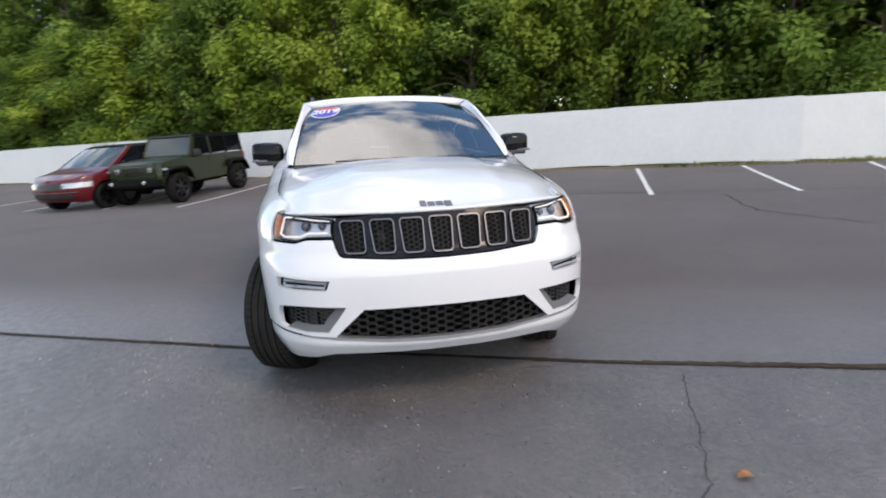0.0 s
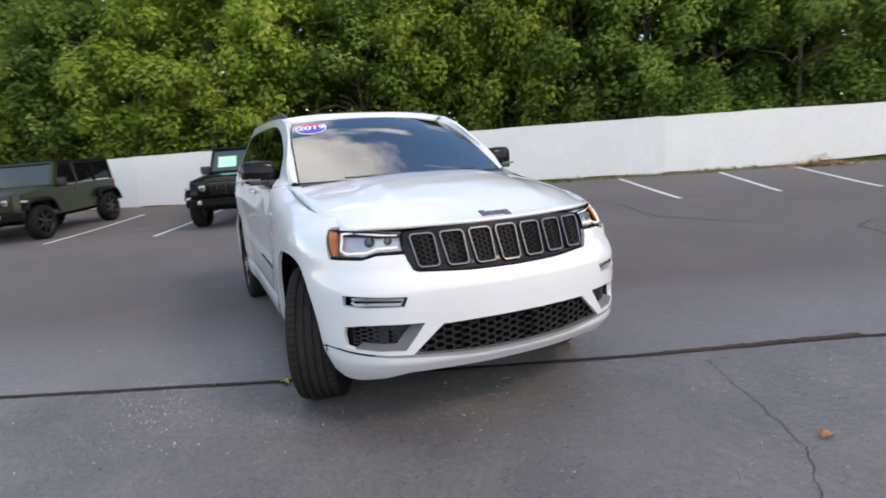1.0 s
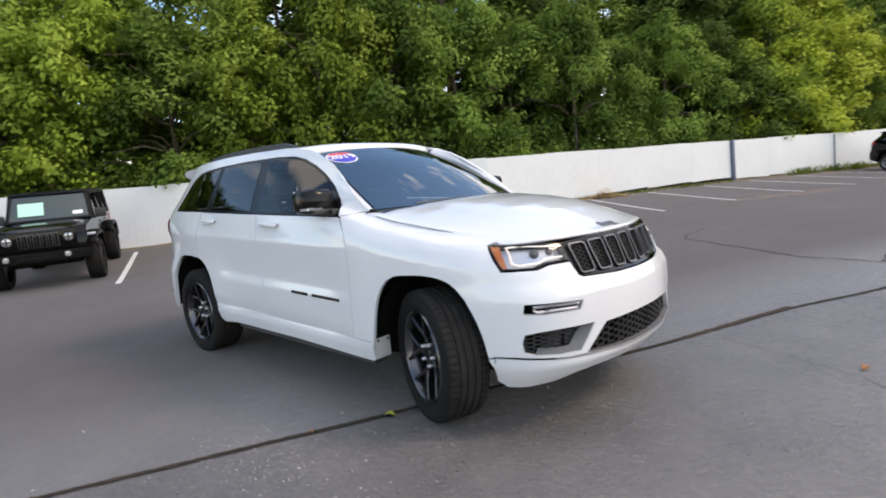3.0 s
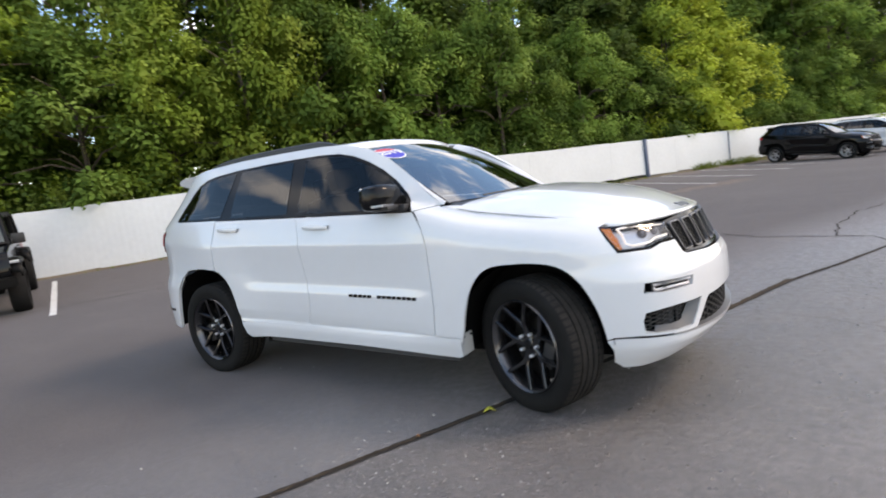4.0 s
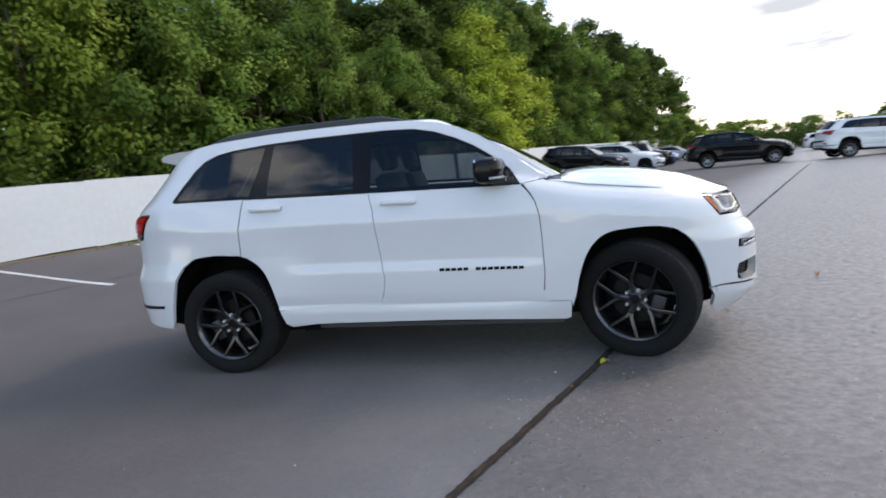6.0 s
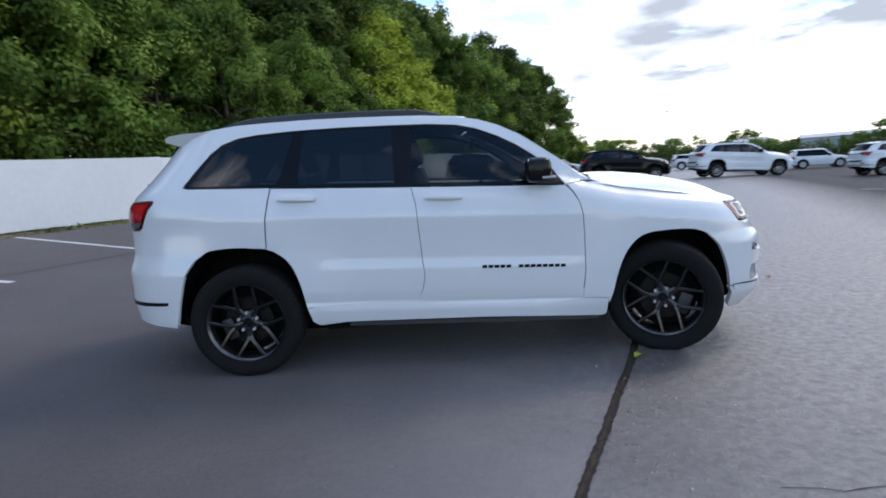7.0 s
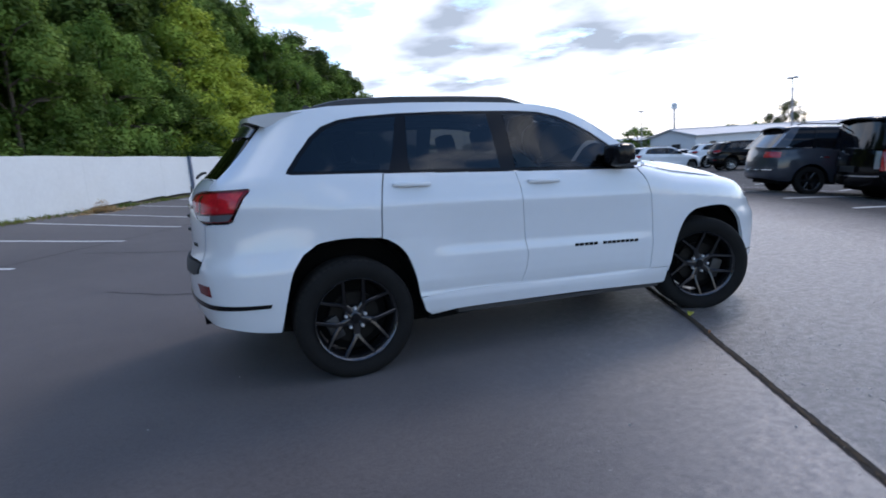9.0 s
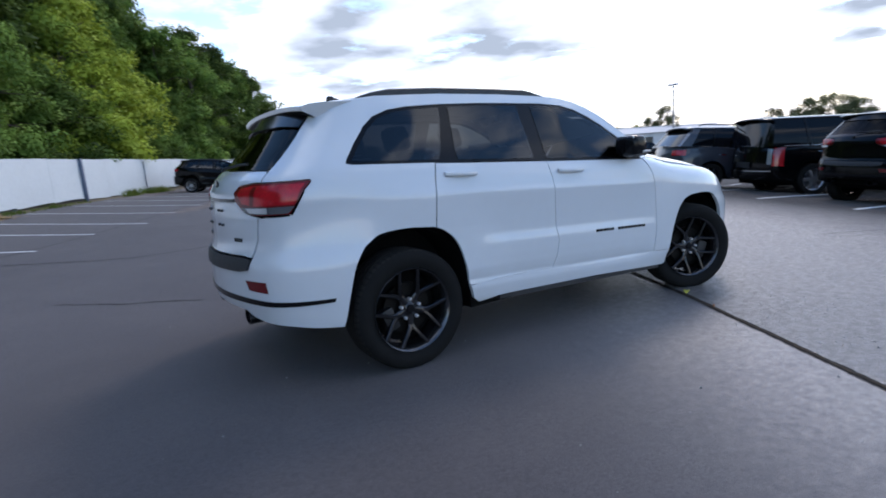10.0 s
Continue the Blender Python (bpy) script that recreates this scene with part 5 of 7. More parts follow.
def hero_top(car):
    white = M["white"]
    bm = bmesh.new()
    A = np.linspace(-1, 1, 41)
    grid(bm, [[Vector((p.x, math.copysign(p.y, a), p.z)) for a in A for p in [hood_point(abs(a), b)]] for b in np.linspace(0, 1, 36)])
    hood = part("bonnet", bm, white, car)
    so = hood.modifiers.new("thickness", "SOLIDIFY"); so.thickness, so.offset = 0.015, -1
    for sd in (-1, 1):
        bm = bmesh.new()
        tube(bm, [Vector((p.x, sd * (p.y + 0.0012), p.z + 0.0008)) for p in (hood_point(1.0, b) for b in np.linspace(0.10, 0.97, 30))], 0.0014, 5)
        part("bonnet_gap", bm, M["void"], hood)
    # folded flange that closes the joint between bonnet and wing
    for sd in (-1, 1):
        bm = bmesh.new()
        grid(bm, [[Vector((p.x, sd * (p.y + dy), p.z - dz)) for dy, dz in ((-0.012, 0.006), (-0.001, 0.005), (0.006, 0.012), (0.010, 0.034))] for p in (hood_point(1.0, b) for b in np.linspace(0.0, 0.56, 24))])
        part("flange", bm, white, hood)
    # pillar skins between the side frame and the glass
    for sd in (-1, 1):
        bm = bmesh.new()
        outer = [(0.955, 1.222), (0.94, 1.228), (0.80, 1.362), (0.66, 1.475), (0.52, 1.575), (0.38, 1.648), (0.24, 1.698)]
        rows = []
        for i, (x, z) in enumerate(outer):
            ox, ow, oz = skin(s_at("x", x, z), z)
            v = i / (len(outer) - 1)
            g = screen_point(1, v)
            o = Vector((ox, ow, oz))
            q = []
            for t in np.linspace(0, 1, 6):
                p = o.lerp(g, t) + Vector((0.010, 0.010, 0.012)) * math.sin(math.pi * t)
                q.append((p.x, sd * p.y, p.z))
            rows.append(q)
        grid(bm, rows)
        part("pillar_skin", bm, white, car)
    # roof
    bm = bmesh.new()
    xs = [0.13, 0.06, -0.02, -0.15, -0.35, -0.6, -0.9, -1.2, -1.45, -1.65, -1.80]
    rows = []
    for x in xs:
        zt = float(np.interp(-x, [-0.24, -0.08, 0.15, 0.5, 1.0, 1.45, 1.8], [1.698, 1.728, 1.75, 1.766, 1.778, 1.77, 1.735]))
        _, w, _ = skin(s_at("x", x, zt), zt)
        r = []
        for u in np.linspace(-1, 1, 25):
            f = 0.0
            if x > -0.02:
                f = 0.06 * (1 - u * u) * (x + 0.02) / 0.15
            r.append((x + f, w * u, zt - 0.001 + 0.038 * (1 - abs(u) ** 3.0)))
        rows.append(r)
    rows.insert(0, [tuple(screen_point(u, 1.0) + Vector((-0.02, 0, 0.006))) for u in np.linspace(-1, 1, 25)])
    grid(bm, rows)
    roof = part("roof", bm, white, car)
    so = roof.modifiers.new("thickness", "SOLIDIFY"); so.thickness, so.offset = 0.02, -1
    # windscreen with black border
    U, V = np.linspace(-0.985, 0.985, 25), np.linspace(0.0, 0.985, 17)
    bm = bmesh.new()
    grid(bm, [[screen_point(u, v) for u in U] for v in V])
    ws = part("windscreen", bm, M["screen"], car, "windscreen with an oval year sticker")
    bm = bmesh.new()
    off = Vector((-0.004, 0, -0.004))
    for us, vs in ((np.linspace(-1, 1, 25), np.linspace(-0.01, 0.05, 2)), (np.linspace(-1, 1, 25), np.linspace(0.955, 0.995, 2)), (np.linspace(-1, -0.955, 2), V), (np.linspace(0.955, 1, 2), V)):
        grid(bm, [[screen_point(u, max(v, 0)) + off for u in us] for v in vs])
    part("screen_border", bm, M["gloss_black"], ws)
    bm = bmesh.new()
    grid(bm, [[tuple(screen_point(u, 0.0) + Vector(d)) for u in np.linspace(-0.99, 0.99, 25)] for d in ((-0.03, 0, 0.0), (0.03, 0, -0.012), (0.09, 0, -0.03))])
    part("cowl", bm, M["black_trim"], car)
    for y0, y1 in ((-0.62, 0.02), (0.05, 0.66)):
        bm = bmesh.new()
        tube(bm, [screen_point(u, 0.008 + 0.02 * (u - y0)) + Vector((0.010, 0, 0.008)) for u in np.linspace(y0, y1, 8)], 0.006, 6)
        part("wiper", bm, M["black_trim"], car)
    # year sticker
    def on_glass(u0, v0, du, dv, k):
        e = Vector((0.55, 0, 0.84)) * k
        return screen_point(u0 + du, v0 + dv) + e
    u0, v0, a, b = -0.775, 0.70, 0.168, 0.122
    sticker = part("year_sticker", ellipse_on(on_glass, u0, v0, a, b, 0.003), M["paper"], ws, "white, red and blue oval year sticker", smooth=False)
    part("sticker_field", ellipse_on(on_glass, u0, v0, a * 0.93, b * 0.9, 0.0045, hi=0.28), M["blue"], sticker, smooth=False)
    part("sticker_band", ellipse_on(on_glass, u0, v0, a * 0.93, b * 0.9, 0.0045, lo=0.36), M["red"], sticker, smooth=False)
    txt = bpy.data.curves.new("year", "FONT")
    txt.body, txt.size, txt.align_x, txt.align_y, txt.extrude = "2019", 0.105, "CENTER", "CENTER", 0.0004
    txt.offset = 0.0022
    o = on_glass(u0, v0, 0, -0.012, 0.008)
    right = (on_glass(u0, v0, 0.1, -0.012, 0.008) - on_glass(u0, v0, -0.1, -0.012, 0.008)).normalized()
    up = (on_glass(u0, v0, 0, 0.05, 0.008) - on_glass(u0, v0, 0, -0.06, 0.008)).normalized()
    fw = right.cross(up).normalized()
    up = fw.cross(right)
    ob = new("year_digits", txt)
    txt.materials.append(M["paper"])
    ob.parent = sticker
    ob.matrix_basis = Matrix.Translation(o) @ Matrix((right, up, fw)).transposed().to_4x4()
    # roof rails and antenna
    for sd in (-1, 1):
        xs = np.linspace(0.02, -1.60, 24)
        bm = bmesh.new()
        rows = []
        for x in xs:
            t = (0.02 - x) / 1.62
            zt = float(np.interp(-x, [-0.24, -0.08, 0.15, 0.5, 1.0, 1.45, 1.8], [1.698, 1.728, 1.75, 1.766, 1.778, 1.77, 1.735]))
            h = 0.046 * min(1, 8 * t, 6 * (1 - t)) ** 0.7 + 0.006
            y = sd * 0.615
            rows.append([(x, y - sd * 0.018, zt), (x, y - sd * 0.014, zt + h * 0.85), (x, y, zt + h), (x, y + sd * 0.014, zt + h * 0.85), (x, y + sd * 0.020, zt - 0.01)])
        grid(bm, rows)
        part("roof_rail", bm, M["black_trim"], car, "black roof rail")
    bm = bmesh.new()
    prism(bm, [(-1.52, 1.79), (-1.36, 1.80), (-1.43, 1.825), (-1.485, 1.857), (-1.51, 1.855)], "y", -0.022, 0.022)
    bmesh.ops.bevel(bm, geom=bm.edges[:], offset=0.006, segments=2, affect="EDGES")
    part("antenna", bm, M["black_trim"], car)


def ellipse_on(fn, u0, v0, a, b, k, lo=-1.0, hi=1.0):
    bm = bmesh.new()
    rows = []
    for t in np.linspace(lo, hi, 14):
        h = math.sqrt(max(1 - t * t, 0.0001))
        rows.append([fn(u0, v0, a * h * f, b * t, k) for f in np.linspace(-1, 1, 14)])
    grid(bm, rows)
    return bm


def spoke(bm, pts, w0, w1, y0, y1, dep):
    """A bar in the wheel's plane along points (x, z), tapering, with a ridge."""
    rows = []
    n = len(pts)
    for i, (x, z) in enumerate(pts):
        a, b = pts[max(i - 1, 0)], pts[min(i + 1, n - 1)]
        t = Vector((b[0] - a[0], 0, b[1] - a[1])).normalized()
        s = Vector((-t.z, 0, t.x))
        f = i / (n - 1)
        w, y = w0 + (w1 - w0) * f, y0 + (y1 - y0) * f
        p = Vector((x, y, z))
        rows.append([p + s * w + Vector((0, dep, 0)), p + s * w + Vector((0, 0.006, 0)), p + s * w * 0.55, p - s * w * 0.55, p - s * w + Vector((0, 0.006, 0)), p - s * w + Vector((0, dep, 0))])
    grid(bm, rows)


def tyre_profile(R, r, hw):
    """Section of a road tyre from inner bead round to outer bead; grooves in the tread."""
    t = [(r, hw * 0.82), (r + 0.012, hw * 0.90), (R * 0.5 + r * 0.5, hw * 1.0), (R - 0.03, hw * 0.96), (R - 0.012, hw * 0.88), (R - 0.004, hw * 0.80)]
    tread = []
    for c in (0.48, 0.17, -0.17, -0.48):
        tread += [(R - 0.001, hw * (c + 0.05)), (R - 0.010, hw * (c + 0.035)), (R - 0.010, hw * (c - 0.035)), (R - 0.001, hw * (c - 0.05))]
    return t + tread + [(a, -b) for a, b in t[::-1]]


def wheel_meshes():
    """Meshes of the white car's wheel; the outer face looks to -y."""
    out = {}
    bm = bmesh.new()
    lathe(bm, tyre_profile(0.386, 0.262, 0.1325), 72)
    # the tyre stands flat on the ground and bulges a little there
    for v in bm.verts:
        if v.co.z < -0.374:
            v.co.z = -0.374
        if v.co.z < -0.26 and math.hypot(v.co.x, v.co.z) > 0.27:
            v.co.y *= 1 + 0.05 * (-0.26 - v.co.z) / 0.114
    out["tyre"] = mesh_of("tyre", bm, M["rubber"])
    # dusty running surface with cross cuts in its ribs
    bm = bmesh.new()
    sec = tyre_profile(0.387, 0.262, 0.1325)[4:-4]
    lathe(bm, sec, 180)
    for v in bm.verts:
        k = round(math.atan2(v.co.x, v.co.z) / math.tau * 180)
        rib = abs(v.co.y) / 0.1325
        if rib > 0.50 and k % 3 == 0:
            v.co.x *= 0.994
            v.co.z *= 0.994
        v.co.z = max(v.co.z, -0.3745)
    out["tread"] = mesh_of("tread", bm, M["tread"])
    bm = bmesh.new()
    lathe(bm, [(0.266, -0.130), (0.272, -0.120), (0.262, -0.113), (0.252, -0.100), (0.243, -0.05), (0.232, 0.05), (0.25, 0.11), (0.262, 0.118), (0.256, 0.125)], 64)
    out["barrel"] = mesh_of("rim", bm, M["barrel"])
    bm = bmesh.new()
    for k in range(5):
        a0 = radians(126 + 72 * k)
        pol = lambda r, d: (r * math.cos(a0 + radians(d)), r * math.sin(a0 + radians(d)))
        spoke(bm, [pol(0.03, 0), pol(0.08, 0), pol(0.115, 0), pol(0.135, 0)], 0.024, 0.019, -0.074, -0.083, 0.045)
        for d in (-1, 1):
            spoke(bm, [pol(0.105, 3 * d), pol(0.13, 6.5 * d), pol(0.155, 11 * d), pol(0.185, 15.5 * d), pol(0.22, 19 * d), pol(0.259, 21.5 * d)], 0.0145, 0.0115, -0.080, -0.110, 0.04)
    lathe(bm, [(0.0, -0.079), (0.030, -0.079), (0.036, -0.075), (0.075, -0.070), (0.082, -0.055), (0.082, -0.02)], 40)
    out["spokes"] = mesh_of("spokes", bm, M["rim"], angle=30)
    bm = bmesh.new()
    lathe(bm, [(0.0, -0.094), (0.007, -0.094), (0.0105, -0.089), (0.0105, -0.06)], 8)
    out["lug_nut"] = mesh_of("lug_nut", bm, M["nut"])
    bm = bmesh.new()
    lathe(bm, [(0.0, -0.088), (0.024, -0.087), (0.028, -0.082), (0.028, -0.07)], 24)
    out["centre_cap"] = mesh_of("centre_cap", bm, M["gloss_black"])
    bm = bmesh.new()
    lathe(bm, [(0.05, -0.03), (0.165, -0.03), (0.165, -0.002), (0.05, -0.002)], 48, closed=True)
    out["brake_disc"] = mesh_of("brake_disc", bm, M["steel"])
    bm = bmesh.new()
    lathe(bm, [(0.0, 0.02), (0.12, 0.02), (0.228, 0.03), (0.228, 0.034), (0.0, 0.03)], 36)
    out["dust_shield"] = mesh_of("dust_shield", bm, M["void"])
    bm = bmesh.new()
    box(bm, (0.10, -0.065, -0.075), (0.185, 0.01, 0.075), None, 0.015)
    out["caliper"] = mesh_of("brake_caliper", bm, M["black_trim"])
    return out


def hero_wheels(car):
    me = wheel_meshes()
    for x, sd, steer, spin in ((-1.4575, -1, 0, 0), (-1.4575, 1, 0, 40), (1.475, -1, -22.5, -22), (1.46, 1, -22, 30)):
        z = 0.374 + ground_z(x, sd * 0.81)
        m = Matrix.Translation((x, sd * 0.81, z)) @ Matrix.Rotation(radians(steer), 4, "Z") @ (Matrix.Rotation(math.pi, 4, "Z") if sd > 0 else Matrix())
        tyre = share("wheel", me["tyre"], car, m, "road tyre on a dark five-spoke alloy wheel")
        for k in range(5):
            a0 = radians(90 + 72 * k + spin)
            share("lug_nut", me["lug_nut"], tyre, Matrix.Translation((0.066 * math.cos(a0), 0, 0.066 * math.sin(a0))))
        for k in ("barrel", "spokes", "centre_cap"):
            share({"barrel": "rim"}.get(k, k), me[k], tyre, Matrix.Rotation(radians(-spin), 4, "Y"))
        share("tread", me["tread"], tyre)
        share("brake_disc", me["brake_disc"], tyre)
        share("dust_shield", me["dust_shield"], tyre)
        share("brake_caliper", me["caliper"], tyre, Matrix.Rotation(radians(20 if x > 0 else 160), 4, "Y"))
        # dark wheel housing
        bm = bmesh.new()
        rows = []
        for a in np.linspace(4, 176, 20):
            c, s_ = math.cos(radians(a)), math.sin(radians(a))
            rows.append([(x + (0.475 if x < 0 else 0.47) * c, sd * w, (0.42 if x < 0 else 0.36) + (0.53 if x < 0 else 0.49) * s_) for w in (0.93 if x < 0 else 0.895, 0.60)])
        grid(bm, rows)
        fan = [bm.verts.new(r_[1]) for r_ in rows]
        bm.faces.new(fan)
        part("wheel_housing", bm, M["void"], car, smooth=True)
    # bare corner of the sill end seen in the front wheel opening
    bm = bmesh.new()
    box(bm, (1.018, -0.925, 0.30), (1.03, -0.80, 0.43), None, 0.006)
    flap = part("sill_end_cap", bm, M["liner"], car, "pale bare sill end cap with two fixing holes")
    for y, z in ((-0.90, 0.415), (-0.82, 0.412)):
        bm = bmesh.new()
        lathe(bm, [(0.0, 0.0), (0.008, 0.0), (0.008, 0.004)], 10, Matrix.Translation((1.034, y, z)) @ Matrix.Rotation(radians(90), 4, "Z"))
        part("fixing_hole", bm, M["void"], flap)


def hero_details(car, front_doors, rear_doors):
    for k, sd in enumerate((-1, 1)):
        for doors, x0, z0 in ((front_doors, -0.045, 1.185), (rear_doors, -1.02, 1.245)):
            bm = bmesh.new()
            rows = []
            for t in np.linspace(0, 1, 12):
                x = x0 - 0.125 + 0.25 * t
                zz = z0 - 0.06 * (x - x0)
                w = skin(s_at("x", x, zz), zz)[1]
                o = 0.036 * math.sin(math.pi * min(max(t, 0.02), 0.98)) ** 0.35
                rows.append([(x, sd * (w - 0.004), zz + 0.013), (x, sd * (w + o), zz + 0.011), (x, sd * (w + o + 0.003), zz), (x, sd * (w + o), zz - 0.011), (x, sd * (w - 0.004), zz - 0.013)])
            grid(bm, rows)
            part("door_handle", bm, M["white"], doors[k], "white pull handle")
        # name badge on the door as plain blocks
        for x0, n, wd in ((0.185, 5, 0.041), (0.432, 8, 0.041)):
            for i in range(n):
                x = x0 + i * wd
                z = 0.698 - 0.058 * (x - 0.18)
                w = skin(s_at("x", x, z), z)[1]
                bm = bmesh.new()
                box(bm, (x, min(sd * (w - 0.004), sd * (w + 0.004)), z - 0.0105), (x + wd - 0.007, max(sd * (w - 0.004), sd * (w + 0.003)), z + 0.0105), None, 0.002)
                part("badge_block", bm, M["gloss_black"], front_doors[k])
        # mirror
        bm = bmesh.new()
        rows = []
        for t, sx, sz in ((0.0, 0.5, 0.55), (0.06, 0.85, 0.86), (0.16, 1.0, 1.0), (0.6, 1.0, 1.0), (0.88, 0.9, 0.92), (0.97, 0.7, 0.75), (1.0, 0.35, 0.4)):
            y = 0.845 + 0.225 * t
            r = []
            for a in np.linspace(0, 360, 25)[:-1]:
                c, s_ = math.cos(radians(a)), math.sin(radians(a))
                c, s_ = math.copysign(abs(c) ** 0.6, c), math.copysign(abs(s_) ** 0.55, s_)
                r.append((0.61 + 0.092 * sx * c - 0.03 * t, sd * y, 1.325 + 0.084 * sz * s_ - 0.012 * (1 - t)))
            rows.append(r + [r[0]])
        vs = grid(bm, rows)
        for v in (vs[0], vs[-1]):
            bm.faces.new(v[:-1])
        mir = part("door_mirror", bm, M["gloss_black"], front_doors[k], "gloss black door mirror")
        bmesh_arm = bmesh.new()
        box(bmesh_arm, (0.57, min(sd * 0.85, sd * 1.03), 1.235), (0.70, max(sd * 0.85, sd * 1.03), 1.268), None, 0.012)
        box(bmesh_arm, (0.60, min(sd * 0.84, sd * 0.92), 1.215), (0.745, max(sd * 0.84, sd * 0.92), 1.262), None, 0.012)
        part("mirror_arm", bmesh_arm, M["black_trim"], mir)
        bm = bmesh.new()
        box(bm, (0.685, min(sd * 0.96, sd * 1.062), 1.262), (0.698, max(sd * 0.96, sd * 1.062), 1.277), None, 0.004)
        part("turn_lamp", bm, M["clear_dark"], mir)
        bm = bmesh.new()
        box(bm, (0.60, min(sd * 1.015, sd * 1.072), 1.262), (0.693, max(sd * 1.015, sd * 1.072), 1.279), None, 0.006)
        part("trim_strip", bm, M["satin_silver"], mir, "satin silver strip")
        bm = bmesh.new()
        box(bm, (0.515, min(sd * 0.885, sd * 1.05), 1.272), (0.520, max(sd * 0.885, sd * 1.05), 1.395), None, 0.002)
        part("mirror_glass", bm, M["chrome"], mir)
    # cabin seen through the glass
    for y in (-0.38, 0.38):
        for x, h in ((0.0, 1.42), (-0.95, 1.42)):
            bm = bmesh.new()
            box(bm, (x - 0.05, y - 0.25, 0.60), (x + 0.45, y + 0.25, 0.82), None, 0.05)
            box(bm, (-0.07, -0.25, 0.0), (0.07, 0.25, 0.66), Matrix.Translation((x - 0.08, y, 0.75)) @ Matrix.Rotation(radians(-14), 4, "Y"), 0.06)
            seat = part("seat", bm, M["seat"], car)
            bm = bmesh.new()
            box(bm, (-0.05, -0.13, 0.68), (0.06, 0.13, 0.86), Matrix.Translation((x - 0.08, y, 0.75)) @ Matrix.Rotation(radians(-12), 4, "Y"), 0.05)
            part("headrest", bm, M["seat"], seat)
    bm = bmesh.new()
    prism(bm, [(0.95, 1.18), (0.62, 1.16), (0.50, 1.05), (0.55, 0.7), (0.95, 0.7)], "y", -0.74, 0.74)
    part("dashboard", bm, M["seat"], car)
    bm = bmesh.new()
    lathe(bm, [(0.175 + 0.014 * math.cos(a), 0.014 * math.sin(a)) for a in np.linspace(0, 2 * math.pi, 9)[:-1]], 28, Matrix.Translation((0.40, 0.38, 1.08)) @ Matrix.Rotation(radians(65), 4, "Y") @ Matrix.Rotation(radians(90), 4, "X"), closed=True)
    part("steering_wheel", bm, M["seat"], car)
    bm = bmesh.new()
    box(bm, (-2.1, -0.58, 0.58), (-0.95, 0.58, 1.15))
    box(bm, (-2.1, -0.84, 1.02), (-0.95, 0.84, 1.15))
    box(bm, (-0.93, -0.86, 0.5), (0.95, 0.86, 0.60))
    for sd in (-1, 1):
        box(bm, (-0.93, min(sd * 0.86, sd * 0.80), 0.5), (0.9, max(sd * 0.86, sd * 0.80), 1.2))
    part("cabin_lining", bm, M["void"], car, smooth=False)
    bm = bmesh.new()
    box(bm, (0.22, -0.11, 1.52), (0.25, 0.11, 1.58), None, 0.01)
    part("inside_mirror", bm, M["void"], car)


def hero_car():
    car = empty("suv", "white SUV with black trim and dark alloys, front wheels turned", "car")
    fd, rd, grille, fog, duct, notch = hero_body(car)
    hero_top(car)
    hero_nose(car, grille, notch)
    hero_lamps(car)
    hero_rear(car)
    hero_wheels(car)
    hero_details(car, fd, rd)
    return car


hero = hero_car()

# ---- trees and weeds ----
def leaf_material(name, dark, mid, light):
    m = bpy.data.materials.new(name)
    m.use_nodes = True
    nt = m.node_tree
    nt.nodes.clear()
    n, l = nt.nodes.new, nt.links.new
    out, mx, pb, tr, geo, rp = n("ShaderNodeOutputMaterial"), n("ShaderNodeMixShader"), n("ShaderNodeBsdfPrincipled"), n("ShaderNodeBsdfTranslucent"), n("ShaderNodeNewGeometry"), n("ShaderNodeValToRGB")
    rp.color_ramp.elements[0].color, rp.color_ramp.elements[1].color = (*dark, 1), (*light, 1)
    e = rp.color_ramp.elements.new(0.55)
    e.color = (*mid, 1)
    info, hsv, mr = n("ShaderNodeObjectInfo"), n("ShaderNodeHueSaturation"), n("ShaderNodeMapRange")
    mr.inputs["To Min"].default_value, mr.inputs["To Max"].default_value = 0.8, 1.25
    l(info.outputs["Random"], mr.inputs["Value"]); l(mr.outputs[0], hsv.inputs["Value"])
    # clumps differ more than single leaves do
    tex, mix = n("ShaderNodeTexNoise"), n("ShaderNodeMath")
    tex.inputs["Scale"].default_value, tex.inputs["Detail"].default_value = 0.75, 3
    l(geo.outputs["Position"], tex.inputs["Vector"])
    cl = n("ShaderNodeMapRange")
    cl.inputs["From Min"].default_value, cl.inputs["From Max"].default_value, cl.inputs["To Max"].default_value = 0.32, 0.68, 0.85
    l(tex.outputs["Fac"], cl.inputs["Value"])
    mix.operation, mix.inputs[1].default_value = "MULTIPLY_ADD", 0.15
    l(geo.outputs["Random Per Island"], mix.inputs[0]); l(cl.outputs[0], mix.inputs[2])
    l(mix.outputs[0], rp.inputs[0]); l(rp.outputs[0], hsv.inputs["Color"])
    l(hsv.outputs[0], pb.inputs["Base Color"]); l(hsv.outputs[0], tr.inputs["Color"])
    pb.inputs["Roughness"].default_value, pb.inputs["Specular IOR Level"].default_value = 0.75, 0.15
    mx.inputs[0].default_value = 0.36
    l(pb.outputs[0], mx.inputs[1]); l(tr.outputs[0], mx.inputs[2]); l(mx.outputs[0], out.inputs[0])
    return m


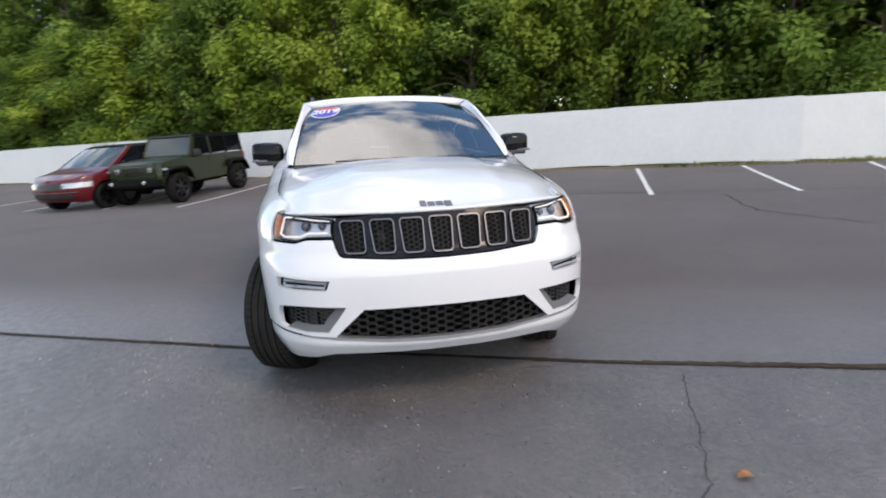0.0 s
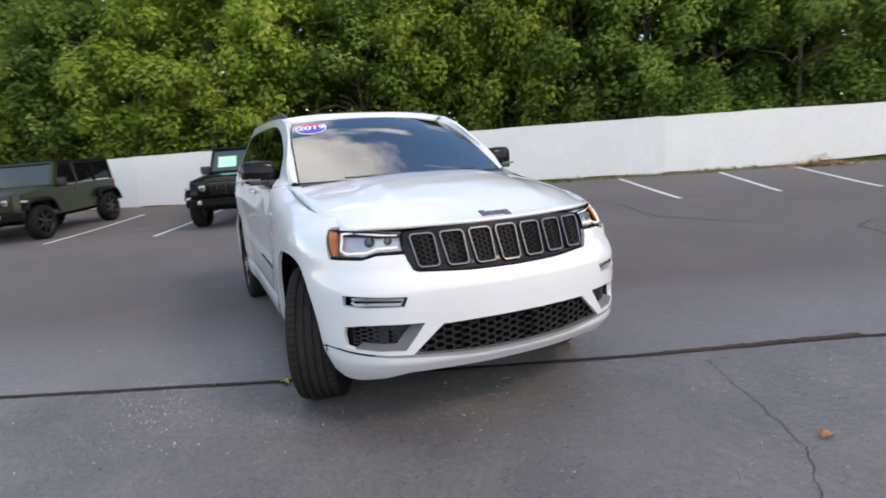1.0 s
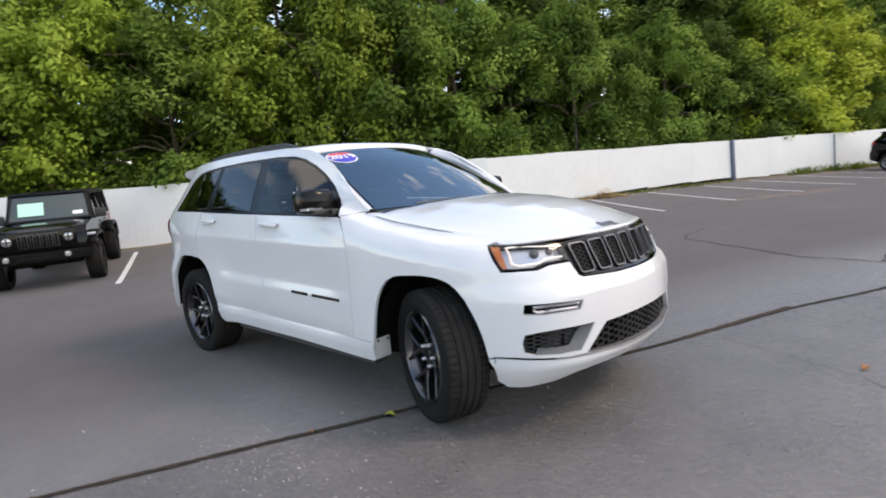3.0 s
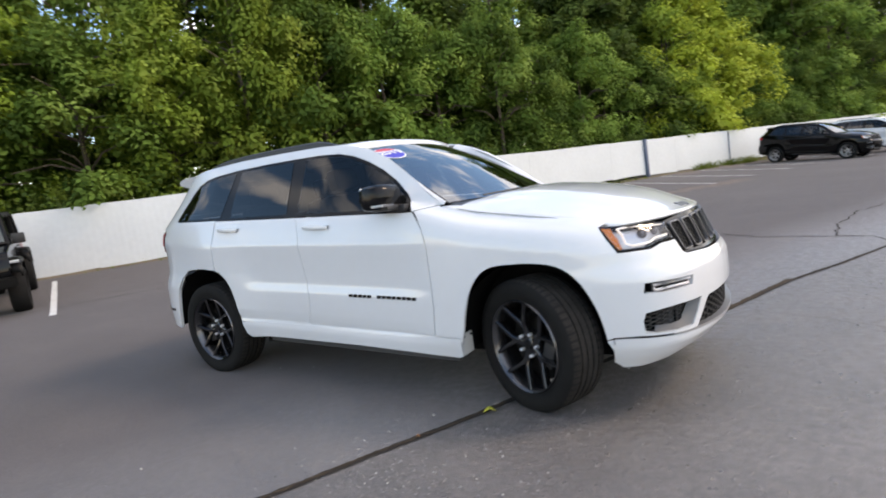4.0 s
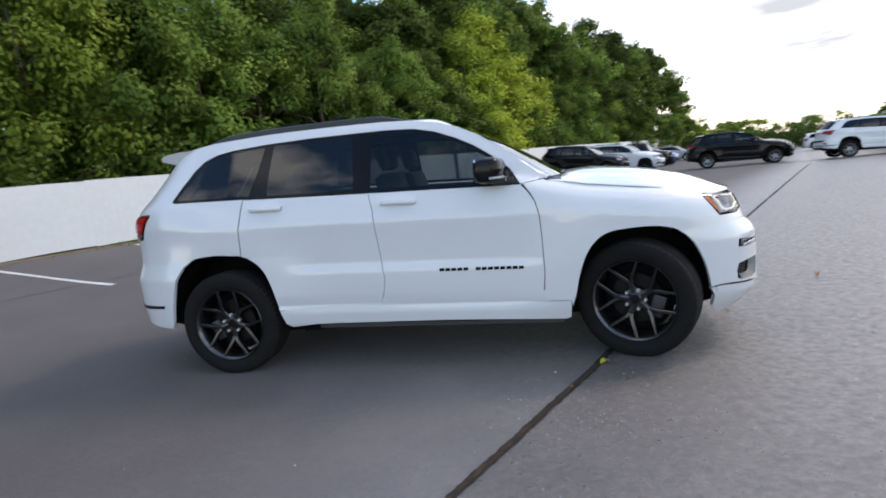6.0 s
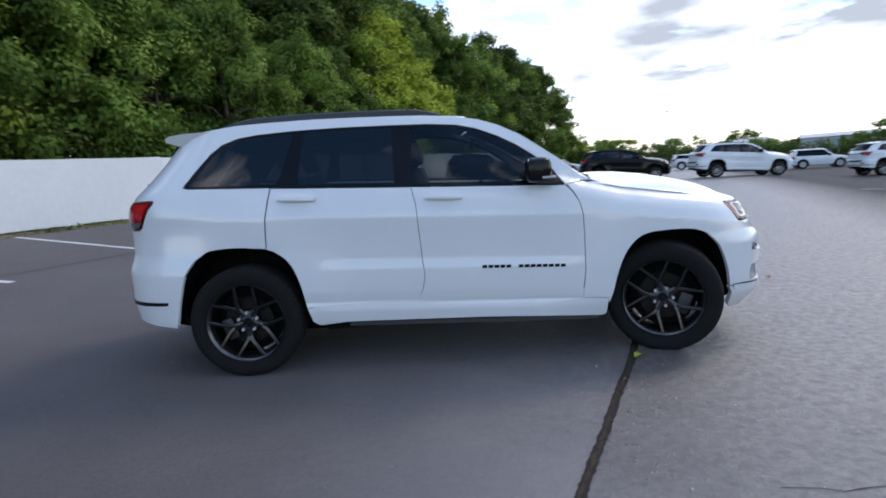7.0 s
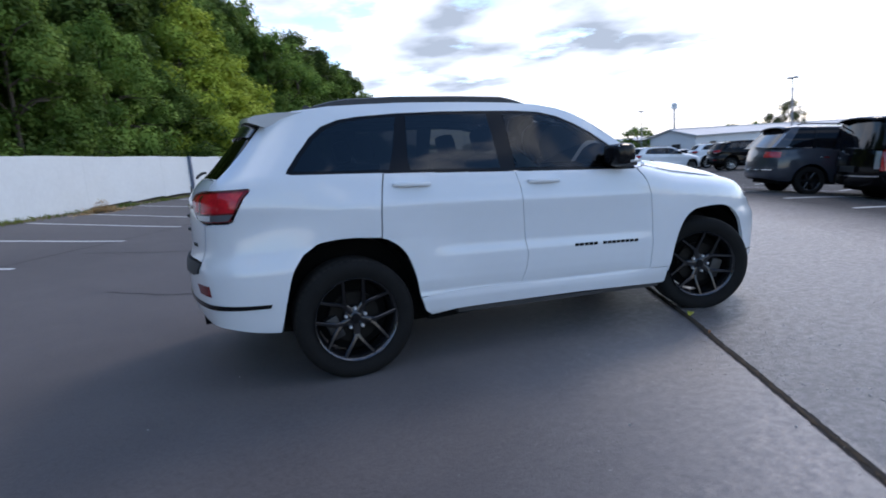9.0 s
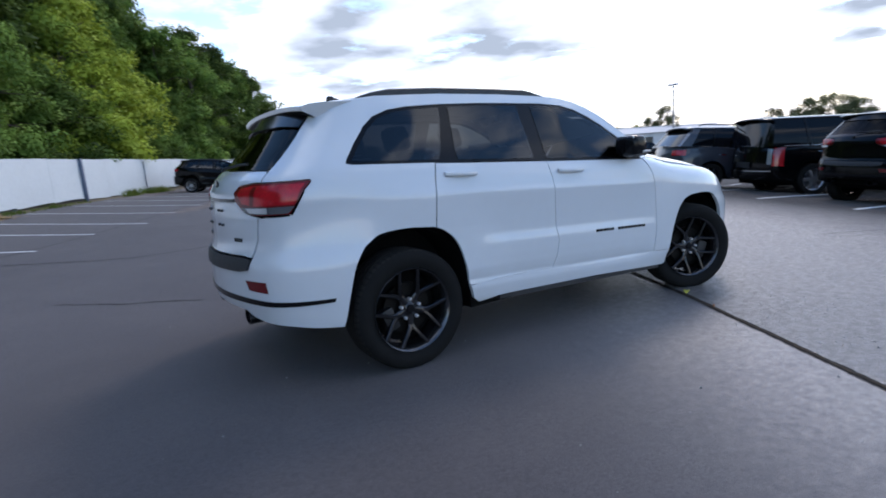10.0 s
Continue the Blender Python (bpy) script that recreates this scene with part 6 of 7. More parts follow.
M["leaf"] = leaf_material("green_leaves", (0.051, 0.100, 0.020), (0.132, 0.224, 0.041), (0.29, 0.40, 0.094))
M["leaf_light"] = leaf_material("yellow_green_leaves", (0.12, 0.19, 0.024), (0.235, 0.335, 0.05), (0.41, 0.50, 0.105))
M["leaf_gold"] = leaf_material("golden_green_leaves", (0.19, 0.245, 0.028), (0.335, 0.41, 0.052), (0.52, 0.57, 0.11))
# distant haze is painted into this leaf colour: greyed and paled green
M["leaf_hazed"] = leaf_material("hazed_green_leaves", (0.10, 0.11, 0.05), (0.17, 0.18, 0.085), (0.26, 0.27, 0.13))
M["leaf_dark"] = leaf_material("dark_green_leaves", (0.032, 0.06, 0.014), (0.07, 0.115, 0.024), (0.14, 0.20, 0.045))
M["bark"] = mat("grey_brown_bark", (0.10, 0.075, 0.055), 0.9, vary=0.35, scale=4, bump=0.02, bump_scale=12)
M["grass"] = leaf_material("weeds", (0.06, 0.10, 0.015), (0.13, 0.18, 0.03), (0.26, 0.26, 0.08))


def leaf_mesh(name, centres, spread, per, size, material, seed):
    """Kite-shaped leaves in clumps round the given centres."""
    r = np.random.RandomState(seed)
    n = len(centres) * per
    c = np.repeat(centres, per, axis=0)
    off = r.normal(size=(n, 3)) * spread
    off *= np.minimum(1, 1.8 * spread / np.maximum(np.linalg.norm(off, axis=1), 1e-6))[:, None]
    off[:, 2] *= 0.72
    p = c + off
    # leaves lie outwards and droop
    nrm = off / np.maximum(np.linalg.norm(off, axis=1), 1e-6)[:, None] * 0.75 + r.normal(size=(n, 3)) * 0.30 + np.array([0, 0, 0.75])
    nrm /= np.linalg.norm(nrm, axis=1)[:, None]
    d = r.normal(size=(n, 3)) + np.array([0, 0, -0.5])
    d -= nrm * np.sum(d * nrm, axis=1)[:, None]
    d /= np.linalg.norm(d, axis=1)[:, None]
    s = np.cross(nrm, d)
    vn = off / np.maximum(np.linalg.norm(off, axis=1), 1e-6)[:, None] * 0.6 + nrm * 0.12 + np.array([0, 0, 0.4])
    if name == "crown":
        vn[:, :2] += 0.5 * c[:, :2] / np.maximum(np.linalg.norm(c[:, :2], axis=1), 0.1)[:, None]
    vn /= np.linalg.norm(vn, axis=1)[:, None]
    s *= np.where(np.sum(nrm * vn, axis=1) > 0, -1.0, 1.0)[:, None]
    L = (size * r.uniform(0.7, 1.35, n))[:, None]
    v = np.stack([p - d * L * 0.5, p + s * L * 0.36 - d * L * 0.05 + nrm * L * 0.08, p + d * L * 0.6, p - s * L * 0.36 - d * L * 0.05 + nrm * L * 0.08], axis=1).reshape(-1, 3)
    me = bpy.data.meshes.new(name)
    me.vertices.add(n * 4)
    me.vertices.foreach_set("co", v.ravel())
    me.loops.add(n * 4)
    me.loops.foreach_set("vertex_index", np.arange(n * 4))
    me.polygons.add(n)
    me.polygons.foreach_set("loop_start", np.arange(n) * 4)
    me.materials.append(material)
    me.update()
    me.validate()
    # soft light over each clump
    me.polygons.foreach_set("use_smooth", [True] * n)
    me.normals_split_custom_set_from_vertices(np.repeat(vn, 4, axis=0).tolist())
    return me


def make_tree(height, radius, clumps, per, size, low, seed, material, shape=1.0):
    """A tree at the origin: trunk with limbs, and a crown of leaf clumps."""
    rnd = random.Random(seed)
    tree = new("tree")
    bm = bmesh.new()
    h = height
    pts = [(0, 0, -0.3)]
    x = y = 0.0
    for i in range(1, 8):
        x += rnd.uniform(-0.12, 0.12) * h / 10
        y += rnd.uniform(-0.12, 0.12) * h / 10
        pts.append((x, y, h * 0.92 * i / 7))
    tube(bm, pts, [0.028 * h * (1 - 0.88 * i / 7) * 0.6 + 0.015 for i in range(8)], 9)
    cen = []
    for k in range(18):
        i = rnd.randint(1, 6)
        a = rnd.uniform(0, 2 * math.pi)
        b0 = Vector(pts[i])
        ln = radius * rnd.uniform(0.55, 1.0)
        tip = b0 + Vector((math.cos(a) * ln, math.sin(a) * ln, rnd.uniform(0.0, 0.35) * h * 0.3))
        tube(bm, [b0, b0.lerp(tip, 0.5) + Vector((0, 0, 0.12 * ln)), tip], [0.03 * h / 10 + 0.012, 0.025, 0.01], 6)
    part("trunk", bm, M["bark"], tree)
    r = np.random.RandomState(seed)
    while len(cen) < clumps:
        t = r.uniform(0, 1)
        z = low + (h - low) * t
        env = radius * (math.sin(math.pi * min(0.10 + 0.9 * t, 1) ** 0.85) ** 0.6 * 0.95 + 0.06) * shape if shape >= 1 else radius * (1.02 - t) ** 0.9
        a = r.uniform(0, 2 * math.pi)
        rr = env * (r.uniform(0.25, 1.0) ** 0.55)
        q = Vector((math.cos(a) * rr, math.sin(a) * rr, z))
        if noise.noise(q * 0.55 + Vector((seed * 7.3, 0, 0))) < -0.18:
            continue
        rr *= 1 + 0.28 * noise.noise(Vector((math.cos(a) * 1.3, math.sin(a) * 1.3, z * 0.5 + seed)))
        # a bough: clumps hanging round one place, longer outwards than high
        k = radius / 3
        for _ in range(6):
            o, w, d = r.normal(0, 0.42 * k), r.normal(0, 0.40 * k), r.normal(0, 0.24 * k)
            cen.append((math.cos(a) * (rr + o) - math.sin(a) * w, math.sin(a) * (rr + o) + math.cos(a) * w, z + d - 0.25 * abs(w) - 0.25 * max(o, 0)))
    ob = share("crown", leaf_mesh("crown", np.array(cen), 0.33 * (radius / 3) ** 0.4, per, size, material, seed), tree)
    return tree


def plant():
    rnd = random.Random(21)
    kinds = {
        "edge": [make_tree(6.4, 2.3, 230, 96, 0.14, 0.4, 11 + i, M["leaf"]) for i in range(4)],
        "light": [make_tree(7.4, 2.5, 240, 96, 0.14, 0.6, 31, M["leaf_light"])],
        "far": [make_tree(7.4, 2.9, 150, 60, 0.2, 0.6, 33, M["leaf_hazed"])],
        "gold": [make_tree(7.4, 2.6, 240, 70, 0.16, 0.6, 37, M["leaf_gold"])],
        "tall": [make_tree(11.5, 3.3, 300, 56, 0.22, 0.8, 41 + i, M["leaf_dark" if i == 1 else "leaf"]) for i in range(3)],
        "back": [make_tree(11.5, 3.3, 260, 34, 0.34, 0.6, 61 + i, M["leaf"]) for i in range(2)],
        "bush": [make_tree(5.2, 3.4, 90, 32, 0.32, 0.2, 71 + i, M["leaf_light" if i == 2 else "leaf"]) for i in range(3)],
        "spruce": [make_tree(15, 3.0, 200, 66, 0.17, 1.0, 51, M["leaf_dark"], shape=0.5)],
    }
    labels = {"far": ("leafy tree in the distance beyond the lot", "distant trees"), "edge": ("dense leafy green tree leaning over the fence", "trees along the fence"), "light": ("yellow-green leafy tree behind the fence", "trees along the fence"),
              "gold": ("golden green rounded tree behind the fence", "trees along the fence"),
              "back": ("tall broad green tree deep in the wood", "tall trees"), "bush": ("distant bushy green tree on the horizon", "distant trees"),
              "tall": ("tall broad green tree behind the fence", "tall trees"), "spruce": ("tall dark pointed tree behind the fence", "tall trees")}
    protos = []
    for k, v in kinds.items():
        for ob in v:
            tagged(ob, labels[k][0], "tree", labels[k][1])
            protos.append([ob, False])
    used = {id(p[0]): p for p in protos}

    def put(ob, at, s, sz=None):
        m = Matrix.Translation(at) @ Matrix.Rotation(rnd.uniform(0, 6.28), 4, "Z") @ Matrix.Diagonal((s, s, sz or s, 1))
        rec = used[id(ob)]
        if not rec[1]:
            rec[1] = True
            ob.matrix_basis = m
            return ob
        c = copy_thing(ob, Matrix.Identity(4))
        c.matrix_basis = m
        return c
    u = -31.0
    i = 0
    while u < 70:
        k = "light" if i in (2, 5, 8, 9, 10, 12, 13, 22, 31) else "edge"
        ob = rnd.choice(kinds[k])
        put(ob, lot(15.1 + rnd.uniform(-0.2, 0.7), u), rnd.uniform(0.85, 1.15), rnd.uniform(0.9, 1.35))
        u += rnd.uniform(2.3, 3.1) * (1.0 if u < 45 else 1.5)
        i += 1
    u = -34.0
    while u < 76:
        put(rnd.choice(kinds["tall"]), lot(18.2 + rnd.uniform(-0.7, 1.2), u), rnd.uniform(0.9, 1.2), rnd.uniform(0.95, 1.25))
        u += rnd.uniform(3.6, 4.8)
    u = -40.0
    while u < 78:
        put(rnd.choice(kinds["back"]), lot(24 + rnd.uniform(-1, 1.5), u), rnd.uniform(1.15, 1.4), rnd.uniform(1.1, 1.35))
        u += rnd.uniform(5.0, 6.5)
    for u, n, s, sz in ((44, 15.0, 0.95, 1.05), (48, 14.6, 1.0, 1.12), (55.5, 14.4, 1.0, 1.15), (59.5, 14.2, 1.0, 1.1), (63.5, 14.0, 1.05, 1.15), (67.5, 13.6, 1.05, 1.12), (71.5, 13.2, 1.05, 1.1), (75, 12.6, 0.95, 0.95), (79, 12.0, 0.75, 0.75), (83, 11.5, 0.6, 0.6)):
        put(kinds["tall"][int(u) % 3], lot(n, u), s, sz)
    put(kinds["spruce"][0], lot(14.8, 52), 1.25, 0.93)
    for u, s in ((27.8, 1.05), (30.3, 1.3), (33.0, 1.15)):
        put(kinds["gold"][0], lot(12.6 + 2.5 * s, u), s, s * 1.1)
    for u in (27, 31, 35, 39, 43, 47, 51):
        put(kinds["tall"][int(u) % 3], lot(20.5 + rnd.uniform(-0.5, 0.5), u), 1.15, rnd.uniform(1.4, 1.6))
    # distant trees along the horizon of the open side
    dr = random.Random(63)
    for k in range(62):
        a = radians(76 - 76 * k / 61 + dr.uniform(-0.8, 0.8))
        d = dr.uniform(98, 118)
        x, y = d * math.cos(a), d * math.sin(a)
        s = dr.uniform(0.55, 0.95) if dr.random() < 0.8 else 1.15
        kind = kinds["bush"][k % 3 if k % 4 else 0]
        o = put(kind, Vector((x, y, ground_z(x, y) - 1.3)), s * 1.3, s * 1.15)
        tagged(o, "distant bushy green tree on the horizon", "tree", "distant trees")
    # trees past x = 50 take the leaf colour with haze mixed in
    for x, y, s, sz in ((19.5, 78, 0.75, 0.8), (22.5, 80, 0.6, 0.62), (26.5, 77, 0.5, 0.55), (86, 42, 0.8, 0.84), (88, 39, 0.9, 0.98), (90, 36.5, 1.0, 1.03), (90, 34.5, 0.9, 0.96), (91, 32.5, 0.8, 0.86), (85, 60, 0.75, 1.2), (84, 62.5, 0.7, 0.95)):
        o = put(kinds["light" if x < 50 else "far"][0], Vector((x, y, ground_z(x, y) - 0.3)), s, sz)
        tagged(o, "leafy tree in the distance beyond the lot", "tree", "distant trees")
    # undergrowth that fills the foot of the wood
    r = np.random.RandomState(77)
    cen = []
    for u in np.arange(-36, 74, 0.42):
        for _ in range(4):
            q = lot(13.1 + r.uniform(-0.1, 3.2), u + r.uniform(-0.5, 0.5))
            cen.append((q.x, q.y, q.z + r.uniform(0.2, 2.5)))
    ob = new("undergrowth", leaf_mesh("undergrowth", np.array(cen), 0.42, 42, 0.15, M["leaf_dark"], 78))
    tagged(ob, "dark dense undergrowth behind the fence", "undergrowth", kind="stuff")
    # weeds at the fence foot
    r = np.random.RandomState(5)
    bm = bmesh.new()
    for i in range(2600):
        if i >= 1500:
            u, hgt = r.uniform(3.5, 20.0), r.uniform(0.03, 0.10) + 0.10 * max(0, math.sin(i * 0.7))
        elif i < 700:
            u, hgt = r.choice([r.normal(27.3, 1.0), r.normal(24.8, 0.5), r.normal(29.5, 0.6)]), r.uniform(0.12, 0.5)
        elif i < 1000:
            u, hgt = r.normal(r.choice([5.0, 9.5, 14.6, 17.2]), 0.35), r.uniform(0.05, 0.2)
        else:
            u, hgt = r.uniform(-32, 40), r.uniform(0.03, 0.13)
        p = lot(11.9 - abs(r.normal(0, 0.16)), u)
        d = Vector((r.normal(0, 0.3), r.normal(0, 0.3), 1)).normalized() * hgt
        a = r.uniform(0, 6.28)
        s = Vector((math.cos(a), math.sin(a), 0)) * (0.008 + 0.012 * hgt)
        q = p + d * 0.6 + Vector((r.normal(0, 0.03), r.normal(0, 0.03), 0))
        vs = [bm.verts.new(k) for k in (p - s, p + s, q + s * 0.8, p + d + Vector((d.x, d.y, -0.1 * hgt)), q - s * 0.8)]
        bm.faces.new(vs)
    tagged(new("weeds", mesh_of("weeds", bm, M["grass"], smooth=False)), "green and straw-coloured weeds at the fence foot", "weeds", kind="stuff")


plant()

# ---- parked vehicles ----
def paint(name, c, rough=0.35, coat=0.5, spec=0.3):
    return mat(name, c, rough, coat=coat, vary=0.03, scale=2, spec=spec)


PAINT = {"black": paint("black_paint", (0.0025, 0.0025, 0.003), 0.12, 0.22, 0.12), "white": paint("plain_white_paint", (0.74, 0.75, 0.76), 0.35), "green": paint("army_green_paint", (0.019, 0.028, 0.010), 0.38, 0.25),
         "red": paint("deep_red_paint", (0.10, 0.005, 0.009), 0.35, 0.6), "slate": paint("slate_grey_paint", (0.035, 0.04, 0.052), 0.28, 0.7), "silver": paint("silver_paint", (0.42, 0.43, 0.45)), "blue": paint("blue_paint", (0.05, 0.15, 0.35))}
M["car_glass"] = mat("dark_car_glass", (0.004, 0.005, 0.007), 0.04, coat=0.0, spec=0.2)
M["lit_glass"] = mat("pale_screen_glass", (0.045, 0.06, 0.058), 0.06, coat=0.3, spec=0.5)
M["dark_plastic"] = mat("dark_plastic", (0.005, 0.005, 0.005), 0.4, vary=0.2, scale=10, spec=0.10)
M["tail"] = mat("plain_red_lamp", (0.50, 0.015, 0.02), 0.2, coat=0.8)
M["headlamp"] = mat("plain_headlamp", (0.45, 0.46, 0.48), 0.15, metal=0.5, coat=0.8)


def simple_wheel(R, hw, rim_mat, spokes=6):
    bm = bmesh.new()
    lathe(bm, [(R * 0.66, -hw * 0.8), (R * 0.72, -hw), (R * 0.93, -hw), (R, -hw * 0.75), (R, hw * 0.75), (R * 0.93, hw), (R * 0.66, hw * 0.8)], 32)
    tyre = mesh_of("wheel", bm, M["rubber"])
    bm = bmesh.new()
    lathe(bm, [(R * 0.67, -hw * 0.82), (R * 0.62, -hw * 0.7), (R * 0.60, hw * 0.5), (0.0, hw * 0.5)], 28)
    for k in range(spokes):
        a = 2 * math.pi * k / spokes
        c, s = math.cos(a), math.sin(a)
        spoke(bm, [(0.02 * c, 0.02 * s), (R * 0.35 * c, R * 0.35 * s), (R * 0.65 * c, R * 0.65 * s)], R * 0.13, R * 0.085, -hw * 0.75, -hw * 0.78, hw * 0.5)
    lathe(bm, [(0, -hw * 0.8), (R * 0.16, -hw * 0.78), (R * 0.2, -hw * 0.4)], 16)
    return tyre, mesh_of("rim", bm, rim_mat)


WHEELS = {"alloy": simple_wheel(0.385, 0.13, M["silver_rim"]), "dark": simple_wheel(0.385, 0.13, M["rim"]), "van": simple_wheel(0.35, 0.115, M["rim"]), "offroad": simple_wheel(0.41, 0.14, M["rim"], 7)}


def add_wheels(car, kind, xf, xr, half, z):
    t, r = WHEELS[kind]
    for x in (xf, xr):
        for sd in (-1, 1):
            m = Matrix.Translation((x, sd * half, z)) @ (Matrix.Rotation(math.pi, 4, "Z") if sd > 0 else Matrix())
            w = share("wheel", t, car, m)
            share("rim", r, w)


def side_shell(bm, pts, half, cham, inset=0.035):
    """A body from its side outline: full outline inside, a slightly smaller one at the outer faces."""
    c = np.mean(np.array(pts), axis=0)
    small = [(x + (c[0] - x) * inset / max(abs(x - c[0]), 0.3), z + (c[1] - z) * inset / max(abs(z - c[1]), 0.2) * (1 if z > 0.6 else 0)) for x, z in pts]
    rings = [[bm.verts.new((x, y, z)) for x, z in q] for q, y in ((small, -half), (pts, -half + cham), (pts, half - cham), (small, half))]
    for A, B in zip(rings, rings[1:]):
        for i in range(len(pts)):
            j = (i + 1) % len(pts)
            bm.faces.new((A[i], A[j], B[j], B[i]))
    bm.faces.new(rings[0])
    bm.faces.new(rings[-1][::-1])


def arch(x, z, r, n=9):
    return [(x + r * math.cos(a), max(z + r * math.sin(a), 0.30)) for a in np.linspace(math.pi + 0.15, -0.15, n)]


def parked_car(name, label, at, heading, body, wheel="alloy", L=5.0, W=1.95, H=1.78, belt=1.06, hood=1.08, wb=3.05, rake=0.75, back=0.28, cat="car", group="", roof=None, glass_mat=None, rails=False, tall_lamps=False, clad=False, cab=0.42, rise=0.02, slim=False):
    """A closed car or van with a rounded plan; x runs forwards from the middle of the wheelbase."""
    car = empty(name, label, cat, stand(at, heading), group)
    xf, xr, wf, wr = L / 2 - 0.02, -L / 2, wb / 2, -wb / 2
    R = 0.385 if wheel != "van" else 0.35
    ws = wf - cab                       # foot of the windscreen
    glass_front = glass_mat or M["car_glass"]
    px, pw = PX / 2.395 * L / 2, PW / 0.957

    def edge(x):
        if x > ws:
            return float(np.interp(x, [ws, ws + 0.35 * (xf - ws), xf - 0.38, xf - 0.12, xf + 0.1], [max(belt + 0.05, hood + 0.02), hood + 0.01, hood - 0.05, hood - 0.14, hood - 0.22]))
        return belt + 0.05 + rise * (ws - x)

    def foot(x):
        z = float(np.interp(x, [xr, xr + 0.3, wr, wf, xf - 0.2, xf], [0.40, 0.34, 0.31, 0.29, 0.26, 0.30]))
        for c in (wr, wf):
            d = abs(x - c)
            if d < R + 0.075:
                z = max(z, R + math.sqrt((R + 0.075) ** 2 - d * d))
        return z

    def at_skin(i, z, out=0.0):
        x0, w = px[i], pw[i]
        if x0 > 0.8:
            x0 = 0.8 + (x0 - 0.8) * (xf - 0.8 + float(np.interp(z, [0.25, 0.4, 0.6, hood - 0.25, hood - 0.1], [-0.12, -0.02, 0, -0.02, -0.10]))) / (xf - 0.8)
        elif x0 < -0.8:
            x0 = -0.8 + (x0 + 0.8) * (-xr - 0.8 - float(np.interp(z, [0.3, 0.45, 0.75, belt - 0.1, belt + 0.1], [0.06, 0.0, 0.0, 0.02, 0.07]))) / (-xr - 0.8)
        y = w * W / 2 * float(np.interp(z, [0.28, 0.42, 0.62, 0.88, belt - 0.08, belt + 0.08], [0.93, 0.975, 1.0, 0.998, 0.985, 0.955]))
        if out:
            a, b = max(i - 2, 0), min(i + 2, len(px) - 1)
            t = Vector((px[b] - px[a], (pw[b] - pw[a]) * W / 2)).normalized()
            x0, y = x0 - t.y * out, y + t.x * out
        return x0, y, z
    # body skin with arches left open, closed by bonnet and deck
    bm = bmesh.new()
    for sd in (-1, 1):
        rows = []
        for i in range(0, len(px), 3):
            z0, z1 = foot(px[i]), edge(px[i])
            col = [at_skin(i, z0 + (z1 - z0) * k / 9) for k in range(10)]
            x, y, z = col[-1]
            col.append((x, y * 0.985, z + 0.012))
            crown = 0.05 if x > ws else 0.015
            col += [(x, y * u, z + 0.014 + crown * (1 - u ** 2.2)) for u in (0.95, 0.85, 0.65, 0.4, 0.0)]
            rows.append([(x, sd * y, z) for x, y, z in col])
        grid(bm, rows)
    bmesh.ops.remove_doubles(bm, verts=bm.verts, dist=1e-4)
    shell = part("body", bm, body, car, angle=50)
    for c in (wr, wf):
        for sd in (-1, 1):
            bm = bmesh.new()
            rim = [(c + (R + 0.085) * math.cos(a), R + (R + 0.085) * math.sin(a)) for a in np.linspace(-0.2, math.pi + 0.2, 15)]
            vs = grid(bm, [[(x, sd * (W / 2 - 0.05), z), (x, sd * (W / 2 - 0.42), z)] for x, z in rim])
            bm.faces.new([v[1] for v in vs])
            part("wheel_housing", bm, M["void"], car)

    def patch(nm, pick, z0, z1, material, out=0.008, both=True, label=""):
        """A piece laid on the skin over the stations that pick() takes."""
        idx = [i for i in range(0, len(px), 2) if pick(px[i], pw[i])]
        made = []
        for group_ in ([(-1, 1)] if both else [(-1,), (1,)]):
            bm = bmesh.new()
            for sd in group_:
                rows = []
                for i in idx:
                    rows.append([(x, sd * y, z) for x, y, z in [at_skin(i, z0 + 0.012, 0.0)] + [at_skin(i, z0 + (z1 - z0) * k / 3, out) for k in range(4)] + [at_skin(i, z1 - 0.012, 0.0)]])
                grid(bm, rows)
            bmesh.ops.remove_doubles(bm, verts=bm.verts, dist=1e-4)
            made.append(part(nm, bm, material, car, label))
        return made
    front = lambda a, b: lambda x, w: x > 0 and a <= w <= b
    rear = lambda a, b: lambda x, w: x < 0 and a <= w <= b
    patch("headlamp", lambda x, w: x > xf - 0.55 and w > (0.50 if not slim else 0.42) and x > 0, hood - (0.33 if slim else 0.32), hood - 0.20, M["headlamp"], both=False)
    patch("grille", front(0, 0.50), hood - 0.36, hood - 0.215, M["black_trim"])
    patch("lower_grille", front(0, 0.72), 0.36, 0.50, M["black_trim"])
    patch("bumper_strip", front(0, 0.80), 0.535, 0.553, M["chrome"], 0.012)
    if tall_lamps:
        patch("tail_lamp", lambda x, w: x < xr + 0.42 and w > 0.84, belt - 0.42, belt + 0.02, M["tail"], 0.016, False, "tall red tail lamp with a clear strip")
        patch("clear_strip", lambda x, w: x < xr + 0.42 and 0.76 < w < 0.84, belt - 0.38, belt + 0.0, M["headlamp"], 0.014, False)
    else:
        patch("tail_lamp", lambda x, w: x < xr + 0.30 and w > 0.55, belt - 0.13, belt + 0.02, M["tail"], 0.014, False)
    patch("rear_bumper", lambda x, w: x < xr + 0.5, 0.42, 0.60, M["cladding"] if clad else body, 0.022)
    patch("bumper_strip", rear(0, 0.84), 0.605, 0.632, M["chrome"], 0.026)
    patch("plate_panel", rear(0, 0.30), 0.70, 0.84, M["black_trim"], 0.012)
    # greenhouse: one ring of glass, with painted pillars laid on it
    b, t = W / 2 - 0.045, W / 2 - 0.22
    zt = H - 0.04
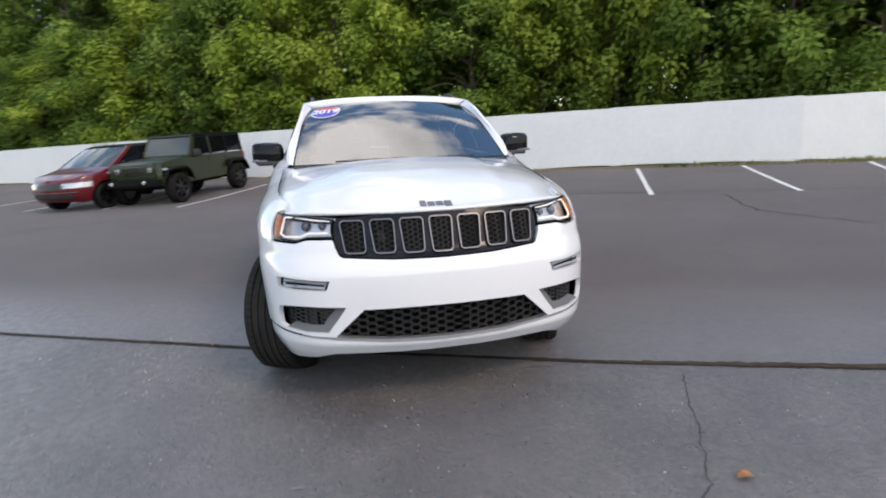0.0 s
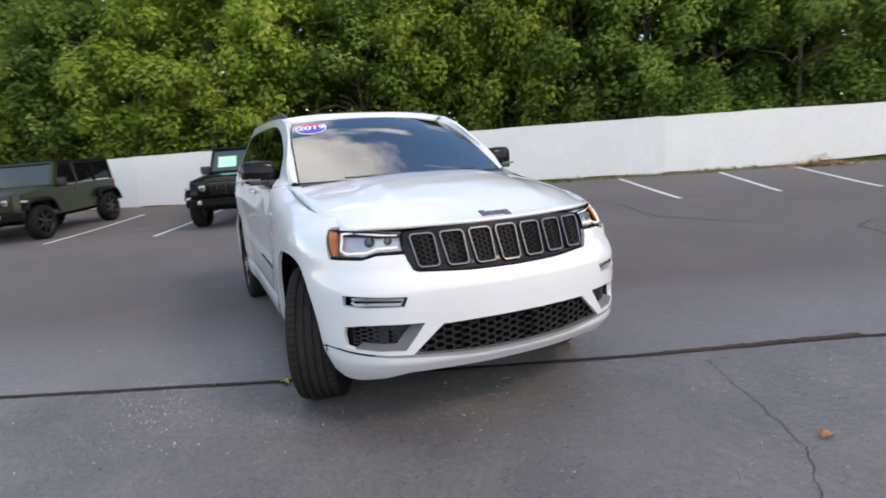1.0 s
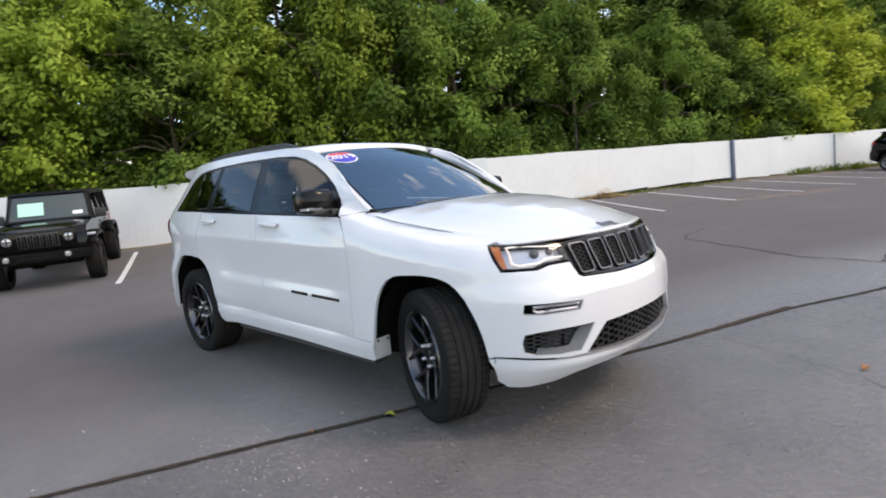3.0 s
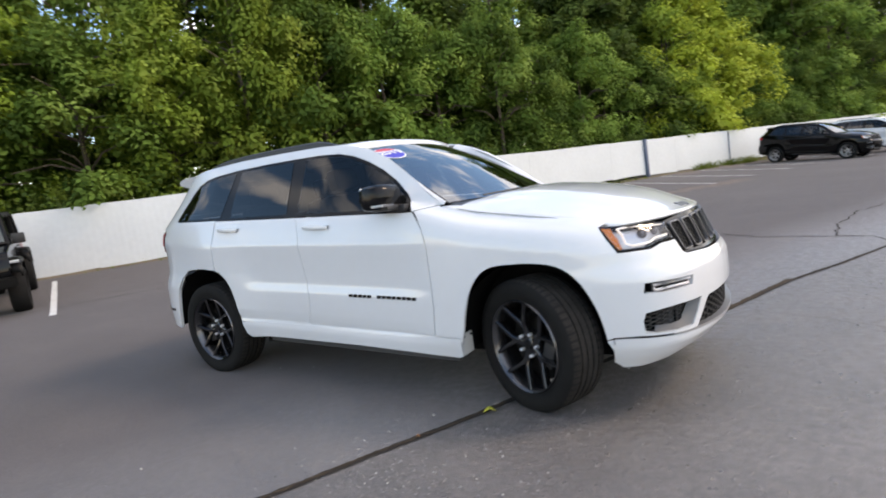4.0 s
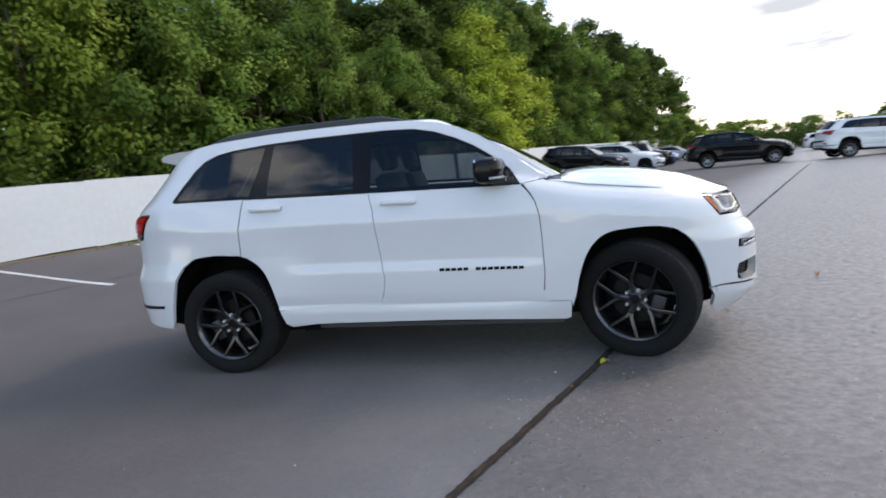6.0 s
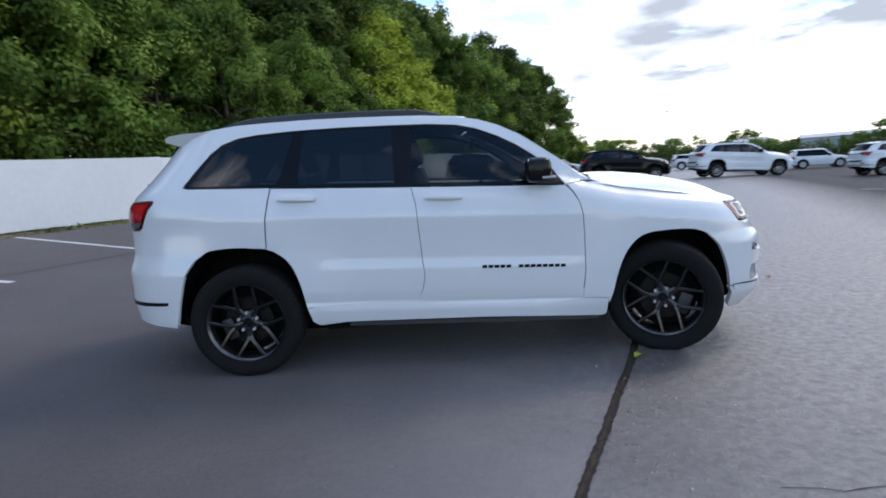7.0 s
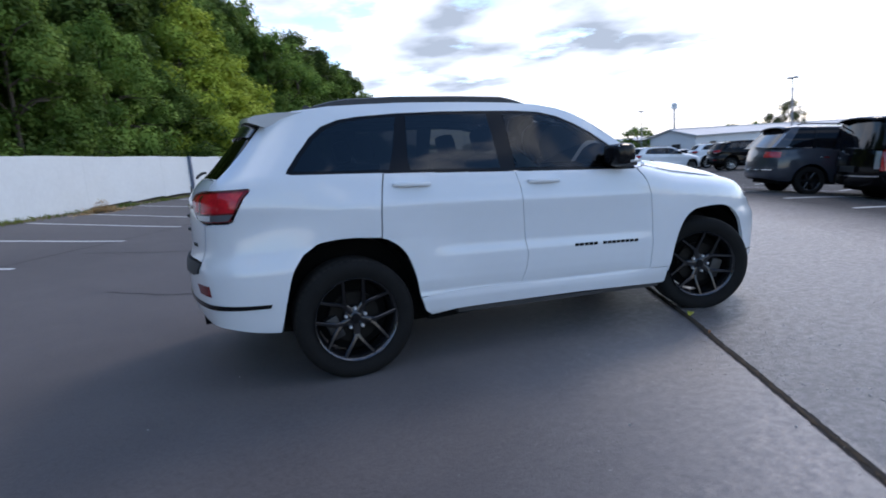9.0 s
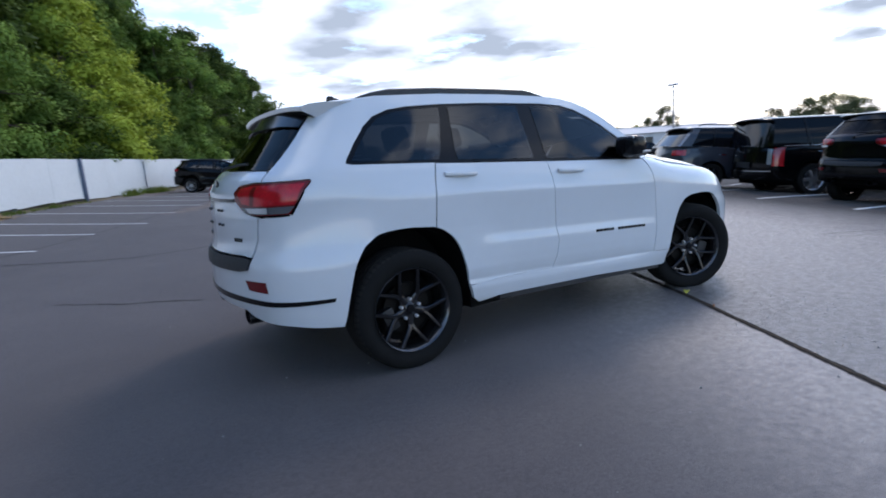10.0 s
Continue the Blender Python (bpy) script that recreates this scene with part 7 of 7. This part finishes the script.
    xa, xb, xc, xd = xr + 0.12, xr + 0.12 + back, ws - rake, ws

    def side_at(f, k, out=0.0):
        """f 0..1 from tail to screen, k 0..1 from belt to roof."""
        x = (xa + (xd - xa) * f) * (1 - k) + (xb + (xc - xb) * f) * k
        return Vector((x, b + (t - b) * k + 0.028 * math.sin(math.pi * k) + out, (edge(min(x, ws)) - 0.01) * (1 - k) + (zt - 0.02) * k))

    def end_at(u, k, fore, out=0.0):
        x0, x1, bow = (xd, xc, 0.16) if fore else (xa, xb, -0.07)
        p = side_at(1.0 if fore else 0.0, k)
        return Vector((x0 + (x1 - x0) * k + bow * (1 - 0.4 * k) * (1 - abs(u) ** 2.5) + (out if fore else -out), u * (p.y), p.z + 0.02 * k * (1 - u * u)))
    K = np.linspace(0, 1, 7)
    posts = (0.0, 0.235, 0.56, 1.0)
    for sd in (-1, 1):
        for f0, f1 in zip(posts, posts[1:]):
            bm = bmesh.new()
            grid(bm, [[(p.x, sd * p.y, p.z) for p in (side_at(f, k) for k in K)] for f in np.linspace(f0, f1, 5)])
            part("side_window", bm, M["car_glass"], car)
    for nm, fore, g in (("windscreen", True, glass_front), ("rear_window", False, M["car_glass"])):
        bm = bmesh.new()
        grid(bm, [[end_at(u, k, fore) for k in K] for u in np.linspace(-1, 1, 11)])
        part(nm, bm, g, car)
    for sd in (-1, 1):
        for nm, f0, f1, g in (("rear_pillar", 0.0, 0.075, body), ("quarter_pillar", 0.225, 0.245, M["gloss_black"]), ("middle_pillar", 0.548, 0.572, M["gloss_black"]), ("front_pillar", 0.955, 1.0, body)):
            bm = bmesh.new()
            cols = [[side_at(f, k, 0.010) for k in K] for f in np.linspace(f0, f1, 3)]
            if nm == "rear_pillar":
                cols = [[end_at(0.88, k, False, 0.010) for k in K]] + cols
            if nm == "front_pillar":
                cols.append([end_at(0.93, k, True, 0.012) for k in K])
            grid(bm, [[(p.x, sd * p.y, p.z) for p in c] for c in cols])
            part(nm, bm, g, car)
        bm = bmesh.new()
        grid(bm, [[(p.x, sd * p.y, p.z) for p in (side_at(f, k, 0.009) for k in (0.0, 0.035))] for f in np.linspace(0.05, 0.97, 12)])
        part("window_strip", bm, M["chrome"], car)
        bm = bmesh.new()
        m0 = side_at(0.93, 0.12)
        box(bm, (m0.x - 0.10, min(sd * (m0.y + 0.02), sd * (m0.y + 0.20)), m0.z - 0.07), (m0.x + 0.02, max(sd * (m0.y + 0.02), sd * (m0.y + 0.20)), m0.z + 0.08), None, 0.035)
        part("door_mirror", bm, M["gloss_black"], car)
        for f in (0.30, 0.64):
            h0 = side_at(f, 0)
            bm = bmesh.new()
            box(bm, (h0.x - 0.10, min(sd * (W / 2 - 0.04), sd * (W / 2 + 0.012)), belt - 0.13), (h0.x + 0.10, max(sd * (W / 2 - 0.04), sd * (W / 2 + 0.012)), belt - 0.10), None, 0.010)
            part("door_handle", bm, M["chrome"] if body is not PAINT["white"] else body, shell)
        if rails:
            bm = bmesh.new()
            tube(bm, [(xb + 0.15, sd * (t - 0.06), zt + 0.02), (xb + 0.25, sd * (t - 0.06), zt + 0.065), (xc - 0.1, sd * (t - 0.06), zt + 0.065), (xc, sd * (t - 0.06), zt + 0.02)], 0.016, 6)
            part("roof_rail", bm, M["black_trim"], car)
    bm = bmesh.new()
    rows = []
    for x, k, dz in ((xb - 0.17, 0.90, -0.035), (xb - 0.10, 0.97, -0.012), (xb, 1, 0), (xb * 0.5 + xc * 0.5, 1, 0.008), (xc, 1, 0), (xc + 0.08, 0.97, -0.02)):
        rows.append([(x + 0.06 * (1 - f * f) * (1 if x > 0 else -1 if k < 1 else 0), f * (t + 0.022) * k, zt - 0.045 * abs(f) ** 5 + 0.035 * (1 - f * f) + dz) for f in np.linspace(-1, 1, 13)])
    grid(bm, rows)
    o = part("roof", bm, roof or body, car)
    so = o.modifiers.new("thickness", "SOLIDIFY"); so.thickness, so.offset = 0.03, -1
    bm = bmesh.new()
    box(bm, (xr + 0.35, -W / 2 + 0.2, 0.26), (xf - 0.35, W / 2 - 0.2, 0.62))
    part("underbody", bm, M["void"], car, smooth=False)
    add_wheels(car, wheel, wf, wr, W / 2 - 0.13, R)
    return car


SKIP = ("year_sticker", "sticker_field", "sticker_band", "year_digits", "badge_block", "plate_screw", "lug_nut", "sill_end_cap", "fixing_hole", "bonnet_badge", "gate_badge", "slot_mesh", "lower_grille")


def suv_like(source, label, at, heading, body, alloy=None, stretch=1.0, group="parked SUVs"):
    """Another SUV of the same make as the white one, in its own colour, wheels straight."""
    car = empty("parked_suv", label, "car", stand(at, heading) @ Matrix.Diagonal((stretch, 1, 1, 1)), group)
    made = {source: car}
    swap = {M["white"]: body}
    if alloy:
        swap.update({M["rim"]: alloy, M["barrel"]: alloy})
    for o in source.children_recursive:
        if o.name.split(".")[0] in SKIP or o.parent not in made:
            continue
        c = o.copy()
        scene.collection.objects.link(c)
        c.parent = made[o.parent]
        made[o] = c
        if o.name.split(".")[0] == "wheel":
            x, y, z = o.matrix_basis.translation
            c.matrix_basis = Matrix.Translation((math.copysign(1.4575, x), y, 0.374)) @ Matrix.Diagonal((1 / stretch, 1, 1, 1)) @ (Matrix.Rotation(math.pi, 4, "Z") if y > 0 else Matrix())
        for slot in c.material_slots:
            if slot.material in swap:
                m_ = swap[slot.material]
                slot.link = "OBJECT"
                slot.material = m_
    return car


def offroader(label, at, heading, body, top, sticker=False, group=""):
    """A boxy off-road car with round lamps, a slotted front and flat wheel arches."""
    car = empty("offroad_car", label, "car", stand(at, heading), group)
    bm = bmesh.new()
    low = [(-2.1, 0.62), (-2.05, 0.55)] + [(x, max(z, 0.52)) for x, z in arch(-1.504, 0.42, 0.52) + arch(1.504, 0.42, 0.52)] + [(2.05, 0.62), (2.05, 1.06), (1.98, 1.14), (1.30, 1.20), (0.78, 1.22), (0.72, 1.19), (-2.1, 1.19)]
    side_shell(bm, low, 0.79, 0.04, 0.01)
    part("body", bm, body, car)
    bm = bmesh.new()
    rows = []
    for x, w, z in ((0.74, 0.70, 1.235), (1.4, 0.66, 1.225), (1.95, 0.60, 1.165), (2.06, 0.58, 1.10)):
        rows.append([(x, f * w, z - 0.03 * f ** 4) for f in np.linspace(-1, 1, 9)])
    grid(bm, rows)
    part("bonnet", bm, body, car)
    for x, w in ((1.504, 0.56), (-1.504, 0.56)):
        for sd in (-1, 1):
            bm = bmesh.new()
            rows = []
            for a, d in ((-0.60, 0.66), (-0.55, 0.80), (-0.47, 0.93), (-0.36, 0.995), (0.30, 1.0), (0.42, 0.965), (0.50, 0.88), (0.54, 0.78)):
                rows.append([(x + a, sd * y, d + dz) for y, dz in ((0.74, 0.0), (0.90, -0.01), (0.945, -0.045), (0.945, -0.09))])
            grid(bm, rows)
            o = part("wheel_arch", bm, M["dark_plastic"] if top is not body else body, car)
            so = o.modifiers.new("thickness", "SOLIDIFY"); so.thickness = 0.03
    # front: panel with seven slots, round lamps
    bm = bmesh.new()
    box(bm, (2.02, -0.62, 0.72), (2.10, 0.62, 1.12), None, 0.03)
    face = part("grille", bm, body, car)
    for k in range(-3, 4):
        bm = bmesh.new()
        box(bm, (2.085, k * 0.098 - 0.033, 0.80), (2.108, k * 0.098 + 0.033, 1.06), None, 0.008)
        slot = part("slot", bm, M["dark_chrome"], face, "bright-edged grille slot")
        bm = bmesh.new()
        box(bm, (2.09, k * 0.098 - 0.026, 0.808), (2.112, k * 0.098 + 0.026, 1.052), None, 0.006)
        part("slot_gap", bm, M["void"], slot)
    for sd in (-1, 1):
        bm = bmesh.new()
        at_lamp = Matrix.Translation((2.10, sd * 0.49, 0.96)) @ Matrix.Rotation(radians(90), 4, "Z")
        lathe(bm, [(0.082, -0.022), (0.094, -0.018), (0.10, 0.01), (0.08, 0.0)], 24, at_lamp, closed=True)
        lens = part("headlamp", bm, M["dark_plastic"], face, "round headlamp in a black ring")
        bm = bmesh.new()
        lathe(bm, [(0.0, -0.022), (0.05, -0.02), (0.078, -0.010), (0.084, 0.01)], 24, at_lamp)
        part("lens", bm, M["headlamp"], lens)
        bm = bmesh.new()
        box(bm, (2.105, sd * 0.49 - 0.012, 0.89), (2.126, sd * 0.49 + 0.012, 1.03), None, 0.004)
        box(bm, (2.105, sd * 0.49 - 0.07, 0.95), (2.125, sd * 0.49 + 0.07, 0.972), None, 0.004)
        part("lamp_cross", bm, M["dark_plastic"], lens)
        bm = bmesh.new()
        box(bm, (1.96, min(sd * 0.70, sd * 0.93), 0.93), (2.02, max(sd * 0.70, sd * 0.93), 0.985), None, 0.012)
        part("turn_lamp", bm, M["headlamp"], car)
        bm = bmesh.new()
        lathe(bm, [(0.0, -0.02), (0.045, -0.016), (0.055, 0.01)], 16, Matrix.Translation((2.41, sd * 0.48, 0.655)) @ Matrix.Rotation(radians(90), 4, "Z"))
        part("fog_lamp", bm, M["headlamp"], car)
        bm = bmesh.new()
        box(bm, (-2.15, min(sd * 0.62, sd * 0.80), 0.95), (-2.08, max(sd * 0.62, sd * 0.80), 1.18), None, 0.015)
        part("tail_lamp", bm, M["tail"], car)
        bm = bmesh.new()
        box(bm, (0.52, min(sd * 0.80, sd * 1.02), 1.20), (0.62, max(sd * 0.80, sd * 1.02), 1.40), None, 0.03)
        part("door_mirror", bm, M["black_trim"], car)
        for x0, x1 in ((-0.28, 0.62), (-1.10, -0.34), (-2.02, -1.18)):
            bm = bmesh.new()
            bm.faces.new([bm.verts.new(v) for v in ((x0, sd * 0.768, 1.24), (x1, sd * 0.768, 1.24), (x1 - (0.26 if x1 > 0 else 0.02), sd * 0.692, 1.72), (x0 + 0.01, sd * 0.692, 1.72))])
            part("side_window", bm, M["car_glass"], car, smooth=False)
        for x in (0.18, -0.68):
            bm = bmesh.new()
            box(bm, (x - 0.42, min(sd * 0.78, sd * 0.815), 1.06), (x - 0.28, max(sd * 0.78, sd * 0.815), 1.10), None, 0.01)
            part("door_handle", bm, M["black_trim"], car)
    bm = bmesh.new()
    prism(bm, [(2.12, -0.84), (2.26, -0.86), (2.38, -0.56), (2.41, -0.40), (2.41, 0.40), (2.38, 0.56), (2.26, 0.86), (2.12, 0.84)], "z", 0.54, 0.72)
    bmesh.ops.bevel(bm, geom=bm.edges[:], offset=0.025, segments=2, affect="EDGES")
    box(bm, (2.40, -0.30, 0.56), (2.43, 0.30, 0.66), None, 0.01)
    box(bm, (2.0, -0.4, 0.50), (2.2, 0.4, 0.70))
    part("front_bumper", bm, M["dark_plastic"], car)
    bm = bmesh.new()
    box(bm, (-2.35, -0.80, 0.56), (-2.12, 0.80, 0.74), None, 0.04)
    part("rear_bumper", bm, M["dark_plastic"], car)
    # windscreen frame, hard top
    bm = bmesh.new()
    grid(bm, [[(0.70, -0.70, 1.27), (0.70, 0.70, 1.27)], [(0.42, -0.64, 1.74), (0.42, 0.64, 1.74)]])
    ws = part("windscreen", bm, M["lit_glass"], car, smooth=False)
    bm = bmesh.new()
    for a, b in (((0.71, -0.745, 1.2), (0.40, -0.68, 1.78)), ((0.71, 0.745, 1.2), (0.40, 0.68, 1.78)), ((0.40, -0.68, 1.78), (0.40, 0.68, 1.78)), ((0.72, -0.74, 1.235), (0.72, 0.74, 1.235))):
        tube(bm, [a, b], 0.042, 6)
    part("screen_frame", bm, body, car)
    bm = bmesh.new()
    side_shell(bm, [(0.36, 1.74), (0.42, 1.80), (0.30, 1.835), (-1.95, 1.83), (-2.02, 1.78), (-2.02, 1.72), (0.3, 1.72)], 0.72, 0.05, 0.02)
    part("hard_top", bm, top, car)
    for x, w in ((0.32, 0.035), (-0.31, 0.035), (-1.14, 0.045), (-2.03, 0.05)):
        for sd in (-1, 1):
            bm = bmesh.new()
            tube(bm, [(x + (0.30 if x > 0 else 0), sd * 0.765, 1.2), (x, sd * 0.70, 1.76)], w, 6)
            part("pillar", bm, top if x < -1 else body, car)
    bm = bmesh.new()
    box(bm, (-2.06, -0.70, 1.22), (-2.03, 0.70, 1.74), None, 0.01)
    part("rear_window", bm, M["car_glass"], car)
    bm = bmesh.new()
    box(bm, (-1.9, -0.6, 0.42), (1.9, 0.6, 0.62))
    part("underbody", bm, M["void"], car, smooth=False)
    if sticker:
        bm = bmesh.new()
        e = Vector((0.012, 0, 0.007))
        bm.faces.new([bm.verts.new(Vector(v) + e) for v in ((0.655, -0.55, 1.345), (0.655, -0.10, 1.345), (0.50, -0.10, 1.605), (0.50, -0.55, 1.605))])
        part("price_sheet", bm, M["sheet_green"], ws, "pale green price sheet", smooth=False)
        bm = bmesh.new()
        bm.faces.new([bm.verts.new(Vector(v) + e) for v in ((0.672, 0.42, 1.317), (0.672, 0.60, 1.317), (0.63, 0.60, 1.387), (0.63, 0.42, 1.387))])
        part("small_notice", bm, M["paper"], ws, smooth=False)
    add_wheels(car, "offroad", 1.504, -1.504, 0.80, 0.41)
    return car


OUT = (0.925, -0.38)      # nose towards the lot, tail to the fence


def park():
    offroader("army green off-road car with black hard top, on asphalt", at_nu(10.4, -9.4), OUT, PAINT["green"], M["dark_plastic"])
    parked_car("minivan", "deep red minivan parked with its nose outwards", at_nu(9.95, -11.1), (0.875, -0.485), PAINT["red"], "van", L=5.0, W=2.0, H=1.68, belt=1.04, hood=0.98, wb=3.09, cab=0.22, rake=0.90, back=0.40, cat="van", glass_mat=M["lit_glass"], roof=M["gloss_black"], slim=True)
    offroader("black off-road car with green price sheet on its windscreen", at_nu(10.3, -3.95), OUT, PAINT["black"], M["dark_plastic"], sticker=True)
    # row further along the fence
    black, white, bright = PAINT["black"], PAINT["white"], M["silver_rim"]
    suv_like(hero, "black three-row SUV with bright alloys, tail to fence", lot(8.2, 28.6), OUT, black, bright, 1.07)
    suv_like(hero, "white three-row SUV with dark windows, tail to fence", lot(7.2, 33.2), OUT, white, None, 1.08)
    offroader("dark off-road car parked far along the fence", lot(8.0, 42), OUT, PAINT["slate"], M["cladding"])
    parked_car("parked_car", "small blue car parked far along the fence", lot(8.0, 45.5), OUT, PAINT["blue"], L=4.4, H=1.5, belt=0.98, hood=0.95, wb=2.7, group="far cars")
    on = lambda x, y: Vector((x, y, ground_z(x, y)))
    suv_like(hero, "black SUV with bright alloy wheels, parked broadside", on(11.3, 28.2), (0.96, -0.20), black, bright, 1.08)
    suv_like(hero, "white SUV with bright alloys, parked broadside on lot", on(16.6, 25.4), (0.99, -0.08), white, bright, 1.08)
    suv_like(hero, "white SUV with dark windows, parked broadside", on(25.6, 25.3), (0.99, -0.12), white, bright, 1.08)
    suv_like(hero, "white SUV standing behind other parked cars", on(33.6, 27.5), (0.9, -0.44), white, bright, 1.08)
    suv_like(hero, "black SUV standing behind the minivan, tail towards aisle", on(29.3, 21.6), (0.9, -0.44), black, bright, 1.08)
    # row on the other side, tails towards the aisle
    for x, y, turn, args in ((13.4, 5.4, -30, ("minivan", "slate grey minivan with red tail lamps, tail towards aisle", PAINT["slate"], "van", dict(L=5.15, W=2.0, H=1.76, belt=1.06, hood=1.0, wb=3.09, rake=1.05, back=0.45, cab=0.05, cat="van", rails=True, slim=True))),
                             (13.55, 2.72, -31, ("large_suv", "large black SUV with chrome bumper strip", PAINT["black"], "alloy", dict(L=5.6, W=2.05, H=1.93, belt=1.16, hood=1.2, wb=3.3, back=0.12, rails=False, tall_lamps=True, rise=0.0)))):
        nm, lb, col, wh, kw = args
        parked_car(nm, lb, on(x, y), (math.cos(radians(turn)), math.sin(radians(turn))), col, wh, **kw)
    suv_like(hero, "black SUV with red tail lamps and dark glass", on(11.3, 0.2), (math.cos(radians(-19)), math.sin(radians(-19))), black)
    for i, (x, y, c, h) in enumerate(((34, 44, "white", 1.7), (38, 42, "silver", 1.5), (42, 40, "white", 1.5), (30, 46, "silver", 1.6), (26, 50, "white", 1.5), (46, 38, "silver", 1.6), (20, 52, "white", 1.7), (14, 56, "silver", 1.5))):
        parked_car("parked_car", "far %s car in a row of parked cars" % c, Vector((x, y, ground_z(x, y))), OUT, PAINT[c], L=4.6, H=h, belt=1.0, hood=0.98, wb=2.75, group="far cars")


park()

# ---- distance: low buildings, lamp poles, a mast, a hedge ----
M["cladding_wall"] = mat("pale_metal_wall", (0.62, 0.63, 0.64), 0.6, vary=0.06, scale=0.4)
M["roof_metal"] = mat("grey_metal_roof", (0.45, 0.45, 0.46), 0.6, vary=0.1, scale=0.3)
M["pole"] = mat("galvanised_pole", (0.35, 0.36, 0.38), 0.5, metal=0.6)
M["brick_red"] = mat("reddish_wall", (0.30, 0.13, 0.08), 0.8, vary=0.15)


def shed(label, corner, along, L, D, H, ridge, doors, material):
    """A low hall: corner, direction of its long front, length, depth, eaves height, ridge height."""
    d = Vector((*along, 0)).normalized()
    m = Matrix.Translation((corner[0], corner[1], ground_z(*corner) - 0.3)) @ Matrix.Rotation(math.atan2(d.y, d.x), 4, "Z")
    ob = empty("hall", label, "building", m)
    H += 0.3
    ridge += 0.3
    bm = bmesh.new()
    A = [(0, 0, 0), (L, 0, 0), (L, D, 0), (0, D, 0)]
    for a, b in zip(A, A[1:] + A[:1]):
        gable = a[0] == b[0]
        top = [(b[0], b[1], H)] + ([(b[0], D / 2, ridge)] if gable else []) + [(a[0], a[1], H)]
        bm.faces.new([bm.verts.new(v) for v in [a, b] + top])
    wall = part("wall", bm, material, ob, smooth=False)
    for y0, y1 in ((-0.3, D / 2), (D / 2, D + 0.3)):
        bm = bmesh.new()
        z0, z1 = (H - 0.05, ridge) if y0 < 0 else (ridge, H - 0.05)
        bm.faces.new([bm.verts.new(v) for v in ((-0.3, y0, z0 + 0.06), (L + 0.3, y0, z0 + 0.06), (L + 0.3, y1, z1 + 0.06), (-0.3, y1, z1 + 0.06))])
        o = part("roof", bm, M["roof_metal"], ob, smooth=False)
        so = o.modifiers.new("thickness", "SOLIDIFY"); so.thickness = 0.15
    for x, w, h in doors:
        bm = bmesh.new()
        box(bm, (x, -0.04, 0.3), (x + w, 0.1, 0.3 + h))
        part("door", bm, M["black_trim"], ob, smooth=False)
    for y, w, h in ((D * 0.32, 1.1, 2.1), (D * 0.7, 0.9, 2.0)):
        bm = bmesh.new()
        box(bm, (-0.04, y, 0.3), (0.1, y + w, 0.3 + h))
        part("door", bm, M["black_trim"], ob, smooth=False)
    return ob


def lamp_pole(at, h):
    p = empty("lamp_pole", "tall galvanised lot lamp with a flat double head", "lamp", Matrix.Translation((*at, ground_z(*at))), "lot lamps")
    bm = bmesh.new()
    tube(bm, [(0, 0, 0), (0, 0, h)], [0.075, 0.05], 10)
    part("pole", bm, M["pole"], p)
    for sd in (-1, 1):
        bm = bmesh.new()
        box(bm, (-0.14, min(sd * 0.08, sd * 0.36), h - 0.07), (0.14, max(sd * 0.08, sd * 0.36), h + 0.05), None, 0.03)
        part("lamp_head", bm, M["pole"], p)


def distance():
    shed("long pale metal hall with a shallow gable roof", (50.3, 46.3), (0.967, 0.254), 59, 6, 3.0, 3.8, ((3.2, 1.4, 2.2), (16, 4.0, 2.4), (30, 1.2, 2.2)), M["cladding_wall"])
    shed("low pale building behind the parked cars", (58, 82), (0.85, -0.53), 30, 12, 3.4, 3.9, ((5, 2, 2.4), (16, 6, 2.6)), M["cladding_wall"])
    shed("small reddish building among distant trees", (52, 89), (1, -0.1), 6, 8, 3.0, 4.2, ((3, 1.2, 2.2),), M["brick_red"])
    for at, h in (((35.5, 23.5), 5.9), ((44.6, 48.9), 6.2), ((43, 96.4), 9.7)):
        lamp_pole(at, h)
    mast = empty("mast", "slim pale antenna mast with a wider head", "mast", Matrix.Translation((75, 75, ground_z(75, 75))))
    bm = bmesh.new()
    tube(bm, [(0, 0, 0), (0, 0, 9.3)], [0.22, 0.15], 8)
    part("pole", bm, M["pole"], mast)
    bm = bmesh.new()
    lathe(bm, [(0.2, 0), (0.5, 0.15), (0.5, 1.0), (0.2, 1.2)], 14, Matrix.Translation((0, 0, 8.6)) @ Matrix.Rotation(radians(90), 4, "X"))
    part("head", bm, M["cladding_wall"], mast)
    # clipped hedge at the far edge of the lot
    r = np.random.RandomState(91)
    cen = []
    for t in np.arange(0, 1, 0.004):
        for _ in range(5):
            x, y = 8 + 92 * t, 78 - 14 * t
            cen.append((x + r.uniform(-0.6, 0.6), y + r.uniform(-1, 1), ground_z(x, y) + r.uniform(0.3, 2.6)))
    tagged(new("hedge", leaf_mesh("hedge", np.array(cen), 0.5, 26, 0.28, M["leaf_dark"], 92)), "dark green hedge at the far edge of the lot", "hedge", kind="stuff")


distance()
